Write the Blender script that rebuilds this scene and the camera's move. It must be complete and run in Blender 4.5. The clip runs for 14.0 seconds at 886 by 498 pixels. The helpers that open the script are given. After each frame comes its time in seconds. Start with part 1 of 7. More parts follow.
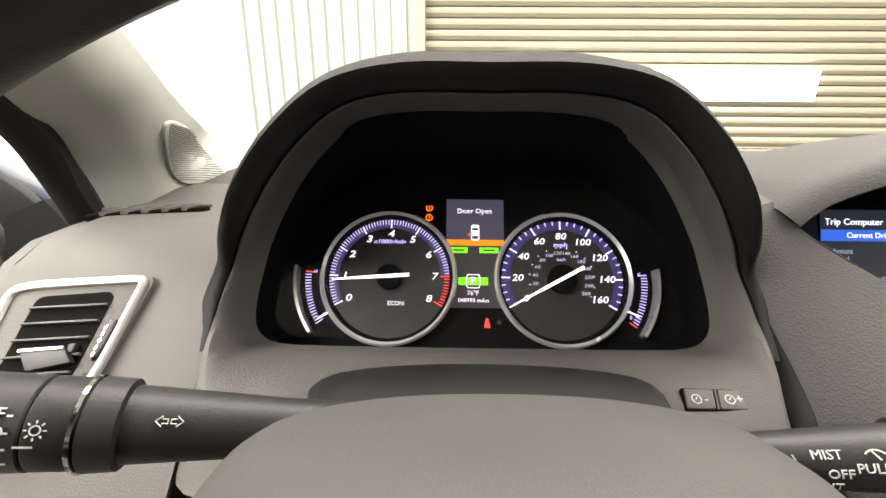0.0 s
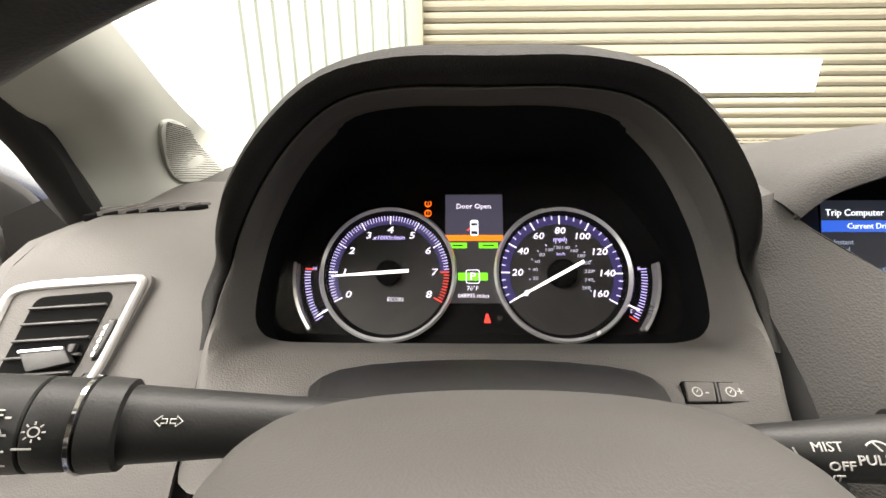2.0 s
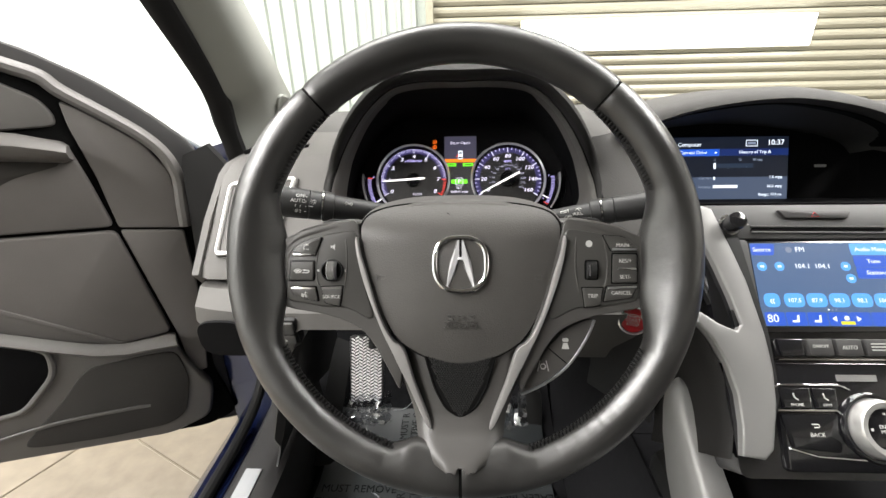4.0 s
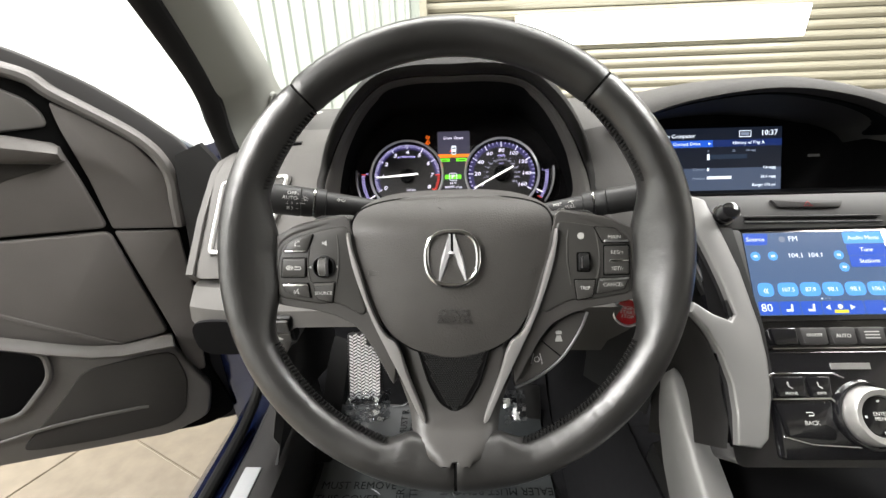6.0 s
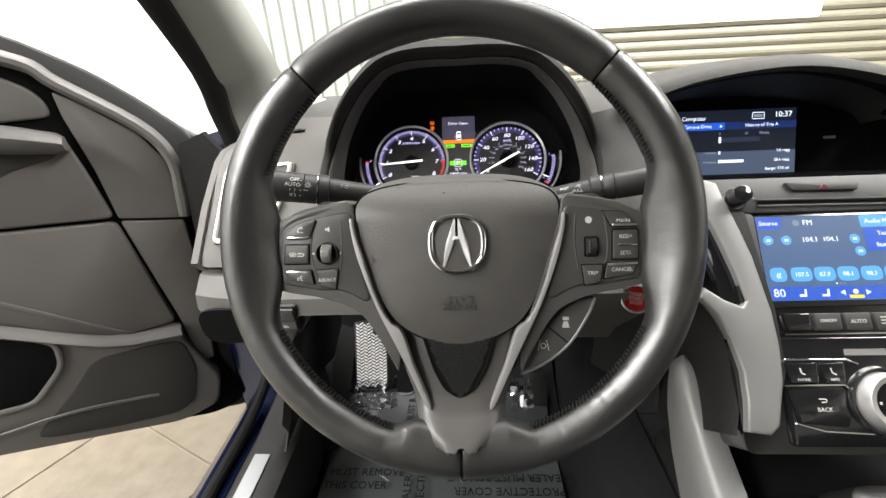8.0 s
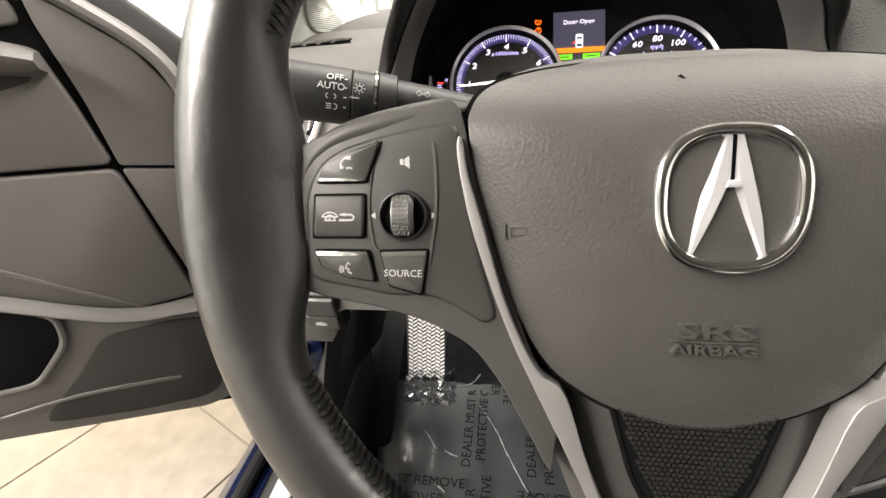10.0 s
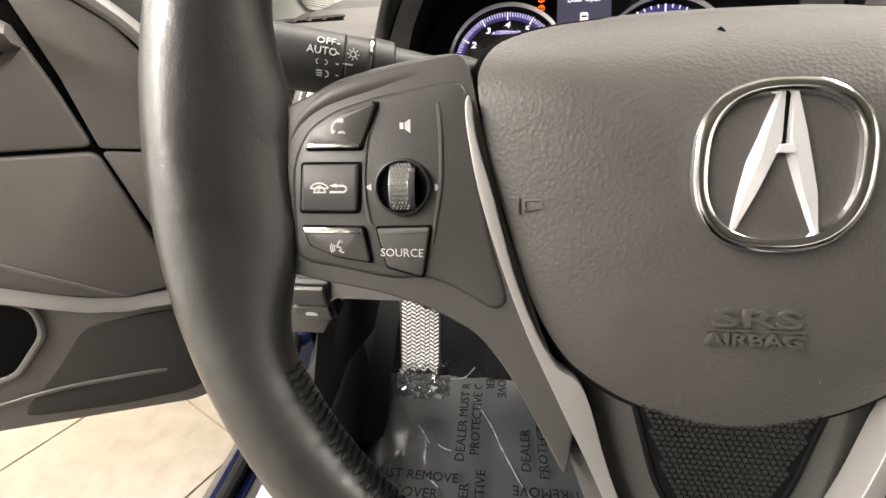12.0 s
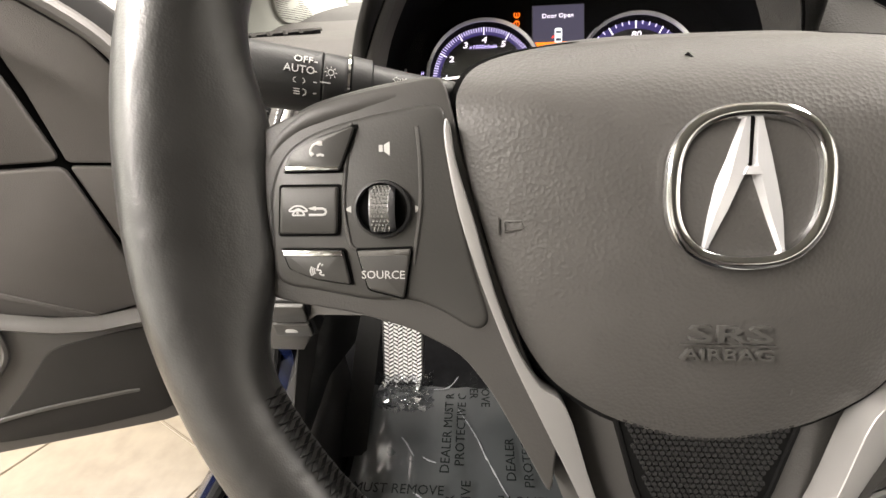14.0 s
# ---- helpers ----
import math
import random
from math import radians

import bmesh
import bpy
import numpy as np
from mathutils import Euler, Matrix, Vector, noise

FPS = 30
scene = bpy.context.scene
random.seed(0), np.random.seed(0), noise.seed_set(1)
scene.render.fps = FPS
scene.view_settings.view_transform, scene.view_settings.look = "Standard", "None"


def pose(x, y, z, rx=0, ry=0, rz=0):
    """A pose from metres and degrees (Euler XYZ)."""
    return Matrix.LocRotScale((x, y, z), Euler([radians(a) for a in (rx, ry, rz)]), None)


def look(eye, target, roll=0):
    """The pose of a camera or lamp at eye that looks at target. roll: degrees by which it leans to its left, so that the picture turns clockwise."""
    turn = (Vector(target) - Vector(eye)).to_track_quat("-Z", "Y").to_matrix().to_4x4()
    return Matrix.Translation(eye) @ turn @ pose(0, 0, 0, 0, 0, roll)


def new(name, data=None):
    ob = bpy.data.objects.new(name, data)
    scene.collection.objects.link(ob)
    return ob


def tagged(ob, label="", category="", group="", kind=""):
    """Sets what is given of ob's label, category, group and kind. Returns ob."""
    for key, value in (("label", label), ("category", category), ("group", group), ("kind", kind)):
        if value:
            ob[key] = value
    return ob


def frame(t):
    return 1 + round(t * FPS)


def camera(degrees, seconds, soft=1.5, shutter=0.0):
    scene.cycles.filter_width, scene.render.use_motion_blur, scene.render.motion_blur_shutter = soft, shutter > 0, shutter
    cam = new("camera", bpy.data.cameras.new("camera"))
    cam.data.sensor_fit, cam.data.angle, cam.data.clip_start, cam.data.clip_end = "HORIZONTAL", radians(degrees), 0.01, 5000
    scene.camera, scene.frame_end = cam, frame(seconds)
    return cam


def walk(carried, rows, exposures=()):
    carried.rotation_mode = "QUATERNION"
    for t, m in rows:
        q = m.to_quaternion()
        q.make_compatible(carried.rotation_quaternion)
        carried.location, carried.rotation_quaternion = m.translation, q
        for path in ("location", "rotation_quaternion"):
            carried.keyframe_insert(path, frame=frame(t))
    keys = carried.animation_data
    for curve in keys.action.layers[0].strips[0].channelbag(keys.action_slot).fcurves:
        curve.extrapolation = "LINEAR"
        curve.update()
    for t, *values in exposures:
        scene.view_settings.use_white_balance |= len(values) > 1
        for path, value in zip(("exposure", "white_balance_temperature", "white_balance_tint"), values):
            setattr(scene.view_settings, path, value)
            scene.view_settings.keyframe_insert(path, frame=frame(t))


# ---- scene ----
cam = camera(92.6, 14.0)
PATH = [
    (0, (-0.022, -0.008, 0.99), (-0.051, 1.901, 0.395), 0.4),
    (0.5, (-0.023, -0.009, 0.99), (-0.053, 1.9, 0.393), 0.3),
    (1, (-0.022, -0.008, 0.989), (-0.056, 1.899, 0.388), 0.2),
    (1.5, (-0.022, -0.007, 0.99), (-0.057, 1.898, 0.383), -0.1),
    (2, (-0.021, -0.007, 0.99), (-0.052, 1.895, 0.374), -0.3),
    (2.5, (-0.021, -0.008, 0.988), (-0.043, 1.894, 0.37), -0.9),
    (2.7, (-0.017, -0.036, 0.989), (-0.036, 1.868, 0.376), -1.3),
    (3, (-0.003, -0.119, 0.9925), (-0.055, 1.787, 0.366), -1.6),
    (3.2, (-0.004, -0.167, 0.997), (-0.043, 1.72, 0.334), -1.4),
    (3.5, (-0.001, -0.239, 1.006), (-0.046, 1.619, 0.267), -1.4),
    (4, (0.002, -0.31, 1.02), (-0.088, 1.525, 0.231), -1.3),
    (6.5, (0.008, -0.31, 1.017), (-0.072, 1.517, 0.207), -2.3),
    (7, (0.008, -0.31, 1.016), (-0.072, 1.511, 0.193), -2.4),
    (7.5, (0.009, -0.308, 1.013), (-0.089, 1.507, 0.18), -2.7),
    (8, (0.009, -0.306, 1.012), (-0.107, 1.502, 0.167), -3.0),
    (8.5, (-0.008, -0.268, 1.002), (-0.202, 1.538, 0.166), -3.7),
    (8.8, (-0.03, -0.225, 0.977), (-0.274, 1.552, 0.093), -3.8),
    (9, (-0.044, -0.197, 0.963), (-0.325, 1.561, 0.052), -4.1),
    (9.2, (-0.056, -0.169, 0.949), (-0.366, 1.571, 0.013), -4.5),
    (11.3, (-0.074, -0.126, 0.922), (-0.341, 1.584, -0.082), -3.3),
    (11.5, (-0.075, -0.126, 0.919), (-0.341, 1.582, -0.088), -3.3),
    (12, (-0.075, -0.124, 0.918), (-0.337, 1.582, -0.091), -3.3),
    (12.5, (-0.075, -0.122, 0.92), (-0.335, 1.582, -0.094), -3.2),
    (13, (-0.077, -0.121, 0.921), (-0.332, 1.584, -0.092), -3.3),
    (13.5, (-0.077, -0.122, 0.925), (-0.307, 1.595, -0.075), -3.2),
    (14, (-0.075, -0.122, 0.922), (-0.249, 1.612, -0.06), -2.8),
]
walk(cam, [(t, look(eye, target, roll)) for t, eye, target, roll in PATH],
     exposures=[(0, 0.85, 7000, 12), (2.5, 0.85, 7000, 12), (3.0, 0.70, 6950, 13), (3.5, 0.75, 6700, 12), (4.2, 0.7, 6500, 10), (8.2, 0.7, 6500, 10), (9.2, 0.9, 6750, 12), (11.3, 1.09, 7000, 13), (14, 1.09, 7000, 13)])

# ---- light ----
world = bpy.data.worlds.new("garage_world")
world.use_nodes = True
world.node_tree.nodes["Background"].inputs[0].default_value = (0.9, 0.95, 1.0, 1)
world.node_tree.nodes["Background"].inputs[1].default_value = 0.01
scene.world = world


def area_lamp(name, loc, target, size_x, size_y, watts, colour=(1, 1, 1)):
    data = bpy.data.lights.new(name, "AREA")
    data.shape, data.size, data.size_y, data.energy, data.color = "RECTANGLE", size_x, size_y, watts, colour
    ob = new(name, data)
    ob.matrix_world = look(loc, target)
    return ob


# rows of ceiling lights in the bay
area_lamp("ceiling_lamp", (-2.6, -1.1, 3.1), (-2.6, -1.1, 0), 0.8, 5.0, 540, (1.0, 0.98, 0.95))
area_lamp("ceiling_lamp", (2.6, -0.9, 3.1), (2.6, -0.9, 0), 0.8, 5.0, 320, (1.0, 0.98, 0.95))
area_lamp("ceiling_lamp", (0.2, 1.1, 3.1), (0.2, 1.1, 0), 4.0, 0.8, 175, (1.0, 0.98, 0.95))

# ---- materials ----


def material(name, colour, rough=0.5, metal=0.0, grain=0.0, scale=400.0, bump=0.0, spec=0.5, coat=0.0, clump=18.0, voronoi=False, wrinkle=0.0, vary=0.08):
    """A surface with variation at two scales: fine grain (scale, bump) and broad stains."""
    m = bpy.data.materials.new(name)
    m.use_nodes = True
    nt = m.node_tree
    b = nt.nodes["Principled BSDF"]
    b.inputs["Roughness"].default_value = rough
    b.inputs["Metallic"].default_value = metal
    b.inputs["Specular IOR Level"].default_value = spec
    b.inputs["Coat Weight"].default_value = coat
    b.inputs["Coat Roughness"].default_value = 0.38 if wrinkle else 0.06
    geo = nt.nodes.new("ShaderNodeNewGeometry")
    dark = tuple(c * (1 - grain) for c in colour) + (1,)
    light = tuple(min(1, c * (1 + 0.6 * grain)) for c in colour) + (1,)
    big = nt.nodes.new("ShaderNodeTexNoise")
    big.inputs["Scale"].default_value, big.inputs["Detail"].default_value = clump, 6
    nt.links.new(geo.outputs["Position"], big.inputs["Vector"])
    mix = nt.nodes.new("ShaderNodeMix")
    mix.data_type = "RGBA"
    mix.inputs["A"].default_value, mix.inputs["B"].default_value = dark, light
    nt.links.new(big.outputs["Fac"], mix.inputs["Factor"])
    nt.links.new(mix.outputs["Result"], b.inputs["Base Color"])
    ramp = nt.nodes.new("ShaderNodeMapRange")
    ramp.inputs["To Min"].default_value, ramp.inputs["To Max"].default_value = max(0.02, rough - vary), min(1, rough + vary)
    nt.links.new(big.outputs["Fac"], ramp.inputs["Value"])
    nt.links.new(ramp.outputs["Result"], b.inputs["Roughness"])
    if bump:
        fine = nt.nodes.new("ShaderNodeTexVoronoi" if voronoi else "ShaderNodeTexNoise")
        fine.inputs["Scale"].default_value = scale
        nt.links.new(geo.outputs["Position"], fine.inputs["Vector"])
        bp = nt.nodes.new("ShaderNodeBump")
        bp.inputs["Strength"].default_value, bp.inputs["Distance"].default_value = bump, 0.0006
        nt.links.new(fine.outputs["Distance" if voronoi else "Fac"], bp.inputs["Height"])
        nt.links.new(bp.outputs["Normal"], b.inputs["Normal"])
        if wrinkle:
            soft = nt.nodes.new("ShaderNodeTexNoise")
            soft.inputs["Scale"].default_value, soft.inputs["Detail"].default_value = 55, 4
            nt.links.new(geo.outputs["Position"], soft.inputs["Vector"])
            fold = nt.nodes.new("ShaderNodeBump")
            fold.inputs["Strength"].default_value, fold.inputs["Distance"].default_value = wrinkle, 0.004
            nt.links.new(soft.outputs["Fac"], fold.inputs["Height"])
            nt.links.new(fold.outputs["Normal"], bp.inputs["Normal"])
    return m


def glow(name, colour, strength):
    m = bpy.data.materials.new(name)
    m.use_nodes = True
    b = m.node_tree.nodes["Principled BSDF"]
    b.inputs["Base Color"].default_value = (0.01, 0.01, 0.012, 1)
    b.inputs["Roughness"].default_value = 0.3
    b.inputs["Emission Color"].default_value = (*colour, 1)
    b.inputs["Emission Strength"].default_value = strength
    return m


def pane(name, tint, gloss=0.04, rough=0.02):
    """A clear sheet: light passes straight through, with a faint even reflection."""
    m = bpy.data.materials.new(name)
    m.use_nodes = True
    nt = m.node_tree
    nt.nodes.remove(nt.nodes["Principled BSDF"])
    out = nt.nodes["Material Output"]
    clear, shine, mix = (nt.nodes.new(k) for k in ("ShaderNodeBsdfTransparent", "ShaderNodeBsdfGlossy", "ShaderNodeMixShader"))
    clear.inputs["Color"].default_value = (*tint, 1)
    shine.inputs["Roughness"].default_value = rough
    mix.inputs[0].default_value = gloss
    nt.links.new(clear.outputs[0], mix.inputs[1])
    nt.links.new(shine.outputs[0], mix.inputs[2])
    nt.links.new(mix.outputs[0], out.inputs["Surface"])
    return m


DASH = material("dash_plastic", (0.078, 0.0745, 0.0705), 0.62, grain=0.12, scale=900, bump=0.35, voronoi=True, spec=0.25)
DASH_TOP = material("dash_soft_top", (0.049, 0.0475, 0.0455), 0.68, grain=0.12, scale=700, bump=0.5, voronoi=True, spec=0.2)
# grained like the dash; the hood's shade is put into a darker colour
HOOD = material("hood_leatherette", (0.012, 0.0115, 0.011), 0.62, grain=0.15, scale=750, bump=0.4, voronoi=True, spec=0.15)
# black for the linings, and for shade painted into the pockets
CAVITY = material("matte_black_lining_and_shade", (0.004, 0.004, 0.0045), 0.8, grain=0.1, scale=500, bump=0.2, spec=0.08)
BEZEL = material("dark_grey_bezel", (0.035, 0.034, 0.034), 0.45, grain=0.12, scale=800, bump=0.2, spec=0.2)
PILLAR = material("pale_grey_pillar_trim", (0.29, 0.298, 0.272), 0.72, grain=0.06, scale=1200, bump=0.25)
DOOR_TRIM = material("door_soft_trim", (0.095, 0.088, 0.084), 0.6, grain=0.12, scale=800, bump=0.45, voronoi=True, spec=0.25)
DOOR_HARD = material("door_hard_plastic", (0.09, 0.085, 0.081), 0.5, grain=0.1, scale=900, bump=0.3, voronoi=True)
CLOTH = material("speaker_cloth_and_handle_shade", (0.038, 0.036, 0.034), 0.8, grain=0.15, scale=1500, bump=0.5, spec=0.1)
LEATHER = material("wheel_leather", (0.014, 0.0136, 0.013), 0.40, grain=0.3, scale=1300, bump=0.10, clump=14, voronoi=True, spec=0.5, wrinkle=0.10, vary=0.16)
LEATHER_WORN = material("wheel_leather_worn", (0.0165, 0.016, 0.0152), 0.36, grain=0.5, scale=1400, bump=0.09, clump=22, voronoi=True, spec=0.62, wrinkle=0.22, coat=0.22, vary=0.17)
BOSS = material("boss_plastic", (0.046, 0.044, 0.0415), 0.58, grain=0.12, scale=1100, bump=0.14, voronoi=True, spec=0.3)
AIRBAG = material("airbag_cover_plastic", (0.047, 0.0447, 0.0419), 0.48, grain=0.14, scale=760, bump=0.30, clump=60, voronoi=True, spec=0.3)
SPOKE = material("spoke_plastic", (0.043, 0.0411, 0.039), 0.42, grain=0.1, scale=1200, bump=0.15, spec=0.35)
BUTTON = material("button_plastic", (0.034, 0.033, 0.031), 0.38, grain=0.08, scale=1200, bump=0.1, spec=0.35)
EMBOSS = material("embossed_plastic", (0.040, 0.0385, 0.036), 0.40, grain=0.06)
# for joints and openings; the dark of their depth is in the colour
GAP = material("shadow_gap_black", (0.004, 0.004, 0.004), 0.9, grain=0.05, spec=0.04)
PLATE = material("matte_steel_plate", (0.42, 0.43, 0.44), 0.5, metal=0.3, grain=0.06, scale=900, bump=0.08)
SILVER = material("satin_silver_paint", (0.42, 0.415, 0.405), 0.36, metal=0.75, grain=0.05, scale=2000, bump=0.05)
SPOKE_SILVER = material("satin_spoke_silver", (0.235, 0.228, 0.224), 0.40, metal=0.5, grain=0.05, scale=2000, bump=0.05)
PALE_SILVER = material("champagne_silver_trim", (0.185, 0.183, 0.179), 0.45, metal=0.35, grain=0.05, scale=2000, bump=0.05)
CHROME = material("polished_chrome", (0.78, 0.78, 0.79), 0.08, metal=1.0, grain=0.03)
KNURL = material("knurled_graphite_metal", (0.14, 0.138, 0.133), 0.4, metal=0.6, grain=0.1)
DULL_CHROME = material("brushed_chrome", (0.6, 0.6, 0.62), 0.34, metal=1.0, grain=0.05)
RING = material("bright_silver_ring", (0.8, 0.8, 0.82), 0.24, metal=0.7, grain=0.04)
GLOSS_BLACK = material("piano_black", (0.006, 0.006, 0.007), 0.12, grain=0.1, coat=0.6)
STACK = material("stack_graphite_paint", (0.046, 0.046, 0.0455), 0.5, metal=0.3, grain=0.06, scale=2000, bump=0.05, spec=0.35)
BLACK_TRIM = material("black_plastic", (0.011, 0.011, 0.011), 0.5, grain=0.15, scale=900, bump=0.2, spec=0.3)
RUBBER = material("black_rubber_seal", (0.012, 0.012, 0.012), 0.65, grain=0.2, scale=600, bump=0.2, spec=0.15)
BLUE = material("dark_blue_car_paint", (0.004, 0.008, 0.034), 0.2, metal=0.3, grain=0.08, coat=0.4)
WHITE_INK = material("white_ink", (0.34, 0.34, 0.33), 0.5, grain=0.04)
GREY_INK = material("grey_ink", (0.3, 0.3, 0.29), 0.5, grain=0.04)
CARPET = material("black_carpet", (0.012, 0.012, 0.013), 0.95, grain=0.4, scale=500, bump=1.0, clump=60, spec=0.03)
FILM_INK = material("film_ink", (0.005, 0.006, 0.006), 0.6, grain=0.1, spec=0.1)
FILM = material("plastic_covered_mat", (0.034, 0.038, 0.040), 0.36, grain=0.4, scale=34, bump=1.0, clump=9, spec=0.4, coat=0.25, vary=0.2)
# the mat film again, paler to paint the glints on its creases
FOLD = material("film_crease_glint", (0.20, 0.21, 0.22), 0.18, grain=0.3, scale=300, bump=0.3, clump=80, coat=0.4)
PEDAL = material("worn_steel_pedal", (0.72, 0.72, 0.71), 0.45, metal=0.1, grain=0.12, scale=800, bump=0.2)
WRAP = pane("clear_wrap_film", (0.93, 0.94, 0.96), 0.24, 0.08)
# the white wall where less light falls: the dimness is in this colour
FRONT_WALL_DIM = material("dimmer_lit_sheet_metal", (0.31, 0.335, 0.305), 0.45, grain=0.06, clump=1.5, scale=40, bump=0.1)
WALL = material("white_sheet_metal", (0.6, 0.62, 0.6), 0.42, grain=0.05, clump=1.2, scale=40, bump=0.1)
SLAT = material("cream_painted_steel", (0.265, 0.245, 0.19), 0.4, grain=0.06, clump=2.0, scale=60, bump=0.1)
CONCRETE = material("plain_render", (0.62, 0.62, 0.6), 0.8, grain=0.1, clump=2, scale=60, bump=0.3)
STONE = material("beige_stone_tile", (0.112, 0.092, 0.067), 0.35, grain=0.4, clump=22, scale=90, bump=0.25)
GROUT = material("dark_grout", (0.12, 0.10, 0.075), 0.8, grain=0.2, clump=40)
HEADLINER = material("grey_headliner", (0.3, 0.3, 0.28), 0.9, grain=0.08, scale=900, bump=0.3)
RED_BUTTON = material("red_plastic", (0.32, 0.012, 0.016), 0.25, grain=0.1, coat=0.5)
GLASS = pane("window_glass", (0.98, 0.99, 0.98), 0.02)
LENS = pane("clear_gauge_lens", (0.99, 0.99, 0.99), 0.012)
ICE = glow("backlit_white", (0.86, 0.82, 1.0), 1.05)
ICE_DIM = glow("backlit_violet", (0.55, 0.48, 1.0), 1.0)
ICE_TICK = glow("backlit_pale_violet", (0.7, 0.64, 1.0), 1.0)
ICE_FAINT = glow("backlit_faint_white", (0.8, 0.78, 1.0), 0.45)
VIOLET = glow("backlit_violet_band", (0.16, 0.12, 0.55), 0.16)
CLUSTER_LCD = glow("display_charcoal", (0.2, 0.19, 0.2), 0.12)
NEEDLE = glow("needle_white", (1.0, 0.97, 0.95), 1.5)
RED_GLOW = glow("backlit_red", (1.0, 0.06, 0.04), 1.1)
AMBER = glow("warning_amber", (1.0, 0.16, 0.01), 1.3)
ORANGE = glow("display_orange", (1.0, 0.2, 0.01), 1.1)
GREEN = glow("display_green", (0.16, 0.9, 0.02), 1.0)
LCD_DARK = glow("display_dark", (0.16, 0.15, 0.24), 0.25)
LCD_BLACK = glow("display_black", (0.02, 0.03, 0.06), 0.25)
BLUE_GLOW = glow("display_blue", (0.015, 0.1, 0.62), 0.8)
SKY_GLOW = glow("display_sky_blue", (0.09, 0.36, 0.9), 0.95)
SCREEN = glow("touch_screen_backlight", (0.06, 0.115, 0.23), 0.9)
SCREEN_TEXT = glow("display_white", (0.8, 0.88, 1.0), 1.0)
SCREEN_GREY = glow("display_grey", (0.25, 0.3, 0.4), 0.7)
YELLOW = glow("display_yellow", (0.9, 0.75, 0.02), 0.9)
DAYLIGHT = glow("daylight_panel", (1.0, 1.0, 0.98), 6.0)

# ---- building helpers ----


def basis(o, u, v, n):
    m = Matrix.Identity(4)
    for k, a in enumerate((u, v, n, o)):
        for r in range(3):
            m[r][k] = a[r]
    return m


def leaning(x, y, z, deg):
    """A frame whose u is right, v up along a face that leans away by deg, and n towards the driver."""
    a = radians(deg)
    return basis((x, y, z), (1, 0, 0), (0, math.sin(a), math.cos(a)), (0, -math.cos(a), math.sin(a)))


WHEEL = leaning(0, 0, 0.88, 23)
GAUGE = leaning(0, 0.318, 0.866, 31)
STACKF = leaning(0.43, 0.154, 0.827, 40)
UPPER = leaning(0.43, 0.375, 0.89, 20)
VENT = leaning(-0.28, 0.22, 0.838, 45)
DOOR = basis((-0.45, 0.458, 0), (-0.85, -0.527, 0), (0, 0, 1), (0.527, -0.85, 0))
IDENT = Matrix.Identity(4)


def finish(bm, m=None, sharp=35):
    if m is not None:
        bmesh.ops.transform(bm, matrix=m, verts=bm.verts)
    bmesh.ops.recalc_face_normals(bm, faces=bm.faces)
    for f in bm.faces:
        f.smooth = True
    for e in bm.edges:
        e.smooth = len(e.link_faces) != 2 or e.calc_face_angle(0) < radians(sharp)
    return bm


def thing(name, label, category, base=(0, 0, 0), group="", kind=""):
    ob = new(name)
    ob.empty_display_size = 0.02
    ob.location = base
    return tagged(ob, label, category, group, kind)


def part(name, bm, mat, parent=None, label=""):
    """Links a bmesh, built in world places, as one mesh object under a thing or a part."""
    me = bpy.data.meshes.new(name)
    bm.to_mesh(me)
    bm.free()
    me.materials.append(mat)
    ob = new(name, me)
    if parent is not None:
        ob.parent = parent
        spot = Vector(parent.location)
        if parent.parent is not None:
            spot = Vector((0, 0, 0))
        ob.matrix_parent_inverse = Matrix.Translation(-spot)
    return tagged(ob, label)


def spline(pts, k=6, closed=True):
    """Points along a smooth curve through the given ones."""
    out, n = [], len(pts)
    for i in range(n if closed else n - 1):
        p = [Vector(pts[(i + d) % n] if closed else pts[min(max(i + d, 0), n - 1)]) for d in (-1, 0, 1, 2)]
        for j in range(k):
            t = j / k
            out.append(0.5 * (2 * p[1] + (p[2] - p[0]) * t + (2 * p[0] - 5 * p[1] + 4 * p[2] - p[3]) * t * t + (3 * p[1] - p[0] - 3 * p[2] + p[3]) * t ** 3))
    if not closed:
        out.append(Vector(pts[-1]))
    return out


def rounded(pts, r, k=4):
    """A polygon with its corners rounded off by about r."""
    out, n = [], len(pts)
    for i in range(n):
        a, b, c = (Vector(pts[(i + d) % n]) for d in (-1, 0, 1))
        ra, rc = min(r, (a - b).length * 0.45), min(r, (c - b).length * 0.45)
        p, q = b + (a - b).normalized() * ra, b + (c - b).normalized() * rc
        for j in range(k + 1):
            t = j / k
            out.append(p * (1 - t) ** 2 + b * 2 * t * (1 - t) + q * t * t)
    return out


def slab(pts, n0, n1, m, bevel=0.0, seg=2):
    """A prism on an outline in the frame m, from depth n0 to n1, with the front edge rounded."""
    bm = bmesh.new()
    back = [bm.verts.new((p[0], p[1], n0)) for p in pts]
    front = [bm.verts.new((p[0], p[1], n1)) for p in pts]
    top = bm.faces.new(front)
    bm.faces.new(back)
    for i in range(len(pts)):
        j = (i + 1) % len(pts)
        bm.faces.new((back[i], back[j], front[j], front[i]))
    bmesh.ops.recalc_face_normals(bm, faces=bm.faces)
    if bevel:
        bmesh.ops.bevel(bm, geom=list(top.edges), offset=bevel, segments=seg, profile=0.5, affect="EDGES", clamp_overlap=True)
    bmesh.ops.triangulate(bm, faces=[f for f in bm.faces if len(f.verts) > 4])
    return finish(bm, m)


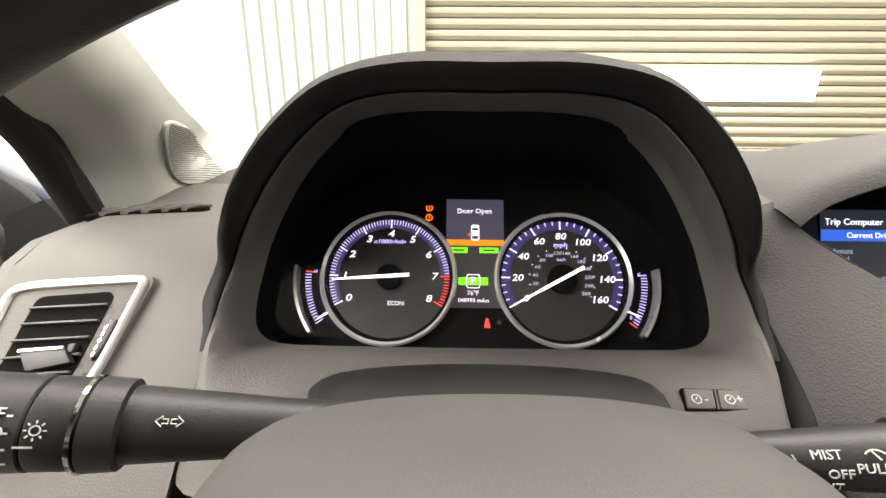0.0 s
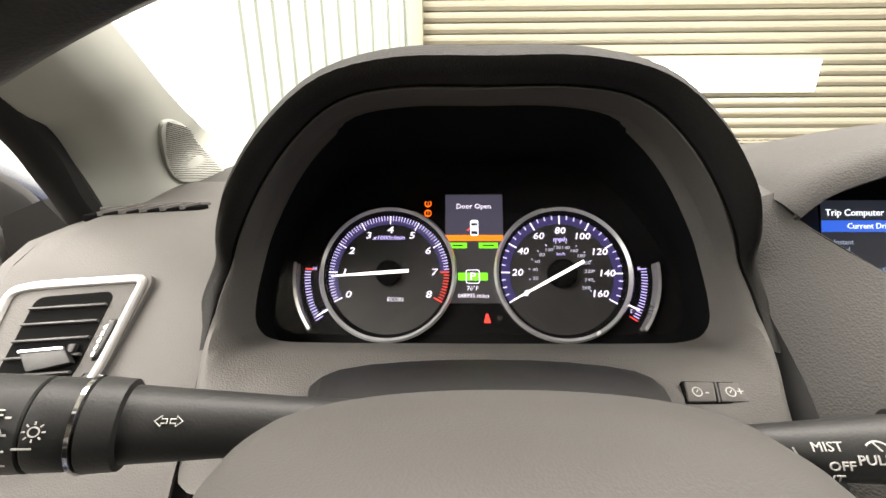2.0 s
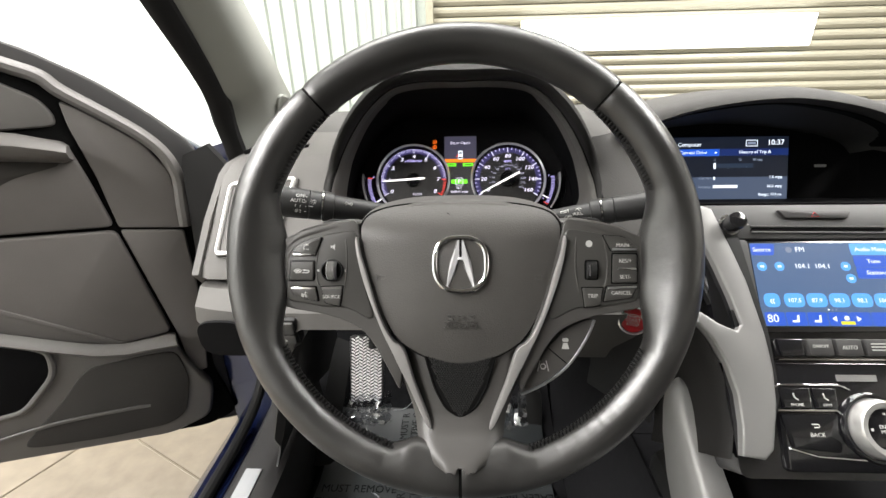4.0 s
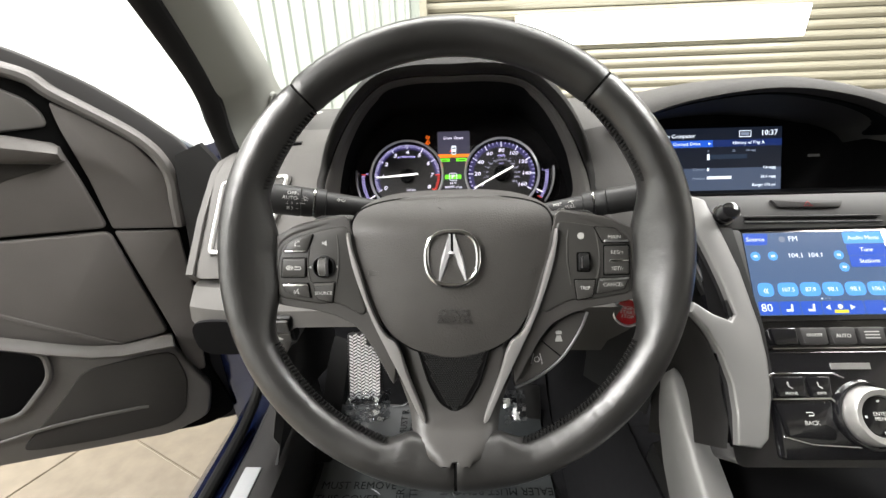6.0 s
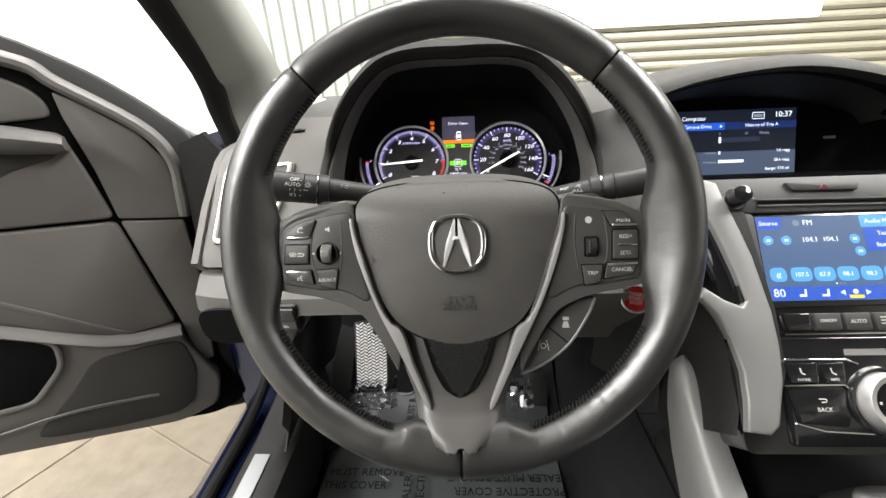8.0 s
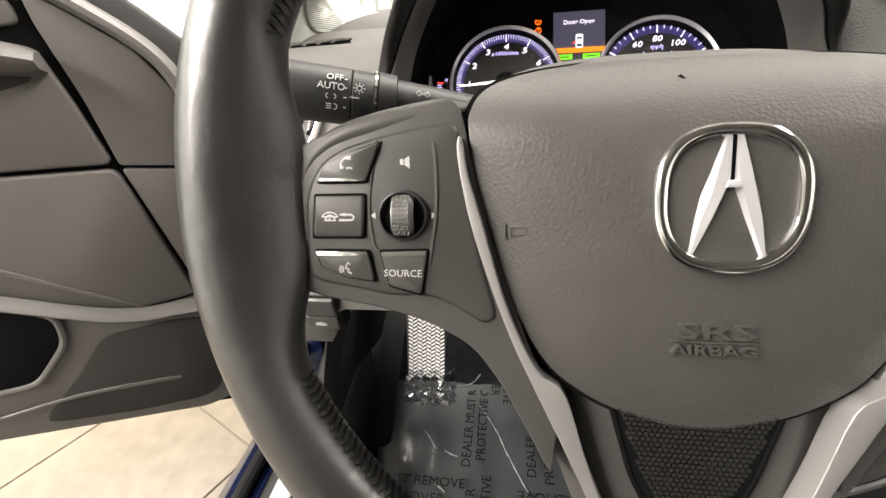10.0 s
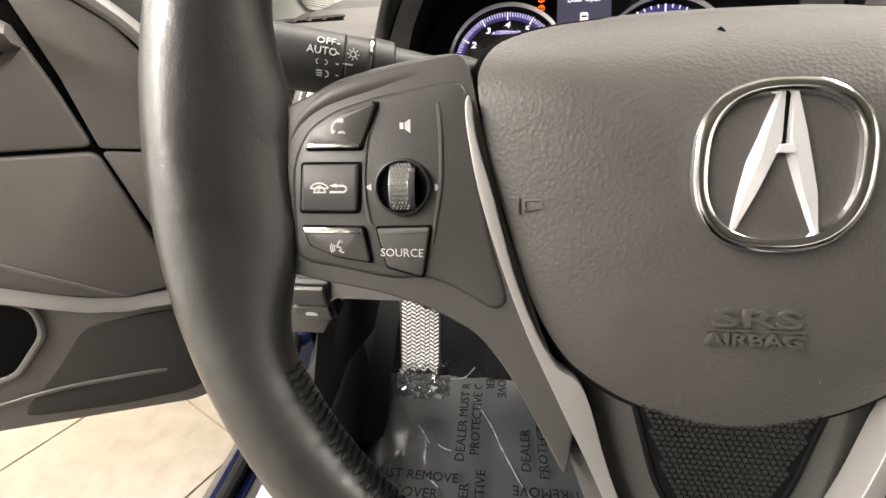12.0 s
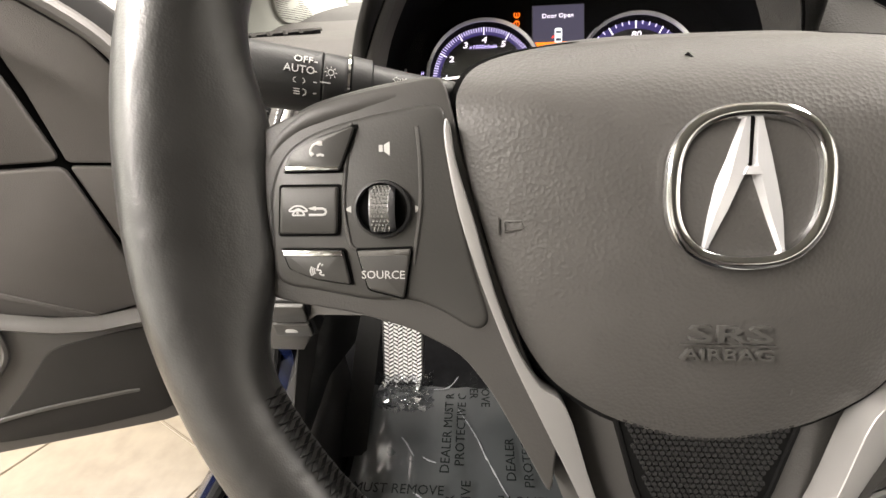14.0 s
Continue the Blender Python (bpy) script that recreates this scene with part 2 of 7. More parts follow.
def dome(pts, n0, n1, rise, m, rings=8, power=2.2, lean=0.0):
    """A cushion on an outline: a wall from n0 to n1, and a swelling that rises above it to the middle."""
    bm = bmesh.new()
    c = Vector((sum(p[0] for p in pts) / len(pts), sum(p[1] for p in pts) / len(pts)))
    levels = [[bm.verts.new((p[0], p[1], n0)) for p in pts]]
    for k in range(rings):
        s = 1 - k / rings
        levels.append([bm.verts.new((c.x + (p[0] - c.x) * s, c.y + (p[1] - c.y) * s, n1 + rise * (1 - s ** power) + lean * (p[1] - c.y) * s)) for p in pts])
    tip = bm.verts.new((c.x, c.y, n1 + rise))
    n = len(pts)
    for a, b in zip(levels, levels[1:]):
        for i in range(n):
            bm.faces.new((a[i], a[(i + 1) % n], b[(i + 1) % n], b[i]))
    for i in range(n):
        bm.faces.new((levels[-1][i], levels[-1][(i + 1) % n], tip))
    bm.faces.new(list(reversed(levels[0])))
    return finish(bm, m)


def loft(sections, closed=False, thick=0.0, m=None, ends=False, sharp=35):
    """A skin through rows of points; closed: each row is a ring."""
    bm = bmesh.new()
    rows = [[bm.verts.new(p) for p in row] for row in sections]
    n = len(rows[0])
    for a, b in zip(rows, rows[1:]):
        for i in range(n if closed else n - 1):
            j = (i + 1) % n
            bm.faces.new((a[i], a[j], b[j], b[i]))
    if ends:
        bm.faces.new(rows[0])
        bm.faces.new(list(reversed(rows[-1])))
    if thick:
        bmesh.ops.recalc_face_normals(bm, faces=bm.faces)
        bmesh.ops.solidify(bm, geom=list(bm.faces), thickness=thick)
    return finish(bm, m, sharp)


def tube(path, radius, m=None, sides=10, flat=1.0, ring=False):
    """A rod along a path; radius may be a list. flat squeezes it along n."""
    pts = [Vector(p) for p in path]
    n = len(pts)
    rows = []
    for i, p in enumerate(pts):
        a, b = (pts[(i - 1) % n], pts[(i + 1) % n]) if ring else (pts[max(i - 1, 0)], pts[min(i + 1, n - 1)])
        d = (b - a).normalized()
        side = d.cross(Vector((0, 0, 1)))
        side = side.normalized() if side.length > 1e-4 else Vector((1, 0, 0))
        up = side.cross(d).normalized()
        r = radius[i] if isinstance(radius, (list, tuple)) else radius
        rows.append([p + side * (r * math.cos(2 * math.pi * k / sides)) + up * (flat * r * math.sin(2 * math.pi * k / sides)) for k in range(sides)])
    if ring:
        rows.append(rows[0])
        bm = loft(rows, True, m=m)
        bmesh.ops.remove_doubles(bm, verts=bm.verts, dist=1e-6)
        return bm
    return loft(rows, True, m=m, ends=True)


def disc(u, v, r, n0, n1, m, bevel=0.0, k=40):
    return slab([(u + r * math.cos(2 * math.pi * i / k), v + r * math.sin(2 * math.pi * i / k)) for i in range(k)], n0, n1, m, bevel)


def annulus(u, v, profile, m, k=64, a0=0.0, a1=360.0):
    """A ring turned about (u, v): profile is a closed row of (radius, depth)."""
    full = abs(a1 - a0) >= 360
    rows = []
    for i in range(k + 1):
        a = radians(a0 + (a1 - a0) * i / k)
        rows.append([(u + r * math.cos(a), v + r * math.sin(a), n) for r, n in profile])
    bm = loft(rows, True, m=None, ends=not full)
    if full:
        bmesh.ops.remove_doubles(bm, verts=bm.verts, dist=1e-6)
    return finish(bm, m)


def box(x0, x1, y0, y1, z0, z1, m=None, bevel=0.0):
    bm = bmesh.new()
    bmesh.ops.create_cube(bm, size=1)
    bmesh.ops.transform(bm, matrix=Matrix.Translation(((x0 + x1) / 2, (y0 + y1) / 2, (z0 + z1) / 2)) @ Matrix.Diagonal((x1 - x0, y1 - y0, z1 - z0, 1)), verts=bm.verts)
    if bevel:
        bmesh.ops.bevel(bm, geom=list(bm.edges), offset=bevel, segments=2, profile=0.5, affect="EDGES", clamp_overlap=True)
    return finish(bm, m)


def rect(u0, u1, v0, v1):
    return [(u0, v0), (u1, v0), (u1, v1), (u0, v1)]


def lettering(text, u, v, size, m, n, mat, parent, name="lettering", depth=0.0002, align="CENTER", slant=0.0, turn=0.0, squeeze=1.0, heavy=0.0):
    """Raised letters of the built-in font on the frame m at (u, v)."""
    cu = bpy.data.curves.new(name, "FONT")
    cu.body, cu.size, cu.extrude, cu.align_x, cu.align_y, cu.shear = text, size, depth, align, "CENTER", slant
    cu.resolution_u, cu.offset = 2, heavy * size
    tmp = new("tmp", cu)
    dg = bpy.context.evaluated_depsgraph_get()
    me = bpy.data.meshes.new_from_object(tmp.evaluated_get(dg))
    bpy.data.objects.remove(tmp)
    bpy.data.curves.remove(cu)
    bm = bmesh.new()
    bm.from_mesh(me)
    bpy.data.meshes.remove(me)
    bmesh.ops.transform(bm, matrix=m @ Matrix.Translation((u, v, n)) @ Matrix.Rotation(radians(turn), 4, "Z") @ Matrix.Diagonal((squeeze, 1, 1, 1)), verts=bm.verts)
    return part(name, bm, mat, parent)


def merged(*bms):
    """Several bmeshes joined into one."""
    out = bmesh.new()
    for b in bms:
        me = bpy.data.meshes.new("tmp")
        b.to_mesh(me)
        b.free()
        out.from_mesh(me)
        bpy.data.meshes.remove(me)
    return out


# ---- the bay ----


def build_bay():
    floor = tagged(part("floor", box(-4.2, 5.0, -6.0, 3.2, -0.12, -0.004), GROUT), "beige stone tile floor with dark grout joints", "floor", kind="structure")
    tagged(part("wall_back", box(-4.2, 5.0, -6.2, -6.0, -0.1, 3.5), CONCRETE), "plain pale wall closing the bay", "wall", kind="structure")
    tagged(part("wall_right", box(5.0, 5.2, -6.0, 3.2, -0.1, 3.5), CONCRETE), "plain pale wall closing the bay", "wall", kind="structure")
    tagged(part("ceiling", box(-4.4, 5.2, -6.2, 3.4, 3.5, 3.7), CONCRETE), "plain white ceiling of the bay", "ceiling", kind="structure")

    def ribbed(length, height, pitch, depth):
        row, x = [], 0.0
        while x < length:
            row += [(x, 0), (x + pitch * 0.62, 0), (x + pitch * 0.70, depth), (x + pitch * 0.92, depth)]
            x += pitch
        row.append((x, 0))
        return row
    # one wall in two colours: dimmer by the roll-up door, brighter further left
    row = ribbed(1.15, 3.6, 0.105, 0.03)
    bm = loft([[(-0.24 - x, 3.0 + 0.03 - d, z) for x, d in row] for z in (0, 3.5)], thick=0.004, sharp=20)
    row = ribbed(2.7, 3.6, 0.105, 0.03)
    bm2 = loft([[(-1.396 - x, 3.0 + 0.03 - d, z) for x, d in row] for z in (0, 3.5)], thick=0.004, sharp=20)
    tagged(part("wall_front_left", bm2, WALL), "white ribbed sheet metal wall, stronger light put into its whiter colour", "wall", kind="structure")
    tagged(part("wall_front", bm, FRONT_WALL_DIM), "same ribbed sheet metal wall beside the roll-up door, weaker light put into its pale grey", "wall", kind="structure")
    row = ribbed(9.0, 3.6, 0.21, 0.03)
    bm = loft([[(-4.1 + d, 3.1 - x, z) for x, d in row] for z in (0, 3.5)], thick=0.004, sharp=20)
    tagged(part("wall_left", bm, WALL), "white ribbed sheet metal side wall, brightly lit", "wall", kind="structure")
    tagged(part("trim", box(-0.24, -0.19, 2.96, 3.08, 0, 3.5, bevel=0.004), SLAT), "cream steel door track beside the roll-up door", "track", kind="structure")
    # roll-up door of curved slats
    door = thing("roll_up_door", "cream steel roll-up door of curved horizontal slats with a bright strip", "door", (1.0, 3.05, 0))
    pitch = 0.066
    for k in range(46):
        z = 0.02 + k * pitch
        prof = [(3.06, z), (3.045, z + 0.004), (3.028, z + pitch * 0.35), (3.026, z + pitch * 0.6), (3.036, z + pitch * 0.86), (3.052, z + pitch * 0.93), (3.06, z + pitch * 0.97)]
        bm = loft([[(x, y, w) for y, w in prof] for x in (-0.19, 4.6)], thick=0.002, sharp=25)
        part("slat", bm, SLAT, door)
    strip = thing("strip_light", "long bright white strip light on the roll-up door", "light", (1.4, 3.0, 1.1))
    part("diffuser", box(0.42, 2.37, 2.985, 3.02, 1.108, 1.30, bevel=0.006), DAYLIGHT, strip)
    part("housing", box(0.41, 2.38, 3.02, 3.03, 1.10, 1.308), SLAT, strip)
    return floor


FLOOR = build_bay()

# ---- the car's shell ----


def build_shell():
    car = thing("car", "dark blue car body shell with pale grey pillar trim and headliner", "car", (0, 0, 0.0))
    # windscreen pillar trim, from the dash up to the roof: front edge and seal edge
    front = spline([(-0.255, 0.60, 0.928), (-0.318, 0.545, 0.963), (-0.300, 0.47, 0.985), (-0.286, 0.41, 1.012), (-0.272, 0.345, 1.05), (-0.250, 0.20, 1.14), (-0.228, 0.05, 1.235), (-0.205, -0.12, 1.34)], 5, False)
    seal = spline([(-0.364, 0.425, 0.86), (-0.357, 0.395, 0.895), (-0.352, 0.37, 0.94), (-0.336, 0.335, 0.975), (-0.314, 0.29, 1.0), (-0.286, 0.18, 1.08), (-0.258, 0.07, 1.16), (-0.222, -0.10, 1.30)], 5, False)

    def skin(i, t):
        """The pillar trim's surface: i runs up the pillar, t from the windscreen to the door."""
        i = min(max(i, 0.0), len(front) - 1.001)
        j, f = int(i), i - int(i)
        p = front[j].lerp(front[j + 1], f).lerp(seal[j].lerp(seal[j + 1], f), t)
        bulge = math.sin(math.pi * t) * 0.018
        return p + Vector((bulge - 0.010 * max(0, t - 0.62) / 0.38, -bulge * 0.5, 0))
    trim = part("pillar_trim", loft([[skin(i * 0.5, k / 16) for k in range(17)] for i in range(2 * len(front) - 1)], thick=0.003, sharp=50), PILLAR, car, "pale grey textured pillar trim")

    # small loudspeaker grille let into the pillar: a runs across it, b up it
    def on_grille(a, b, lift):
        i, t = 7.2 - 2.4 * a + 3.6 * b, 0.35 - 0.135 * a - 0.185 * b
        n = (skin(i, t + 0.02) - skin(i, t - 0.02)).cross(skin(i + 0.3, t) - skin(i - 0.3, t)).normalized()
        return skin(i, t) + (n if n.x > n.y else -n) * lift
    outline = spline([(-0.96, 0.36), (-0.80, 0.80), (-0.28, 0.98), (0.26, 0.80), (0.76, 0.18), (0.98, -0.36), (0.78, -0.74), (0.04, -0.98), (-0.36, -0.90), (-0.72, -0.36)], 4)
    rows = [[on_grille(p[0] * r, p[1] * r, h) for p in outline] for r, h in ((1.03, -0.002), (1.02, 0.0038), (0.97, 0.0046), (0.7, 0.0048), (0.35, 0.0048), (0.03, 0.0048))]
    grille = part("speaker_grille", loft(rows, True), PILLAR, trim, "pale grey slotted tweeter grille")
    slits = []
    for k in range(27):
        b = -0.90 + k * 0.068
        lo = [p[0] for p in outline if p[0] < 0.1 and abs(p[1] - b) < 0.16]
        hi = [p[0] for p in outline if p[0] > -0.1 and abs(p[1] - b) < 0.16]
        if lo and hi and max(hi) - min(lo) > 0.3:
            a0, a1 = min(lo) * 0.90 + 0.02, max(hi) * 0.90 - 0.02
            slits.append(tube([on_grille(a0 + (a1 - a0) * q / 6, b, 0.0050) for q in range(7)], 0.0004, None, 4))
    tagged(part("grille_slit", merged(*slits), DASH, grille), kind="stuff")
    # black rubber door seal beside the pillar
    line = spline([(-0.397, 0.43, 0.80), (-0.381, 0.405, 0.86), (-0.372, 0.385, 0.90), (-0.366, 0.36, 0.945), (-0.350, 0.325, 0.982), (-0.327, 0.26, 1.028), (-0.297, 0.14, 1.112), (-0.268, 0.03, 1.192), (-0.233, -0.11, 1.302)], 6, False)
    part("door_seal", tube(line, 0.0165, flat=0.9), RUBBER, car, "black rubber door seal")
    low = spline([(-0.405, 0.44, 0.82), (-0.43, 0.46, 0.7), (-0.44, 0.47, 0.55), (-0.445, 0.45, 0.42), (-0.45, 0.36, 0.345), (-0.455, 0.1, 0.325), (-0.455, -0.7, 0.325)], 6, False)
    part("door_seal", tube(low, 0.011), RUBBER, car, "black rubber door seal")
    # windscreen
    sect = []
    for k in range(9):
        x = -0.33 + 1.46 * k / 8
        bow = 0.10 * (1 - ((x - 0.4) / 0.75) ** 2)
        sect.append([(x, 0.62 + bow, 0.925), (x, 0.24 + bow, 1.13), (x, -0.12 + bow, 1.33)])
    ws = part("windscreen", loft(sect, thick=0.005), GLASS, car, "clear windscreen")
    ws.visible_shadow = False
    frit = []
    for k in range(90):
        for r in range(3):
            x = -0.20 + k * 0.0115 + (r % 2) * 0.0057
            bow = 0.10 * (1 - ((x - 0.4) / 0.75) ** 2)
            y, z = 0.595 + bow - r * 0.010, 0.934 + r * 0.0058
            frit.append(box(x, x + 0.006, y - 0.0035, y + 0.0035, z, z + 0.0012))
    tagged(part("frit_dots", merged(*frit), BLACK_TRIM, car, "black dotted border of the windscreen"), kind="stuff")
    # bonnet and front wings, below the line of the dash
    rows = []
    for y, z, wd in ((0.74, 0.80, 0.86), (0.95, 0.80, 0.87), (1.35, 0.765, 0.85), (1.62, 0.70, 0.79), (1.74, 0.58, 0.72), (1.76, 0.36, 0.70)):
        rows.append([(0.36 + wd * s, y, zz) for s, zz in ((-1, 0.38), (-1, z - 0.12), (-0.97, z - 0.05), (-0.85, z - 0.01), (-0.4, z + 0.012), (0, z + 0.016), (0.4, z + 0.012), (0.85, z - 0.01), (0.97, z - 0.05), (1, z - 0.12), (1, 0.38))])
    part("bonnet", loft(rows, thick=0.006, sharp=50), BLUE, car, "dark blue bonnet and front wings")
    # roof, far side and back, with open window spaces
    part("roof_lining", box(-0.33, 1.15, -2.0, -0.06, 1.36, 1.40, bevel=0.01), HEADLINER, car, "pale headliner")
    part("far_side", box(1.17, 1.22, -2.0, 0.62, 0.2, 0.93, bevel=0.01), DOOR_TRIM, car)
    part("far_pillar", loft([[(1.10, 0.6, 0.93), (1.17, 0.5, 0.93)], [(1.05, -0.1, 1.36), (1.12, -0.16, 1.36)]], thick=0.03), PILLAR, car)
    # unseen closing panel, carried up to the roof to block light from behind
    part("unseen_rear_panel", box(-0.4, 1.2, -2.05, -2.0, 0.2, 1.38), DOOR_TRIM, car)
    part("near_pillar", box(-0.44, -0.36, -0.95, -0.82, 0.3, 1.36, bevel=0.01), PILLAR, car)
    part("rear_side", box(-0.46, -0.42, -2.0, -0.95, 0.2, 0.93), DOOR_TRIM, car)
    # floor pan, bulkhead and the sill with its step plate
    part("floor_pan", box(-0.42, 1.17, -2.0, 0.62, 0.14, 0.17), CARPET, car, "black carpet")
    toe = loft([[(x, 0.50, 0.165), (x, 0.62, 0.24), (x, 0.72, 0.40), (x, 0.74, 0.80)] for x in (-0.42, 1.17)], thick=0.01)
    part("toe_board", toe, CARPET, car, "black carpeted toe board")
    sill = [(-0.52, 0.10), (-0.53, 0.22), (-0.515, 0.285), (-0.485, 0.312), (-0.43, 0.32), (-0.425, 0.30), (-0.425, 0.10)]
    part("sill", loft([[(x, y, z) for x, z in sill] for y in (-0.9, 0.1, 0.35, 0.42, 0.52)], True, ends=True, sharp=60), BLUE, car, "dark blue painted sill")
    post = [(-0.53, 0.20), (-0.52, 0.55), (-0.49, 0.88), (-0.44, 0.90), (-0.415, 0.86), (-0.415, 0.20)]
    part("hinge_post", loft([[(x, y, z) for x, z in post] for y in (0.43, 0.60)], True, ends=True, sharp=60), BLUE, car, "dark blue painted hinge post")
    # black sheet added over the blue hinge post to make it dark
    cover = [(-0.516, 0.64), (-0.492, 0.872), (-0.486, 0.888), (-0.440, 0.906), (-0.411, 0.866), (-0.411, 0.70), (-0.440, 0.64)]
    part("post_dark_sheet", loft([[(x, y, z) for x, z in cover] for y in (0.416, 0.429)], True, ends=True, sharp=30), RUBBER, car, "black sheet added over the front of the hinge post")
    kick = loft([[(-0.43, y, 0.315), (-0.41, y, 0.342), (-0.36, y, 0.345), (-0.335, y, 0.33), (-0.325, y, 0.17)] for y in (-0.9, 0.2, 0.30)] + [[(-0.425, 0.40, 0.335), (-0.405, 0.40, 0.37), (-0.36, 0.40, 0.372), (-0.338, 0.40, 0.34), (-0.33, 0.40, 0.17)], [(-0.42, 0.50, 0.40), (-0.40, 0.50, 0.44), (-0.37, 0.50, 0.44), (-0.35, 0.50, 0.40), (-0.34, 0.50, 0.17)]], thick=0.004, sharp=50)
    part("sill_trim", kick, BEZEL, car, "dark grey plastic sill trim")
    plate = box(-0.397, -0.367, -0.25, 0.232, 0.3455, 0.3485, bevel=0.001)
    part("step_plate", plate, PLATE, car, "brushed metal step plate")
    kp = loft([[(-0.345, 0.24, 0.345), (-0.342, 0.26, 0.37), (-0.355, 0.27, 0.38)], [(-0.342, 0.40, 0.37), (-0.338, 0.42, 0.50), (-0.36, 0.43, 0.56)], [(-0.335, 0.62, 0.30), (-0.33, 0.62, 0.62), (-0.36, 0.62, 0.75)]], thick=0.004)
    part("kick_panel", kp, BLACK_TRIM, car, "black plastic kick panel")
    for x, y in ((-0.42, 1.05), (1.13, 1.05), (-0.42, -1.72), (1.13, -1.72)):
        hub = basis((x, y, 0.32), (0, 1, 0), (0, 0, 1), (1, 0, 0))
        part("tyre", annulus(0, 0, [(0.21, -0.10), (0.30, -0.105), (0.32, -0.08), (0.32, 0.08), (0.30, 0.105), (0.21, 0.10)], hub, 48), RUBBER, car, "black rubber tyre")
    return car


CAR = build_shell()

# ---- the open door ----


def build_door():
    m = DOOR
    outer = [(0.0, 0.30), (0.07, 0.245), (0.5, 0.36), (1.05, 0.48), (1.05, 1.12), (0.45, 1.122), (0.235, 1.045), (0.15, 0.993), (0.09, 0.943), (0.01, 0.875), (-0.01, 0.84)]
    d = part("door", slab(rounded(outer, 0.03), -0.115, -0.045, m, 0.008), BLUE, CAR, "open door with dark blue paint and dark grey trim")
    part("edge_seal", slab(rounded([(0.025, 0.33), (0.075, 0.268), (0.5, 0.375), (1.03, 0.49), (1.03, 1.128), (0.45, 1.138), (0.235, 1.066), (0.15, 1.012), (0.09, 0.959), (0.03, 0.895), (0.02, 0.80)], 0.03), -0.045, -0.022, m, 0.006), BEZEL, d, "black rubber weatherstrip")
    back = [(0.075, 0.30), (0.14, 0.288), (0.5, 0.385), (1.0, 0.50), (1.0, 1.09), (0.45, 1.10), (0.236, 1.035), (0.188, 0.997), (0.10, 0.921), (0.066, 0.87), (0.062, 0.78), (0.072, 0.62), (0.10, 0.43), (0.085, 0.36)]
    part("panel_back", slab(rounded(back, 0.025), -0.022, -0.006, m, 0.004), GAP, d)
    # raised rail along the window line
    rail = spline([(0.078, 0.758), (0.074, 0.80), (0.071, 0.86), (0.100, 0.919), (0.188, 0.995), (0.237, 1.033), (0.45, 1.098), (1.0, 1.09)], 6, False)
    part("window_rail", tube([(p[0], p[1], -0.002) for p in rail], 0.011, m, 10, 1.3), DOOR_HARD, d, "dark grey window rail")

    def panel(name, pts, n, mat, label="", r=0.012, b=0.004):
        return part(name, slab(rounded(pts, r), -0.012, n, m, b, 3), mat, d, label)
    panel("front_panel", [(0.197, 0.948), (0.183, 0.86), (0.1765, 0.773), (0.084, 0.755), (0.080, 0.81), (0.080, 0.86), (0.108, 0.912), (0.165, 0.962), (0.198, 0.985)], 0.002, DOOR_TRIM, "dark grey upper door panel", 0.006)
    panel("front_panel", [(0.1765, 0.768), (0.160, 0.66), (0.1425, 0.548), (0.135, 0.44), (0.108, 0.44), (0.086, 0.62), (0.082, 0.749)], 0.002, DOOR_TRIM, "dark grey lower door panel", 0.006)
    panel("triangle_trim", [(0.211, 0.948), (0.210, 0.968), (0.222, 0.99), (0.26, 1.015), (0.5, 1.08), (0.5, 0.965), (0.29, 0.945)], 0.0, DOOR_HARD, "dark grey mirror triangle trim", 0.01)
    panel("upper_panel", [(0.208, 0.925), (0.195, 0.86), (0.1825, 0.776), (0.333, 0.7905), (0.6, 0.815), (1.0, 0.84), (1.0, 1.05), (0.52, 0.96), (0.3, 0.938)], 0.004, DOOR_TRIM, "soft dark grey upper trim")
    panel("middle_panel", [(0.1825, 0.769), (0.333, 0.784), (0.6, 0.808), (1.0, 0.83), (1.0, 0.70), (0.55, 0.665), (0.39, 0.632), (0.31, 0.582), (0.235, 0.548), (0.149, 0.55)], 0.006, DOOR_TRIM, "soft dark grey middle trim")
    # pull handle; a raised dark patch paints the shade in its finger hollow
    part("handle_shade", dome(spline([(0.222, 0.892), (0.30, 0.868), (0.36, 0.80), (0.5, 0.79), (0.6, 0.85), (0.5, 0.92), (0.3, 0.92)], 5), -0.004, 0.0045, 0.002, m), CLOTH, d)
    hand = [[(u, v + dv, 0.012 + dn) for dv, dn in ((-h, 0), (-h * 0.5, 0.018), (h * 0.3, 0.024), (h, 0.012), (h, -0.006), (-h, -0.008))] for u, v, h in ((0.203, 0.908, 0.011), (0.215, 0.910, 0.017), (0.26, 0.921, 0.021), (0.33, 0.933, 0.023), (0.45, 0.95, 0.024), (0.6, 0.97, 0.024))]
    part("pull_handle", loft(hand, True, m=m, ends=True, sharp=50), DOOR_HARD, d, "dark grey door pull handle")
    # lower section with armrest edge, pocket and loudspeaker
    low = [(0.142, 0.545), (0.149, 0.517), (0.118, 0.43), (0.105, 0.40), (0.125, 0.33), (0.20, 0.315), (0.5, 0.39), (1.0, 0.505), (1.0, 0.69), (0.55, 0.66), (0.39, 0.63), (0.31, 0.58), (0.233, 0.545)]
    part("lower_panel", slab(rounded(low, 0.02), -0.012, 0.016, m, 0.008, 3), DOOR_HARD, d, "dark grey hard plastic lower panel")
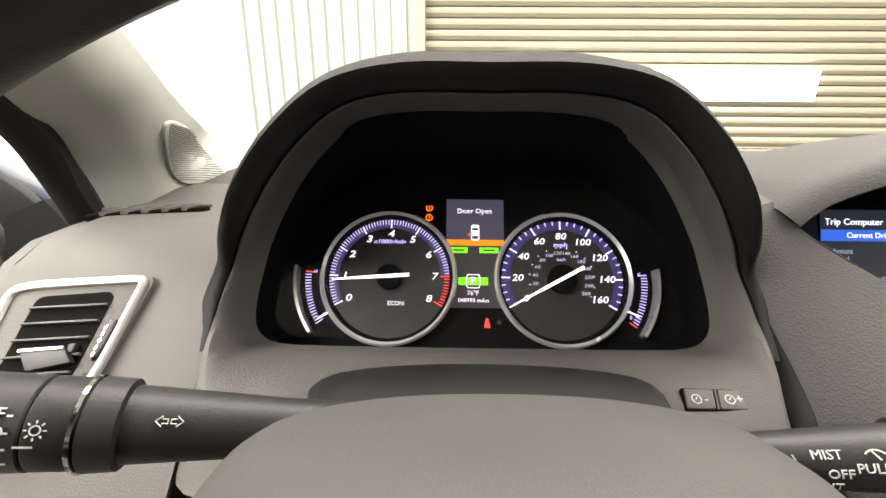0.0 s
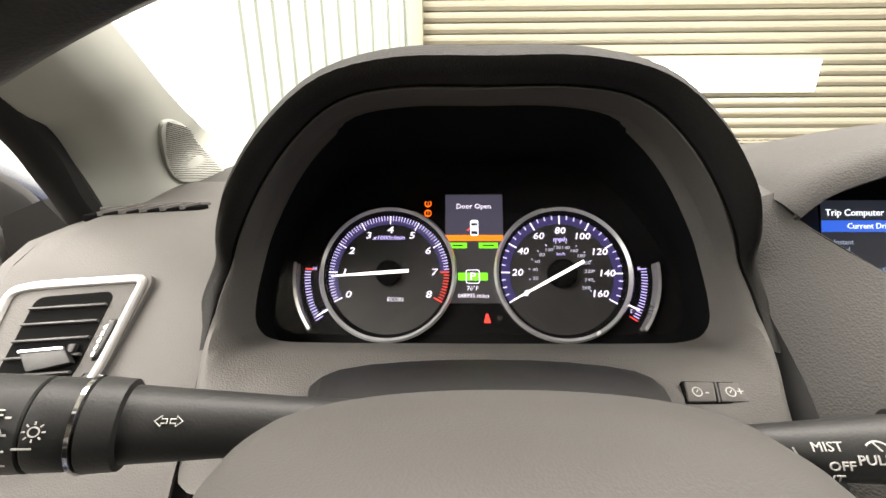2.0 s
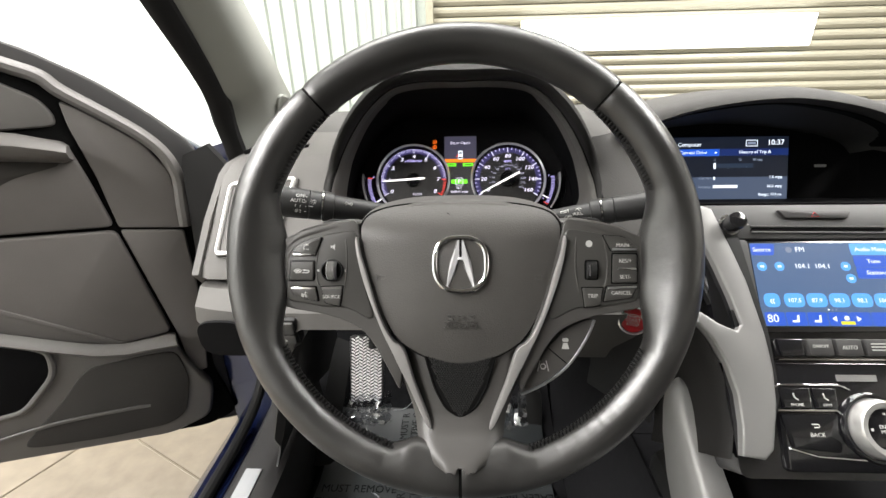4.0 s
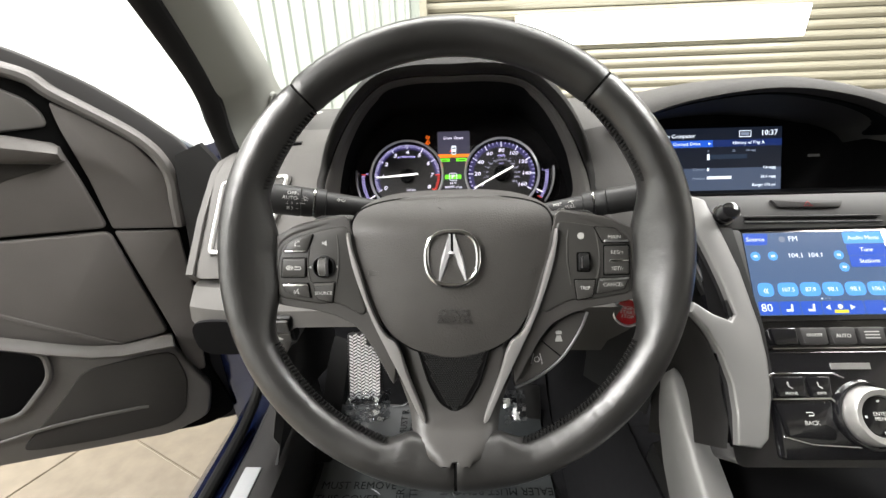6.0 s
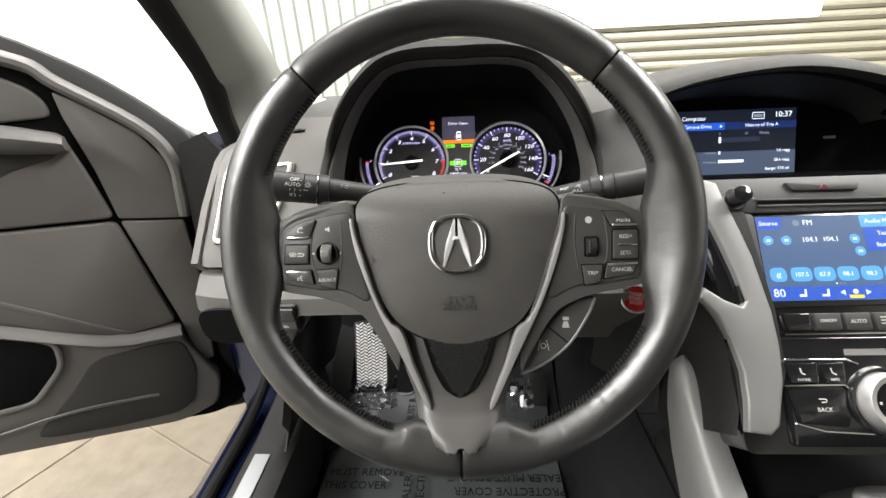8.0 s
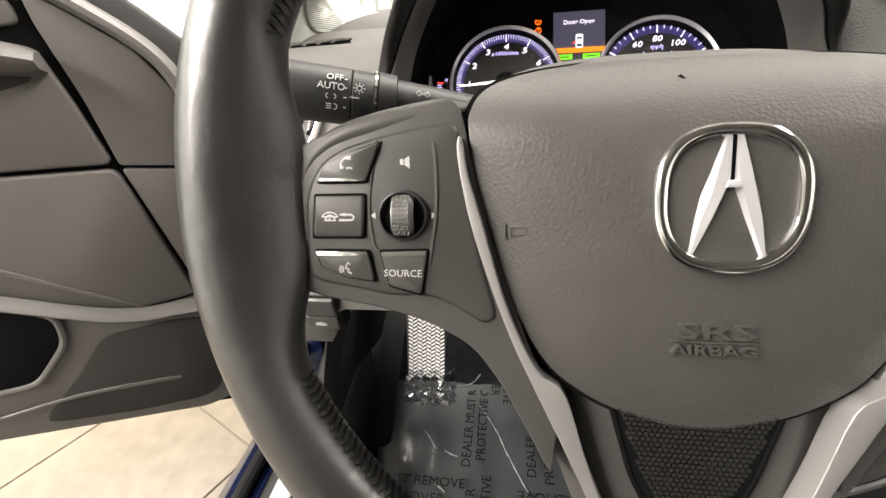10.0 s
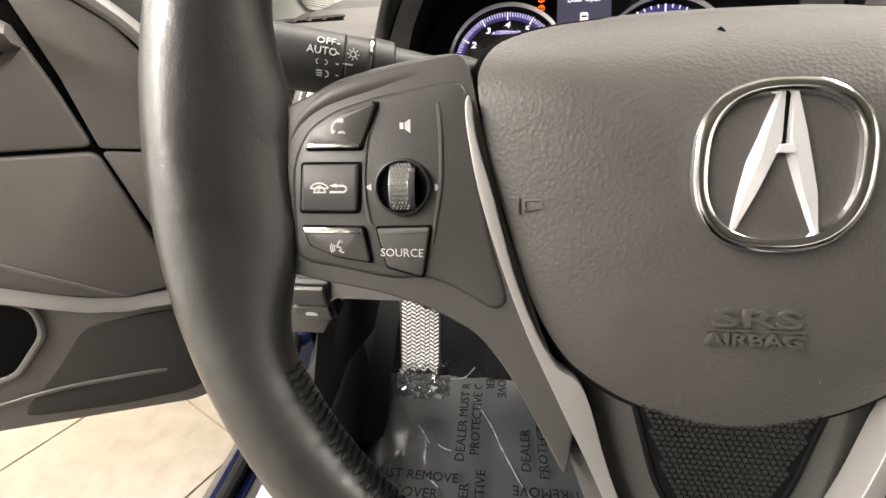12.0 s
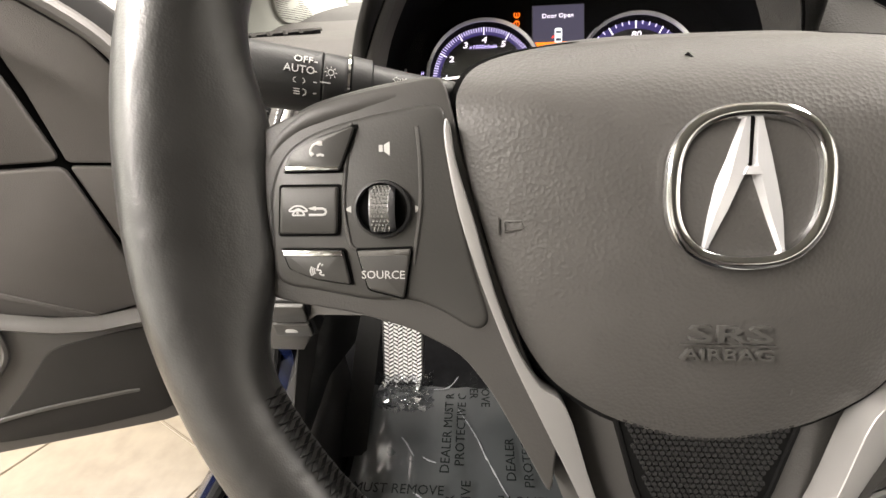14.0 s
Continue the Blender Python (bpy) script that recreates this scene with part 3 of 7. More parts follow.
    arm = [[(u, v + dv, 0.010 + dn) for dv, dn in ((-0.010, 0.0), (-0.008, 0.016), (0.0, 0.024), (0.008, 0.018), (0.012, 0.002), (0.0, -0.004))] for u, v in ((0.144, 0.532), (0.16, 0.534), (0.19, 0.538), (0.225, 0.541), (0.27, 0.556), (0.31, 0.578), (0.36, 0.608), (0.40, 0.632), (0.5, 0.652), (0.7, 0.67), (1.0, 0.69))]
    part("armrest_edge", loft(arm, True, m=m, ends=True, sharp=50), DOOR_HARD, d, "dark grey armrest edge")
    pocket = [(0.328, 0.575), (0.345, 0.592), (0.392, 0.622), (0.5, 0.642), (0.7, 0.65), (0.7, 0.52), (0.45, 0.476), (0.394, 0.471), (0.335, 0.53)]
    # no hollow here: a flat black slab paints the pocket's inner shade
    part("map_pocket_shade", slab(rounded(pocket, 0.018), 0.010, 0.0175, m, 0.002), CAVITY, d, "flat black slab painting the shade inside the map pocket")
    rim = [(p[0], p[1], 0.018) for p in rounded(pocket, 0.018)]
    part("pocket_rim", tube(rim, 0.0055, m, 8, 0.8, ring=True), DOOR_HARD, d)
    cloth = [(0.150, 0.512), (0.20, 0.520), (0.292, 0.525), (0.34, 0.472), (0.418, 0.402), (0.40, 0.39), (0.30, 0.362), (0.20, 0.345), (0.165, 0.36), (0.142, 0.44)]
    part("speaker_cover", slab(rounded(cloth, 0.02), 0.010, 0.0195, m, 0.003), CLOTH, d, "charcoal speaker cover")
    crease = [(0.47, 0.43, 0.019), (0.36, 0.432, 0.022), (0.26, 0.415, 0.0205), (0.22, 0.405, 0.0185)]
    part("panel_crease", tube(spline(crease, 6, False), 0.004, m, 8, 0.6), DOOR_HARD, d)
    strip = [(-0.018, 0.56), (-0.020, 0.838), (-0.004, 0.868), (0.016, 0.876), (0.010, 0.838), (0.004, 0.56)]
    part("hinge_strip", slab(rounded(strip, 0.004), -0.118, -0.036, m, 0.003), RUBBER, d, "black rubber strip along the hinge edge")
    fold = spline([(0.42, 0.705, 0.004), (0.36, 0.660, 0.0068), (0.30, 0.610, 0.0072), (0.245, 0.565, 0.0070), (0.225, 0.549, 0.0060)], 6, False)
    part("trim_fold", tube(fold, 0.0045, m, 8, 0.45), DOOR_TRIM, d)
    hinge = box(-0.02, 0.03, 0.62, 0.68, -0.06, -0.02, m, 0.004)
    part("door_hinge", hinge, BLUE, d, "dark blue door hinge")
    return d


build_door()
# ---- dashboard ----


SEAM = [(0.0, 0.250, 1.004), (0.05, 0.250, 1.004), (0.086, 0.250, 0.9965), (0.1145, 0.250, 0.975), (0.1385, 0.252, 0.9465), (0.158, 0.256, 0.9155), (0.170, 0.262, 0.892), (0.177, 0.252, 0.871), (0.177, 0.229, 0.847), (0.1755, 0.208, 0.826), (0.174, 0.190, 0.808), (0.166, 0.172, 0.790), (0.10, 0.170, 0.788), (0.0, 0.170, 0.788)]
OPENING = [(0.0, 0.300, 0.997), (0.05, 0.300, 0.9968), (0.090, 0.298, 0.9902), (0.115, 0.294, 0.973), (0.1372, 0.288, 0.9465), (0.157, 0.281, 0.911), (0.165, 0.274, 0.887), (0.1695, 0.264, 0.864), (0.1685, 0.256, 0.848), (0.160, 0.2515, 0.8375), (0.143, 0.249, 0.834), (0.120, 0.2485, 0.8335), (0.08, 0.2482, 0.8333), (0.0, 0.248, 0.8333)]
OUTER = [(0.0, 0.250, 1.025), (0.048, 0.250, 1.0245), (0.090, 0.250, 1.0145), (0.123, 0.250, 0.990), (0.150, 0.254, 0.958), (0.172, 0.264, 0.922), (0.186, 0.277, 0.893), (0.191, 0.256, 0.869), (0.186, 0.231, 0.844)]


def arch(half, k=4):
    """A line over the whole arch, from the right foot to the left foot, through the points of its half."""
    one = spline(half, k, False)
    shift = Vector((0.003, 0, 0))
    return [p + shift * min(1, p.x / 0.1) for p in reversed(one)] + [Vector((-p.x, p.y, p.z)) for p in one[1:]]


def build_dash():
    d = thing("dashboard", "grey soft-touch dashboard with a deep hood over the dials", "dashboard", (0.3, 0.35, 0.75))
    # top pad up to the windscreen
    rows = []
    for k in range(49):
        x = -0.335 + 1.45 * k / 48
        deep = 0.15 * (1 / (1 + math.exp(-(0.172 - abs(x)) / 0.006))) + 0.14 * (1 / (1 + math.exp(-(0.205 - abs(x - 0.41)) / 0.006)))
        y0 = 0.297 + deep
        lift = 0.034 * math.exp(-((x - 0.40) / 0.17) ** 4) + 0.03 * math.exp(-(x / 0.14) ** 4)
        bow = 0.09 * (1 - ((x - 0.4) / 0.75) ** 2)
        low = min(1, max(0, (-0.165 - x) / 0.03))
        rows.append([(x, 0.64 + bow, 0.926), (x, 0.60 + bow, 0.938), (x, 0.55, 0.930 + lift * 0.5), (x, 0.5, 0.928 - 0.006 * low + lift * 0.8), (x, y0 + 0.02 + 0.10 * low, 0.922 - 0.022 * low + lift), (x, y0 + 0.06 * low, 0.915 - 0.022 * low + lift), (x, y0 + 0.004 + 0.06 * low, 0.89 - 0.02 * low + lift)])
    part("top_pad", loft(rows, thick=0.004), DASH_TOP, d, "grey textured dash top")
    # left wing with the vent face
    rows = []
    for k in range(12):
        x = -0.338 + 0.161 * k / 11
        e = 0.006 if k in (0,) else 0.0
        rows.append([(x, 0.47, 0.916 - e), (x, 0.42, 0.907 - e), (x, 0.34, 0.905 - e), (x, 0.302, 0.902 - e), (x, 0.282, 0.893 - e), (x, 0.268 + e, 0.884), (x, 0.22 + e, 0.838), (x, 0.17 + e, 0.786), (x, 0.163 + e, 0.775), (x, 0.175, 0.768), (x, 0.30, 0.765)])
    part("left_wing", loft(rows, thick=0.003, sharp=50), DASH, d, "grey textured plastic")
    side = [(0.60, 0.90), (0.42, 0.901), (0.34, 0.899), (0.302, 0.896), (0.278, 0.886), (0.22, 0.838), (0.165, 0.78), (0.175, 0.768), (0.30, 0.60), (0.60, 0.60)]
    part("end_cap", loft([[(x, y, z) for y, z in side] for x in (-0.347, -0.338)], True, ends=True, sharp=30), DASH, d, "grey plastic end cap")
    # defroster slot on the wing
    sm = basis((-0.293, 0.368, 0.9065), Vector((0.985, 0.10, 0.03)).normalized(), Vector((-0.10, 0.985, 0.0)).normalized(), Vector((-0.03, 0, 1)).normalized())
    slot = part("defroster_vent", slab(rounded([(-0.048, -0.020), (-0.01, -0.010), (0.045, -0.004), (0.050, 0.004), (0.02, 0.010), (-0.046, 0.002)], 0.004), -0.004, 0.0015, sm, 0.001), GAP, d, "black side window defroster slot")
    for k in range(5):
        u = -0.036 + k * 0.016
        part("defroster_fin", slab([(u, -0.017 + k * 0.0025), (u + 0.003, -0.017 + k * 0.0025), (u + 0.013, 0.004 + k * 0.001), (u + 0.009, 0.004 + k * 0.001)], 0.0, 0.0035, sm), DASH, slot)
    part("defroster_lip", tube([(p[0], p[1], 0.002) for p in rounded([(-0.050, 0.004), (0.02, 0.012), (0.053, 0.005)], 0.01)], 0.0024, sm, 6, 0.8), DASH, slot)
    # hood over the dials, its lip rolled over; the feet sink into the panels beside it
    foot = len(OUTER)
    rows = []
    for i, (p, q) in enumerate(zip(arch(SEAM[:foot]), arch(OUTER))):
        up = min(1, max(0, (q.z - 0.86) / 0.09))
        fwd = Vector((0, -0.021 * up - 0.002, 0))
        rows.append([p + Vector((0, 0.03, 0)), p, p.lerp(q, 0.12) + fwd * 0.5, p.lerp(q, 0.35) + fwd * 0.9, p.lerp(q, 0.62) + fwd, p.lerp(q, 0.85) + fwd * 0.7, q, q + Vector((q.x * 0.02, 0.012, 0.0005)), q + Vector((q.x * 0.03, 0.04, -0.001)), q + Vector((0, 0.12, -0.013)), q + Vector((-q.x * 0.03, 0.23, -0.045))])
    part("instrument_hood", loft(rows, thick=0.002, sharp=60), HOOD, d, "grained padded instrument hood, shade put into its dark colour")
    # black seam between the hood and the surround
    part("hood_seam", tube([p + Vector((0, -0.0004, 0)) for p in arch(SEAM[:11])], 0.0011, None, 6), GAP, d)
    # surround of the dials: one grey band from the seam to the edge of the opening
    rows = []
    for p, q in zip(arch(SEAM), arch(OPENING)):
        low = min(1, max(0, (0.86 - q.z) / 0.02))
        bow = Vector((0, -0.006 * low - 0.003, 0.011 * low))
        back = Vector((-q.x * 0.03, 0.012, -0.004 * (1 - low) - 0.003 * low))
        rows.append([p, p.lerp(q, 0.04), p.lerp(q, 0.2) + bow * 0.55, p.lerp(q, 0.4) + bow * 0.95, p.lerp(q, 0.6) + bow * 0.95, p.lerp(q, 0.8) + bow * 0.6, p.lerp(q, 0.94) + bow * 0.25, q, q + back])
    part("cluster_surround", loft(rows, thick=0.002, sharp=60), DASH, d, "grey plastic surround of the dials")
    # black lining from the opening down to the dials
    rows = []
    inv = GAUGE.inverted()
    for q in arch(OPENING):
        g = inv @ q
        low = min(1, max(0, (0.86 - q.z) / 0.02))
        deep = Vector((g.x * 0.975, g.y * (0.97 if g.y > 0 else 1.02), -0.004))
        rows.append([q + Vector((0, 0.002, -0.0005)), GAUGE @ g.lerp(deep, 0.35), GAUGE @ g.lerp(deep, 0.7), GAUGE @ deep])
    part("hood_lining", loft(rows, thick=0.0015), CAVITY, d, "matte black hood lining")
    # narrow dark gap beside the surround, then the grained flank
    edge = [p + Vector((0.003, 0, 0)) for p in spline([(0.172, 0.270, 0.897), (0.177, 0.252, 0.871), (0.177, 0.229, 0.847), (0.1755, 0.208, 0.826), (0.174, 0.190, 0.808), (0.170, 0.165, 0.782)], 4, False)]
    left = spline([(0.170, 0.300, 0.925), (0.184, 0.262, 0.880), (0.1915, 0.231, 0.849), (0.1945, 0.213, 0.831), (0.197, 0.190, 0.806), (0.204, 0.160, 0.770)], 4, False)
    right = spline([(0.218, 0.300, 0.935), (0.222, 0.283, 0.918), (0.246, 0.250, 0.897), (0.276, 0.195, 0.866), (0.276, 0.152, 0.822), (0.266, 0.120, 0.775)], 4, False)
    part("flank_gap", loft([[a, (a + b) / 2 + Vector((0, 0.012, -0.006)), b] for a, b in zip(edge, left)], thick=0.001, sharp=60), BLACK_TRIM, d, "narrow dark gap")
    left = [Vector((0.150, 0.44, 0.948)), Vector((0.160, 0.37, 0.942))] + left
    right = [Vector((0.236, 0.44, 0.946)), Vector((0.226, 0.37, 0.942))] + right
    part("dash_flank", loft([[a.lerp(b, t / 6) + Vector((0, -0.006 * math.sin(math.pi * t / 6), 0)) for t in range(7)] for a, b in zip(left, right)], thick=0.003), DASH_TOP, d, "grey grained dash flank")
    # knee bolster
    rows = []
    for k in range(45):
        x = -0.340 + 0.565 * k / 44
        e = max(0, (-0.24 - x) / 0.098) ** 2
        floor_z = 0.648 + 0.075 * e if x < -0.235 else 0.64 if x > 0.12 else 0.652 + 0.072 * min(1, (x + 0.235) / 0.035, (0.13 - x) / 0.03)
        rows.append([(x, y + 0.015 * e, max(z, floor_z)) for y, z in ((0.20, 0.770), (0.150, 0.764), (0.130, 0.745), (0.126, 0.715), (0.140, 0.675), (0.20, 0.625), (0.30, 0.60))])
    part("knee_bolster", loft(rows, thick=0.004), DASH, d, "grey plastic knee bolster")
    # coin pocket without depth: its dark inside is a black patch
    part("coin_pocket_shade", dome(spline([(-0.03, -0.035), (0.03, -0.035), (0.035, 0.0), (0.02, 0.022), (-0.02, 0.022), (-0.035, 0.0)], 5), -0.003, 0.0005, 0.0005, leaning(-0.300, 0.1300, 0.712, -14)), CAVITY, d, "flat dark patch painting the shade inside a coin pocket")
    # switch block low beside the column
    sb = leaning(-0.215, 0.1315, 0.716, -10)
    blk = part("switch_block", slab(rounded(rect(-0.024, 0.012, -0.016, 0.024), 0.003), -0.01, 0.004, sb, 0.002), BLACK_TRIM, d, "black switch block")
    part("switch", slab(rounded(rect(-0.021, 0.009, -0.013, 0.001), 0.002), 0.004, 0.008, sb, 0.001), BUTTON, blk)
    part("switch", slab(rounded(rect(-0.021, 0.009, 0.004, 0.021), 0.002), 0.004, 0.008, sb, 0.001), BUTTON, blk)
    part("switch_mark", slab(rounded([(-0.012, -0.008), (-0.002, -0.008), (-0.002, -0.006), (-0.005, -0.004), (-0.010, -0.004), (-0.012, -0.006)], 0.001), 0.008, 0.0083, sb), WHITE_INK, blk)
    # column shroud
    rows = []
    for y, w, z, h in ((0.245, 0.105, 0.815, 0.006), (0.203, 0.109, 0.846, 0.010), (0.16, 0.098, 0.850, 0.018), (0.09, 0.072, 0.846, 0.032), (0.03, 0.062, 0.838, 0.036)):
        rows.append([(w * math.cos(a) * (1.0 if abs(math.cos(a)) < 0.9 else 0.97), y, z - 0.028 + (h + 0.028) * max(0, math.sin(a)) ** 0.45 - (0.07 if math.sin(a) < 0 else 0) * abs(math.sin(a))) for a in (2 * math.pi * k / 28 for k in range(28))])
    part("column_shroud", loft(rows, True, sharp=60), BLACK_TRIM, d, "black steering column shroud")
    # dial dimmer buttons
    dm = leaning(0.136, 0.2005, 0.8205, 60)
    dim = part("dimmer_switch", slab(rounded([(-0.0158, 0.0200), (0.0255, 0.0192), (0.0222, 0.0077), (0.0203, 0.0058), (-0.0180, 0.0055)], 0.0015), -0.008, 0.0030, dm, 0.0006), GAP, d, "pair of grey dimmer buttons in a black frame")
    for pts, c, sign in (([(-0.0144, 0.0190), (0.0029, 0.0187), (0.0002, 0.0068), (-0.0165, 0.0066)], -0.0093, "-"), ([(0.0056, 0.0186), (0.0242, 0.0182), (0.0211, 0.0080), (0.0198, 0.0068), (0.0030, 0.0068)], 0.0105, "+")):
        part("dimmer_button", slab(rounded(pts, 0.0012), 0.001, 0.0042, dm, 0.0006), DASH, dim)
        part("dial_mark", annulus(c, 0.0125, [(0.0024, 0.0042), (0.0030, 0.0042), (0.0030, 0.0045), (0.0024, 0.0045)], dm, 20), WHITE_INK, dim)
        part("dial_mark", slab([(c - 0.0004, 0.0119), (c + 0.0012, 0.0137), (c + 0.0009, 0.0140), (c - 0.0008, 0.0124)], 0.0040, 0.0045, dm), WHITE_INK, dim)
        lettering(sign, c + 0.0056, 0.0125, 0.0075, dm, 0.0043, WHITE_INK, dim)
    part("key_divider", slab([(0.0036, 0.0190), (0.0048, 0.0190), (0.0022, 0.0066), (0.0010, 0.0066)], 0.001, 0.0040, dm), BEZEL, dim)
    return d


build_dash()


def build_side_vent():
    v = thing("air_vent", "side air vent with black slats in a satin silver frame", "air vent", (-0.28, 0.2, 0.83))
    m = VENT
    out = [(-0.043, 0.054), (-0.025, 0.0575), (0.0535, 0.0635), (0.056, 0.057), (0.0450, 0.0), (0.030, -0.052), (-0.041, -0.056)]
    inn = [(-0.034, 0.046), (-0.02, 0.0505), (0.0480, 0.0565), (0.0385, 0.0), (0.0235, -0.046), (-0.034, -0.049)]
    part("vent_well", slab(rounded(out, 0.006), -0.012, 0.003, m, 0.001), DASH, v, "grey plastic vent panel")
    ring = rounded([((a[0] + b[0]) / 2, (a[1] + b[1]) / 2) for a, b in zip(out[:3] + out[4:], inn)], 0.007)
    part("vent_frame", tube([(p[0], p[1], 0.0035) for p in ring], 0.0032, m, 10, 0.8, ring=True), SILVER, v, "satin silver frame")
    # flat black sheet that paints the shade behind the slats
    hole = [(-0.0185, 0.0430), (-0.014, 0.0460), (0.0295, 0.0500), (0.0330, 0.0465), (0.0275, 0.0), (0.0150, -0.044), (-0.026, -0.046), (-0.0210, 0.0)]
    part("vent_depth_shade", slab(rounded(hole, 0.003), -0.004, 0.0035, m), GAP, v)
    for k in range(8):
        z = 0.0405 - k * 0.0110
        x0, x1 = -0.0185 - 0.045 * (0.043 - z), 0.0325 - 0.13 * (0.046 - z) - (0.0 if z > 0 else 0.16 * -z)
        part("vent_slat", slab([(x0, z - 0.0042), (x1, z - 0.0008), (x1, z + 0.0008), (x0, z - 0.0028)], 0.0032, 0.0058, m, 0.0003), STACK, v)
    tab = part("vent_tab", slab(rounded([(-0.0090, 0.0080), (0.0188, 0.0105), (0.0265, 0.0015), (0.0010, -0.0045)], 0.0015), 0.004, 0.0085, m, 0.0012), BLACK_TRIM, v, "black vent tab with a satin edge")
    part("tab_edge", slab(rounded([(-0.0092, 0.0086), (0.0186, 0.0112), (0.0190, 0.0096), (-0.0086, 0.0068)], 0.0006), 0.0080, 0.0094, m, 0.0003), DULL_CHROME, tab)
    part("tab_pivot", slab(rounded(rect(0.0195, 0.0240, 0.0080, 0.0135), 0.001), 0.004, 0.0072, m, 0.0006), BLACK_TRIM, tab)
    # thumb wheel standing out of its slot, with dashes along the rim
    w = part("thumb_wheel", slab(spline([(0.0386, 0.0285), (0.0412, 0.0290), (0.0435, 0.0282), (0.0420, 0.0170), (0.0392, 0.0062), (0.0372, 0.0058), (0.0362, 0.0070), (0.0368, 0.0170)], 3), 0.0030, 0.0066, m, 0.0008), BEZEL, v, "dark thumb wheel with chrome dashes")
    part("wheel_slot", slab(rounded([(0.0372, 0.0302), (0.0450, 0.0305), (0.0400, 0.0036), (0.0346, 0.0036)], 0.001), 0.0, 0.0036, m), GAP, w)
    for k in range(5):
        t = 0.0255 - 0.0043 * k
        u = 0.0371 + 0.16 * max(0, t - 0.0120) ** 1.1 - 0.05 * max(0, 0.012 - t)
        part("wheel_mark", slab([(u, t), (u + 0.0014, t + 0.0002), (u + 0.0010, t - 0.0026), (u - 0.0005, t - 0.0026)], 0.0064, 0.0072, m), RING, w)
    for k in range(3):
        part("flow_mark", slab([(0.0415 + k * 0.0001, 0.0370 + k * 0.0013), (0.0470, 0.0374 + k * 0.0013), (0.0470, 0.0381 + k * 0.0013), (0.0415, 0.0377 + k * 0.0013)], 0.003, 0.0033, m), BEZEL, v)
    part("shut_mark", tube([(0.0320, -0.0070, 0.0032), (0.0335, -0.0040, 0.0032), (0.0365, -0.0038, 0.0032), (0.0375, -0.0062, 0.0032)], 0.0004, m, 4), BEZEL, v)
    return v


build_side_vent()


def arc_bar(u, v, r0, r1, a0, a1, n0, n1, m, k=10):
    pts = [(u + r1 * math.cos(radians(a0 + (a1 - a0) * i / k)), v + r1 * math.sin(radians(a0 + (a1 - a0) * i / k))) for i in range(k + 1)]
    pts += [(u + r0 * math.cos(radians(a1 + (a0 - a1) * i / k)), v + r0 * math.sin(radians(a1 + (a0 - a1) * i / k))) for i in range(k + 1)]
    return slab(pts, n0, n1, m)


def tick(u, v, r0, r1, ang, w, n, m):
    a = radians(ang)
    c, s = math.cos(a), math.sin(a)
    return slab([(u + r * c - q * w / 2 * s, v + r * s + q * w / 2 * c) for r, q in ((r0, -1), (r1, -1), (r1, 1), (r0, 1))], n, n + 0.0003, m)


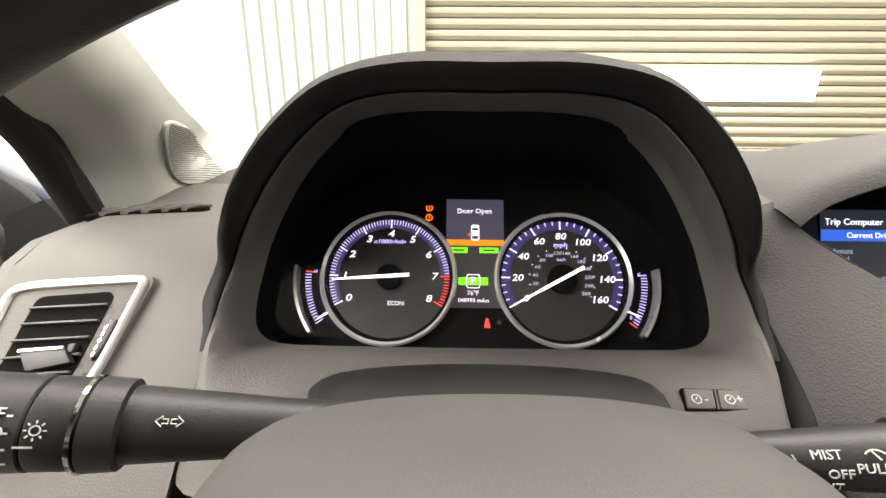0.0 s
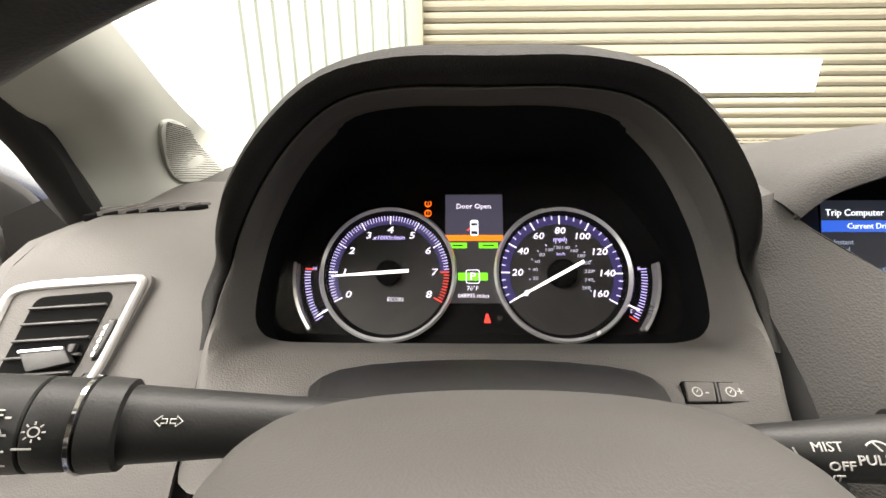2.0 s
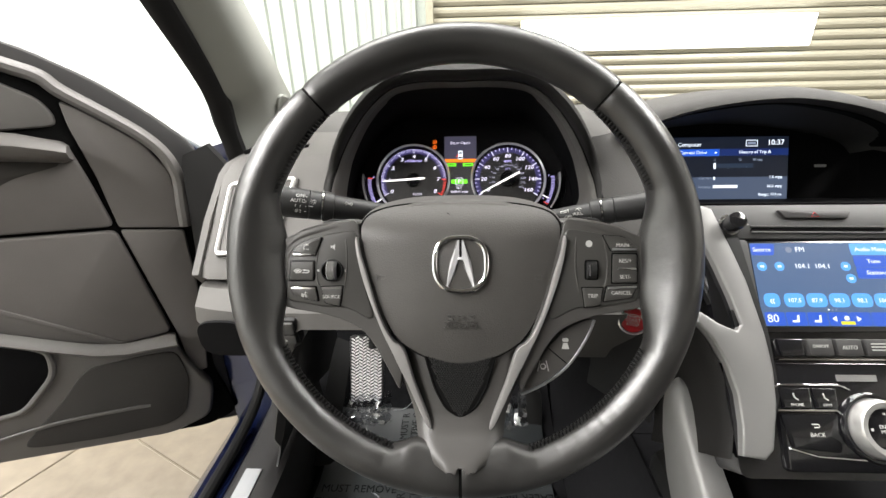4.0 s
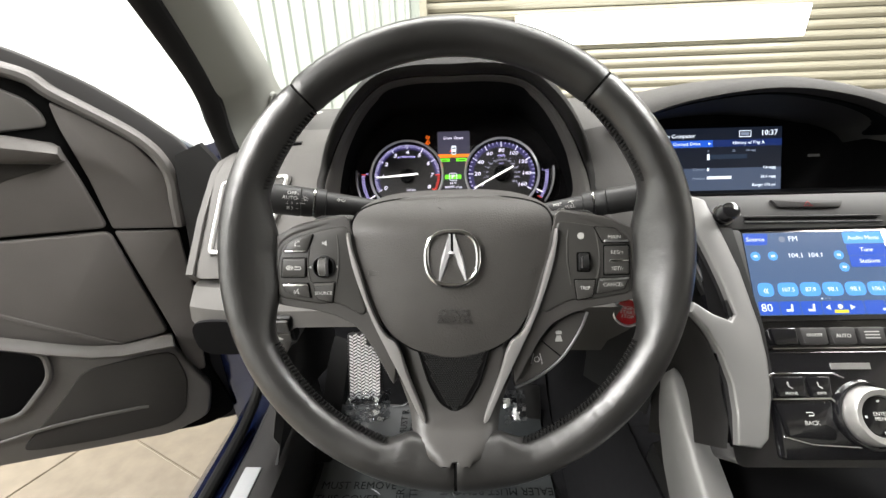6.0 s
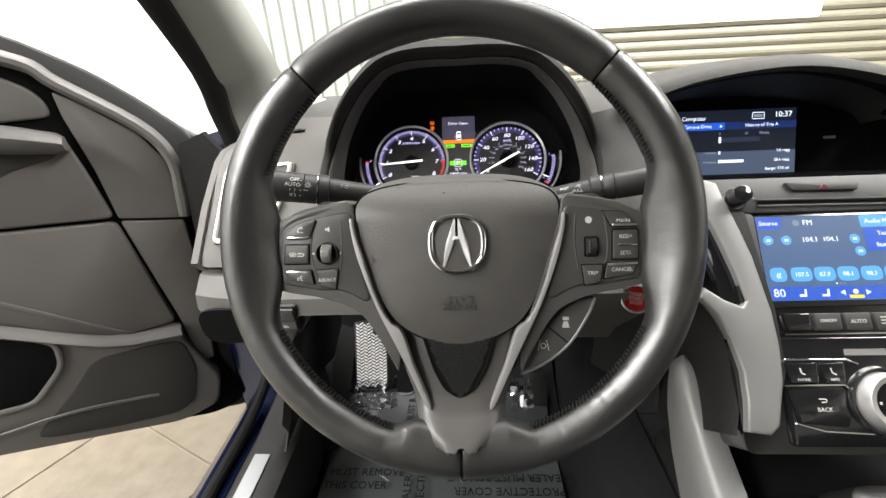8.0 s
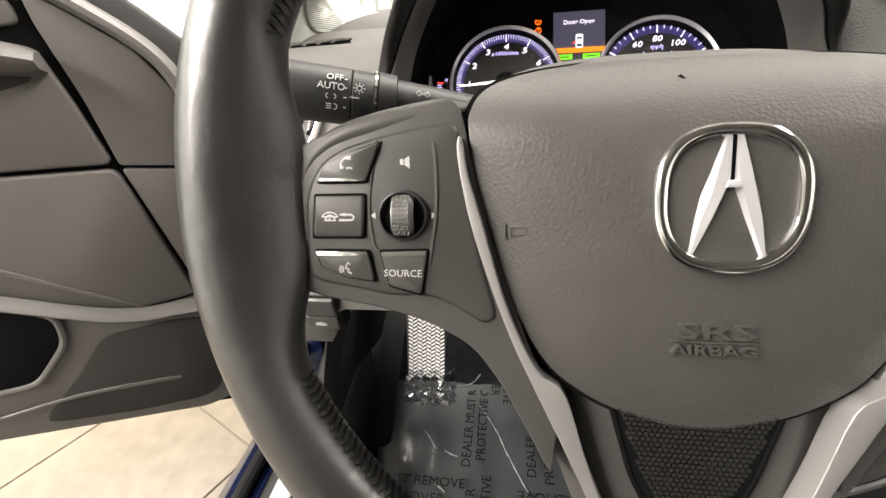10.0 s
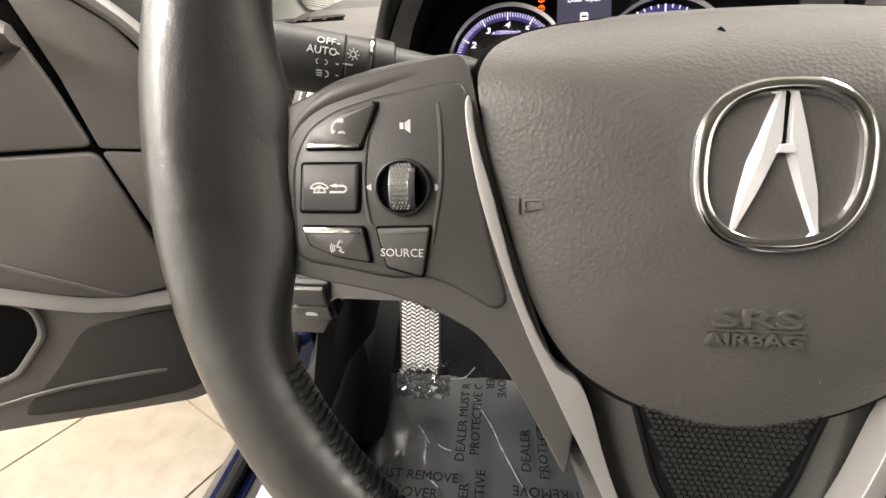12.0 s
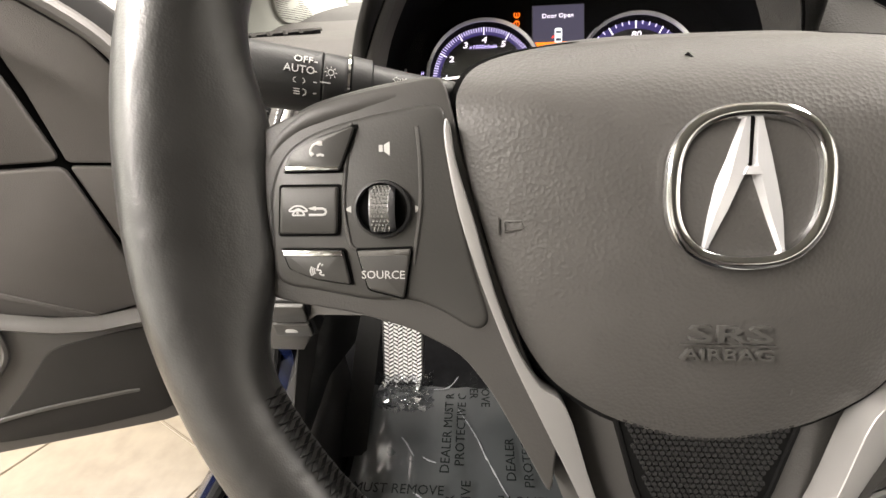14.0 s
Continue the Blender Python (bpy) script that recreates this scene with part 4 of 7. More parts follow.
def build_cluster():
    c = thing("instrument_cluster", "backlit instrument cluster with two round dials and a lit display", "instrument panel", (0, 0.3, 0.81))
    m = GAUGE
    plate = [(-0.185, -0.09), (0.185, -0.09), (0.185, 0.06), (0.15, 0.12), (0.10, 0.145), (-0.10, 0.145), (-0.15, 0.12), (-0.185, 0.06)]
    part("back_plate", slab(rounded(plate, 0.02), -0.02, -0.006, m), CAVITY, c, "matte black back plate")
    part("bezel_ledge", slab(rounded([(-0.158, -0.072), (0.158, -0.072), (0.154, -0.060), (-0.154, -0.060)], 0.004), -0.01, 0.012, m, 0.004), BEZEL, c, "dark grey ledge below the dials")
    for u, kind in ((-0.0712, "tach"), (0.0712, "speed")):
        v0 = -0.002
        dial = part("dial", disc(u, v0, 0.054, -0.006, -0.003, m), BEZEL, c, "dark grey dial face")
        part("dial_ring", annulus(u, v0, [(0.0520, -0.004), (0.0560, -0.004), (0.0562, 0.004), (0.0545, 0.0062), (0.0524, 0.004)], m, 96), RING, dial, "polished chrome dial ring")
        part("dial_bowl", annulus(u, v0, [(0.0495, -0.0029), (0.0524, -0.0029), (0.0524, 0.003)], m, 72), CAVITY, dial)
        majors, minors, reds = [], [], []
        if kind == "tach":
            for k in range(81):
                ang = 208 - 236 * k / 80
                (reds if k >= 70 else majors if k % 10 == 0 else minors).append(tick(u, v0, 0.0425 if k % 10 == 0 else 0.0455, 0.0515, ang, 0.0010 if k % 10 == 0 else 0.00055, -0.0025, m))
            for k in range(9):
                ang = radians(208 - 236 * k / 8)
                lettering(str(k), u + 0.0372 * math.cos(ang), v0 + 0.0372 * math.sin(ang), 0.0080, m, -0.0022, ICE, dial, "numeral", slant=0.16, squeeze=1.3, heavy=0.010)
            lettering("x1000r/min", u - 0.001, v0 + 0.0305, 0.0050, m, -0.0022, ICE_DIM, dial, "dial_word", slant=0.2, squeeze=1.15, heavy=0.01)
            lettering("ECON", u + 0.006, v0 - 0.0215, 0.0048, m, -0.0022, ICE, dial, "dial_word")
            tip, tail, a = 0.0455, -0.017, 184
        else:
            for k in range(33):
                ang = 208.5 - 238 * k / 32
                (majors if k % 4 == 0 else minors).append(tick(u, v0, 0.0425 if k % 4 == 0 else 0.0465, 0.0515, ang, 0.0012 if k % 4 == 0 else 0.0009, -0.0025, m))
            for k in range(9):
                ang = radians(208.5 - 238 * k / 8)
                r = 0.0365 if k not in (0, 8) else 0.034
                lettering(str(20 * k), u + r * math.cos(ang), v0 + r * math.sin(ang), 0.0078, m, -0.0022, ICE, dial, "numeral", slant=0.16, squeeze=1.2, heavy=0.010)
            for k in range(1, 14):
                ang = radians(208.5 - 238 * (k * 20 / 1.609) / 160)
                lettering(str(20 * k), u + 0.0222 * math.cos(ang), v0 + 0.0222 * math.sin(ang), 0.0038, m, -0.0022, ICE_FAINT, dial, "small_numeral", slant=0.12, squeeze=1.25, heavy=0.01)
                minors.append(tick(u, v0, 0.0260, 0.0275, math.degrees(ang), 0.0006, -0.0025, m))
            lettering("mph", u, v0 + 0.0290, 0.0052, m, -0.0022, ICE_DIM, dial, "dial_word", slant=0.12, squeeze=1.3, heavy=0.012)
            lettering("km/h", u, v0 + 0.0165, 0.0036, m, -0.0022, ICE_DIM, dial, "dial_word", slant=0.12)
            tip, tail, a = 0.047, -0.019, 208.5
        tagged(part("major_ticks", merged(*majors), ICE, dial), kind="stuff")
        tagged(part("minor_ticks", merged(*minors), ICE_TICK, dial), kind="stuff")
        part("violet_band", annulus(u, v0, [(0.0425, -0.00295), (0.0518, -0.00295), (0.0518, -0.0027), (0.0425, -0.0027)], m, 60, 1.0 if kind == "tach" else -29, 208), VIOLET, dial)
        if reds:
            part("red_ticks", merged(*reds), RED_GLOW, dial, "red line ticks")
        part("hub", disc(u, v0, 0.0105 if kind == "tach" else 0.012, -0.003, 0.004, m, 0.002), CAVITY, dial, "black needle hub")
        ca, sa = math.cos(radians(a)), math.sin(radians(a))
        pts = [(u + r * ca - q * sa, v0 + r * sa + q * ca) for r, q in ((tip, -0.0005), (tip, 0.0005), (0.012, 0.0013), (tail, 0.0013), (tail, -0.0013), (0.012, -0.0013))]
        part("needle", slab(pts, 0.0042, 0.0055, m, 0.0004), NEEDLE, dial, "lit white needle")
        # side gauge outside the dial
        s = -1 if kind == "tach" else 1
        mid = 180 if s < 0 else 0
        a0, a1 = (174, 217) if s < 0 else (6, -37)
        arc = part("side_gauge", arc_bar(u, v0, 0.0744, 0.0768, a0, a1, -0.004, 0.006, m, 16), RING, c, "curved silver edge of the side gauge")
        n_t = 18
        white, red = [], []
        for k in range(n_t + 1):
            ang = a0 + (a1 - a0) * (0.06 + 0.86 * k / n_t)
            end = k == (0 if s < 0 else n_t)
            (red if end else white).append(tick(u, v0, 0.0628 if k in (0, n_t) else 0.0648, 0.0696, ang, 0.0008, -0.0025, m))
        part("gauge_ticks", merged(*white), ICE_DIM, arc)
        part("gauge_limit", merged(*red), RED_GLOW, arc)
        ga = radians(212 if s < 0 else -27)
        part("gauge_needle", tick(u, v0, 0.054, 0.066, math.degrees(ga), 0.0011, 0.001, m), NEEDLE, arc)
        for text, ang in (("H", a0 + (a1 - a0) * 0.08), ("C", a0 + (a1 - a0) * 0.9)) if s < 0 else (("F", a0 + (a1 - a0) * 0.08), ("E", a0 + (a1 - a0) * 0.88)):
            lettering(text, u + 0.0592 * math.cos(radians(ang)), v0 + 0.0592 * math.sin(radians(ang)), 0.0042, m, 0.006, ICE_DIM, arc, "gauge_letter", slant=0.12)
    # centre display
    lcd = part("centre_display", slab(rect(-0.0247, 0.0245, -0.026, 0.0676), -0.006, -0.004, m), CLUSTER_LCD, c, "dark centre display")
    part("display_field", slab(rect(-0.0243, 0.0241, 0.031, 0.067), -0.004, -0.0036, m), LCD_DARK, lcd)
    lettering("Door Open", -0.0005, 0.0566, 0.0062, m, -0.0035, ICE, lcd, "display_word")
    car = [part("car_icon", slab(rounded(rect(-0.0035, 0.0035, 0.0305, 0.0445), 0.002), -0.0036, -0.0033, m), SCREEN_TEXT, lcd), part("open_door_mark", slab([(-0.0035, 0.038), (-0.0065, 0.0355), (-0.0062, 0.0345), (-0.0035, 0.036)], -0.0036, -0.0032, m), RED_GLOW, lcd)]
    part("icon_window", slab(rect(-0.0025, 0.0025, 0.032, 0.0345), -0.0033, -0.0031, m), LCD_BLACK, lcd)
    part("icon_window", slab(rect(-0.0025, 0.0025, 0.0395, 0.0415), -0.0033, -0.0031, m), LCD_BLACK, lcd)
    part("orange_bar", slab(rect(-0.0243, 0.0241, 0.0262, 0.0312), -0.0036, -0.0034, m), ORANGE, lcd)
    for u0, u1 in ((-0.0215, -0.0065), (0.0035, 0.0195)):
        bar = part("green_bar", slab(rect(u0, u1, 0.0198, 0.0245), -0.0036, -0.0033, m), GREEN, lcd)
        part("bar_marks", slab(rect(u0 + 0.003, u1 - 0.003, 0.0214, 0.0228), -0.0033, -0.0032, m), material("bar_ink", (0.02, 0.1, 0.01), 0.5, grain=0.1), lcd)
    part("gear_bar", slab(rounded(rect(-0.014, 0.0105, -0.0075, -0.001), 0.001), -0.0036, -0.0033, m), GREEN, lcd)
    part("gear_frame", tube([(p[0], p[1], -0.0032) for p in rounded(rect(-0.0072, 0.0036, -0.0098, 0.0012), 0.002)], 0.0004, m, 5, ring=True), ICE, lcd)
    lettering("P", -0.0018, -0.0043, 0.0088, m, -0.0031, ICE, lcd, "gear_letter", squeeze=1.2)
    lettering("76°F", -0.002, -0.0142, 0.0052, m, -0.0035, ICE, lcd, "display_word")
    lettering("048995 miles", -0.0015, -0.0202, 0.0048, m, -0.0035, ICE, lcd, "display_word")
    # warning lamps
    for v in (0.0595, 0.0508):
        w = part("warning_lamp", annulus(-0.0395, v, [(0.0023, -0.0045), (0.0030, -0.0045), (0.0030, -0.004), (0.0023, -0.004)], m, 20, 130 if v > 0.055 else 0, 410 if v > 0.055 else 360), AMBER, c, "lit amber warning lamp")
        part("lamp_bar", slab(rect(-0.0398, -0.0392, v - 0.0016, v + 0.0016), -0.0045, -0.004, m), AMBER, w)
    belt = part("seat_belt_lamp", slab(rounded([(0.0068, -0.042), (0.0125, -0.042), (0.0108, -0.037), (0.0103, -0.0345), (0.0085, -0.0345), (0.0082, -0.037)], 0.0008), -0.005, -0.004, m), RED_GLOW, c, "lit red seat belt lamp")
    part("reset_knob", disc(0.0195, -0.0380, 0.0018, -0.005, 0.0, m, 0.0005), BEZEL, c, "small grey sensor")
    lens = part("lens", slab(rounded([(-0.150, -0.052), (0.150, -0.052), (0.150, 0.0), (0.125, 0.06), (0.09, 0.095), (-0.09, 0.095), (-0.125, 0.06), (-0.150, 0.0)], 0.02), 0.0275, 0.0285, m), LENS, c, "clear cluster lens")
    lens.visible_shadow = False
    return c


build_cluster()
# ---- steering wheel ----


def build_wheel():
    w = thing("steering_wheel", "black leather steering wheel with satin silver spoke trims", "steering wheel", (0, 0.02, 0.87))
    m = WHEEL
    R, cv = 0.1770, -0.0028

    def plateau(deg, mid, half, soft):
        """One within half of mid, falling smoothly to nothing over soft."""
        x = min(1.0, max(0.0, (half + soft - abs((deg - mid + 180) % 360 - 180)) / soft))
        return x * x * (3 - 2 * x)

    def ring_rows(a0, a1, step, grow=0.0):
        rows, n = [], max(2, int(abs(a1 - a0) / step))
        for i in range(n + 1):
            deg = a0 + (a1 - a0) * i / n
            a = radians(deg)
            # the leather runs in to the side spokes and to the lower spoke
            side = plateau(deg, 182, 6, 18) + plateau(deg, -2, 6, 18)
            low = plateau(deg, -90, 13, 9)
            thumb = plateau(deg, 158, 4, 22) + plateau(deg, 22, 4, 22)
            out = 0.0158 + 0.0012 * thumb
            inn = 0.0150 + 0.0015 * thumb + 0.0145 * side + 0.0125 * low
            fat = 0.0162 + 0.0012 * thumb
            # the worn leather puckers towards its stitching
            pull = plateau(deg, 231, 22, 8) + plateau(deg, -51, 22, 8)
            pucker = 0.00016 * pull * (math.sin(deg * 3.1) * math.sin(deg * 1.37 + 1) + 0.6 * math.sin(deg * 5.3 + 2))
            row = []
            for k in range(24):
                f = 2 * math.pi * k / 24
                c, s = math.cos(f), math.sin(f)
                r = R + ((out if c > 0 else inn) + grow + pucker * max(0.0, -c) ** 0.5) * c
                drop = side * 0.0085 * max(0.0, -c) ** 1.5
                row.append((r * math.cos(a), cv + r * math.sin(a), -0.0062 - 0.0012 * math.sin(a) - drop + (fat + grow + pucker * max(0.0, -c)) * s * (1 - 0.25 * side * max(0.0, -c))))
            rows.append(row)
        return rows
    segs = (("rim_top", 48.0, 132.0, LEATHER, "smooth black leather"), ("rim_grip", 132.6, 269.6, LEATHER_WORN, "worn black leather grip"), ("rim_grip", -89.6, 47.4, LEATHER_WORN, "worn black leather grip"))
    for name, a0, a1, mat, lab in segs:
        rows = ring_rows(a0, a1, 0.75)
        for i, s in ((0, 0.955), (1, 0.985), (-2, 0.985), (-1, 0.955)):
            c = [sum(p[k] for p in rows[i]) / 24 for k in range(3)]
            rows[i] = [tuple(c[k] + (p[k] - c[k]) * s for k in range(3)) for p in rows[i]]
        part(name, loft(rows, True, m=m, ends=True, sharp=70), mat, w, lab)
    rows = ring_rows(0, 360, 3, -0.0012)
    bm = loft(rows, True)
    bmesh.ops.remove_doubles(bm, verts=bm.verts, dist=1e-6)
    part("rim_core", finish(bm, m), GAP, w)
    # cross stitching along the inside of the lower rim
    stitches = []
    for lo, hi in ((206, 256), (-76, -26), (132, 160), (20, 48)):
        n = int((hi - lo) / 1.15)
        for i in range(n):
            a = radians(lo + (hi - lo) * i / n)
            for q in (-1, 1):
                r = R - 0.0138
                p0 = (r * math.cos(a), cv + r * math.sin(a), -0.0038 - 0.0046 * q)
                a2 = a + radians(0.9)
                p1 = (r * math.cos(a2), cv + r * math.sin(a2), -0.0038 + 0.0046 * q)
                stitches.append((p0, p1))
    verts, faces = [], []
    for p0, p1 in stitches:
        b = len(verts)
        for p in (p0, p1):
            d = Vector((p[0], p[1] - cv, 0)).normalized()
            verts += [(p[0] - d.x * 0.0012, p[1] - d.y * 0.0012, p[2] - 0.0010), (p[0] - d.x * 0.0030, p[1] - d.y * 0.0030, p[2]), (p[0] - d.x * 0.0012, p[1] - d.y * 0.0012, p[2] + 0.0010)]
        faces += [(b, b + 1, b + 4, b + 3), (b + 1, b + 2, b + 5, b + 4)]
    me = bpy.data.meshes.new("stitching")
    me.from_pydata([m @ Vector(v) for v in verts], [], faces)
    me.materials.append(RUBBER)
    st = new("stitching", me)
    st.parent, st.matrix_parent_inverse = w, Matrix.Translation(-Vector(w.location))
    tagged(st, "black cross stitching", kind="stuff")
    # side spokes with their switches
    for s in (-1, 1):
        def f(pts):
            return [(s * -p[0], p[1]) for p in pts] if s > 0 else pts
        arm = [(-0.152, 0.014), (-0.1287, 0.0235), (-0.1096, 0.0278), (-0.0953, 0.0300), (-0.0868, 0.0312), (-0.0835, 0.018), (-0.074, -0.02), (-0.060, -0.06), (-0.048, -0.090), (-0.0500, -0.1135), (-0.0600, -0.0945), (-0.0712, -0.0745), (-0.0815, -0.0615), (-0.0975, -0.0533), (-0.117, -0.0478), (-0.1416, -0.0440), (-0.154, -0.040)]
        part("spoke", slab(f(rounded(arm, 0.006)), -0.034, -0.0118, m, 0.006, 4), SPOKE, w, "dark grey plastic spoke")
        raised = [(-0.1462, -0.0345), (-0.1468, -0.008), (-0.1445, 0.0008), (-0.1398, 0.0085), (-0.1303, 0.0143), (-0.1152, 0.0184), (-0.0990, 0.0213), (-0.0862, 0.0230), (-0.0850, 0.005), (-0.0775, -0.03), (-0.0710, -0.050), (-0.0765, -0.0535), (-0.0865, -0.0470), (-0.0985, -0.0420), (-0.111, -0.0432), (-0.131, -0.0395), (-0.1420, -0.0382)]
        part("switch_panel", slab(f(rounded(raised, 0.006)), -0.0135, -0.0105, m, 0.002, 3), BUTTON, w, "dark grey switch panel")
        arm_line = spline([(-0.1480, -0.0380, -0.0150), (-0.1500, -0.0250, -0.0145), (-0.1502, -0.008, -0.0145), (-0.1475, 0.0035, -0.0150), (-0.1420, 0.0120, -0.0155), (-0.1318, 0.0185, -0.0160), (-0.1155, 0.0231, -0.0162), (-0.0990, 0.0262, -0.0170), (-0.0890, 0.0277, -0.0190), (-0.0825, 0.0284, -0.0240)], 5, False)
        lip = [0.0028 + 0.0022 * min(1.0, max(0.0, (i - 12) / 14)) - 0.0022 * max(0.0, (i - 38) / 7) for i in range(len(arm_line))]
        part("spoke_arm", tube([(s * -p[0] if s > 0 else p[0], p[1], p[2]) for p in arm_line], lip, m, 18), SPOKE, w, "smooth dark rim round the switch panel")
        for crease in (((-0.1170, 0.0165, -0.0104), (-0.1193, 0.003, -0.0102), (-0.1205, -0.010, -0.0102), (-0.1188, -0.0225, -0.0102), (-0.1165, -0.0250, -0.0104)), ((-0.0955, 0.0150, -0.0104), (-0.0945, 0.005, -0.0102), (-0.0945, -0.010, -0.0102), (-0.0962, -0.0230, -0.0102), (-0.0972, -0.0300, -0.0104))):
            part("panel_crease", tube([(-s * p[0] if s > 0 else p[0], p[1], p[2]) for p in spline(crease, 5, False)], 0.0007, m, 6, 0.5), SPOKE, w)
        # satin trim blade along the airbag down to the lower spoke
        blade = spline([(-0.0863, 0.0140, 0), (-0.0848, 0.0158, 0), (-0.0826, 0.003, 0), (-0.0772, -0.0145, 0), (-0.0700, -0.0395, 0), (-0.0622, -0.0588, 0), (-0.0552, -0.0700, 0), (-0.0465, -0.0775, 0), (-0.0372, -0.106, 0), (-0.0243, -0.1385, 0), (-0.0270, -0.1397, 0), (-0.0322, -0.1295, 0), (-0.0422, -0.1075, 0), (-0.0555, -0.080, 0), (-0.0653, -0.0595, 0), (-0.0743, -0.0365, 0), (-0.0816, -0.0137, 0), (-0.0855, 0.005, 0)], 4)
        part("spoke_trim", slab(f([(p[0], p[1]) for p in blade]), -0.016, -0.0060, m, 0.0012, 3), SPOKE_SILVER, w, "satin silver spoke trim")
    # lower spoke
    rows = []
    for v, wd, n in ((-0.070, 0.058, -0.0215), (-0.085, 0.0545, -0.0200), (-0.102, 0.0492, -0.0185), (-0.118, 0.0428, -0.0175), (-0.131, 0.0378, -0.0165), (-0.139, 0.0356, -0.0145), (-0.1455, 0.0342, -0.0100), (-0.150, 0.0330, -0.0050), (-0.1545, 0.0312, 0.0008), (-0.1590, 0.0278, 0.0048), (-0.1625, 0.0225, 0.0078), (-0.1648, 0.0150, 0.0096), (-0.1658, 0.0060, 0.0104)):
        rows.append([(wd * q, v + 0.0025 * q * q * (1 if v > -0.15 else 0.3), n - 0.010 * abs(q) ** 5) for q in (k / 10 for k in range(-10, 11))])
    part("lower_spoke", loft(rows, m=m, thick=0.004, sharp=60), SPOKE, w, "dark grey plastic lower spoke running down on to the rim")
    tri = rounded([(-0.0300, -0.080), (0.0300, -0.080), (0.0212, -0.110), (0.0120, -0.1270), (0.0, -0.1345), (-0.0120, -0.1270), (-0.0212, -0.110)], 0.005)
    part("insert_edge", tube([(p[0], p[1], -0.0125) for p in tri], 0.0011, m, 6, ring=True), GAP, w)
    mesh = part("mesh_insert", slab(tri, -0.020, -0.0122, m), GAP, w, "black honeycomb insert")
    cells = []
    for j in range(28):
        for i in range(-15, 16):
            u, v = i * 0.0021 + (j % 2) * 0.00105, -0.081 - j * 0.0019
            if abs(u) < 0.0282 * max(0, (0.1335 + v) / 0.0525) ** 0.60 - 0.0010:
                cells.append(slab([(u + 0.00088 * math.cos(radians(60 * q + 30)), v + 0.00088 * math.sin(radians(60 * q + 30))) for q in range(6)], -0.0124, -0.0112, m))
    tagged(part("honeycomb", merged(*cells), BLACK_TRIM, mesh), kind="stuff")
    # airbag cover
    half = [(-0.0825, 0.017), (-0.0822, 0.0275), (-0.0755, 0.0368), (-0.058, 0.0432), (-0.03, 0.0468), (0.0, 0.048), (-0.0278, -0.0836), (-0.0465, -0.0734), (-0.0560, -0.0632), (-0.0640, -0.0485), (-0.0713, -0.0275), (-0.0785, -0.003)]
    bag = spline(half[:6] + [(-u, v) for u, v in reversed(half[:5])] + [(-u, v) for u, v in reversed(half[7:])] + [(-half[6][0], half[6][1]), (0.0, -0.0895)] + half[6:], 4)
    N1, RISE, POWER = -0.0115, 0.0095, 2.6
    mid = Vector((sum(q[0] for q in bag) / len(bag), sum(q[1] for q in bag) / len(bag)))

    def bag_n(u, v):
        """The height of the cushion's skin at (u, v)."""
        d = Vector((u, v)) - mid
        rim = min(bag, key=lambda q: (Vector((q[0], q[1])) - mid).angle(d, 0.0))
        f = min(1.0, d.length / (Vector((rim[0], rim[1])) - mid).length)
        return N1 + RISE * (1 - f ** POWER) - 17.0 * max(0.0, v - 0.012) ** 2

    def rolled(bm):
        """The cushion's upper shoulder rolls back towards the column."""
        for q in bm.verts:
            q.co.z -= 17.0 * max(0.0, q.co.y - 0.012) ** 2
        return finish(bm, m)
    part("airbag_gap", rolled(slab([(p[0] * 1.02, (p[1] + 0.015) * 1.022 - 0.015) for p in bag], -0.030, -0.0128, IDENT)), GAP, w)
    cover = part("airbag_cover", rolled(dome([(p[0] * 0.998, (p[1] + 0.015) * 0.998 - 0.015) for p in bag], -0.030, N1, RISE, IDENT, 16, POWER)), AIRBAG, w, "dark grained airbag cover")
    # the top of the boss falls away towards the column
    boss = []
    for n, wd, top, k in ((-0.0300, 0.0775, 0.0455, 0.62), (-0.034, 0.081, 0.0485, 0.62), (-0.043, 0.087, 0.0515, 0.66), (-0.055, 0.095, 0.0560, 0.72), (-0.085, 0.105, 0.0595, 0.82), (-0.110, 0.110, 0.0608, 0.90), (-0.122, 0.102, 0.055, 0.90), (-0.126, 0.08, 0.035, 0.90)):
        boss.append([(wd * math.copysign(abs(math.cos(a)) ** k, math.cos(a)), -0.02 + (top + 0.02) * max(0.0, math.sin(a)) ** 0.36, n) for a in (math.pi * q / 40 for q in range(41))])
    part("boss", loft(boss, m=m, thick=0.002), BOSS, w, "dark grey wheel boss")
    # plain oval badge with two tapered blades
    eu, ev = 0.0007, -0.0062
    oval = []
    for k in range(72):
        a = 2 * math.pi * k / 72
        c, s2 = math.cos(a), math.sin(a)
        oval.append((eu + 0.0208 * math.copysign(abs(c) ** 0.78, c) * (1.0 + 0.02 * s2), ev + 0.0215 * math.copysign(abs(s2) ** 0.78, s2), 0.0005))
    badge = part("badge", tube(oval, 0.0022, m, 10, 0.9, ring=True), CHROME, w, "oval chrome badge")
    part("badge_seat", slab([(p[0] * 1.07, (p[1] - ev) * 1.07 + ev) for p in oval], -0.002, -0.0003, m, 0.0004), AIRBAG, badge)
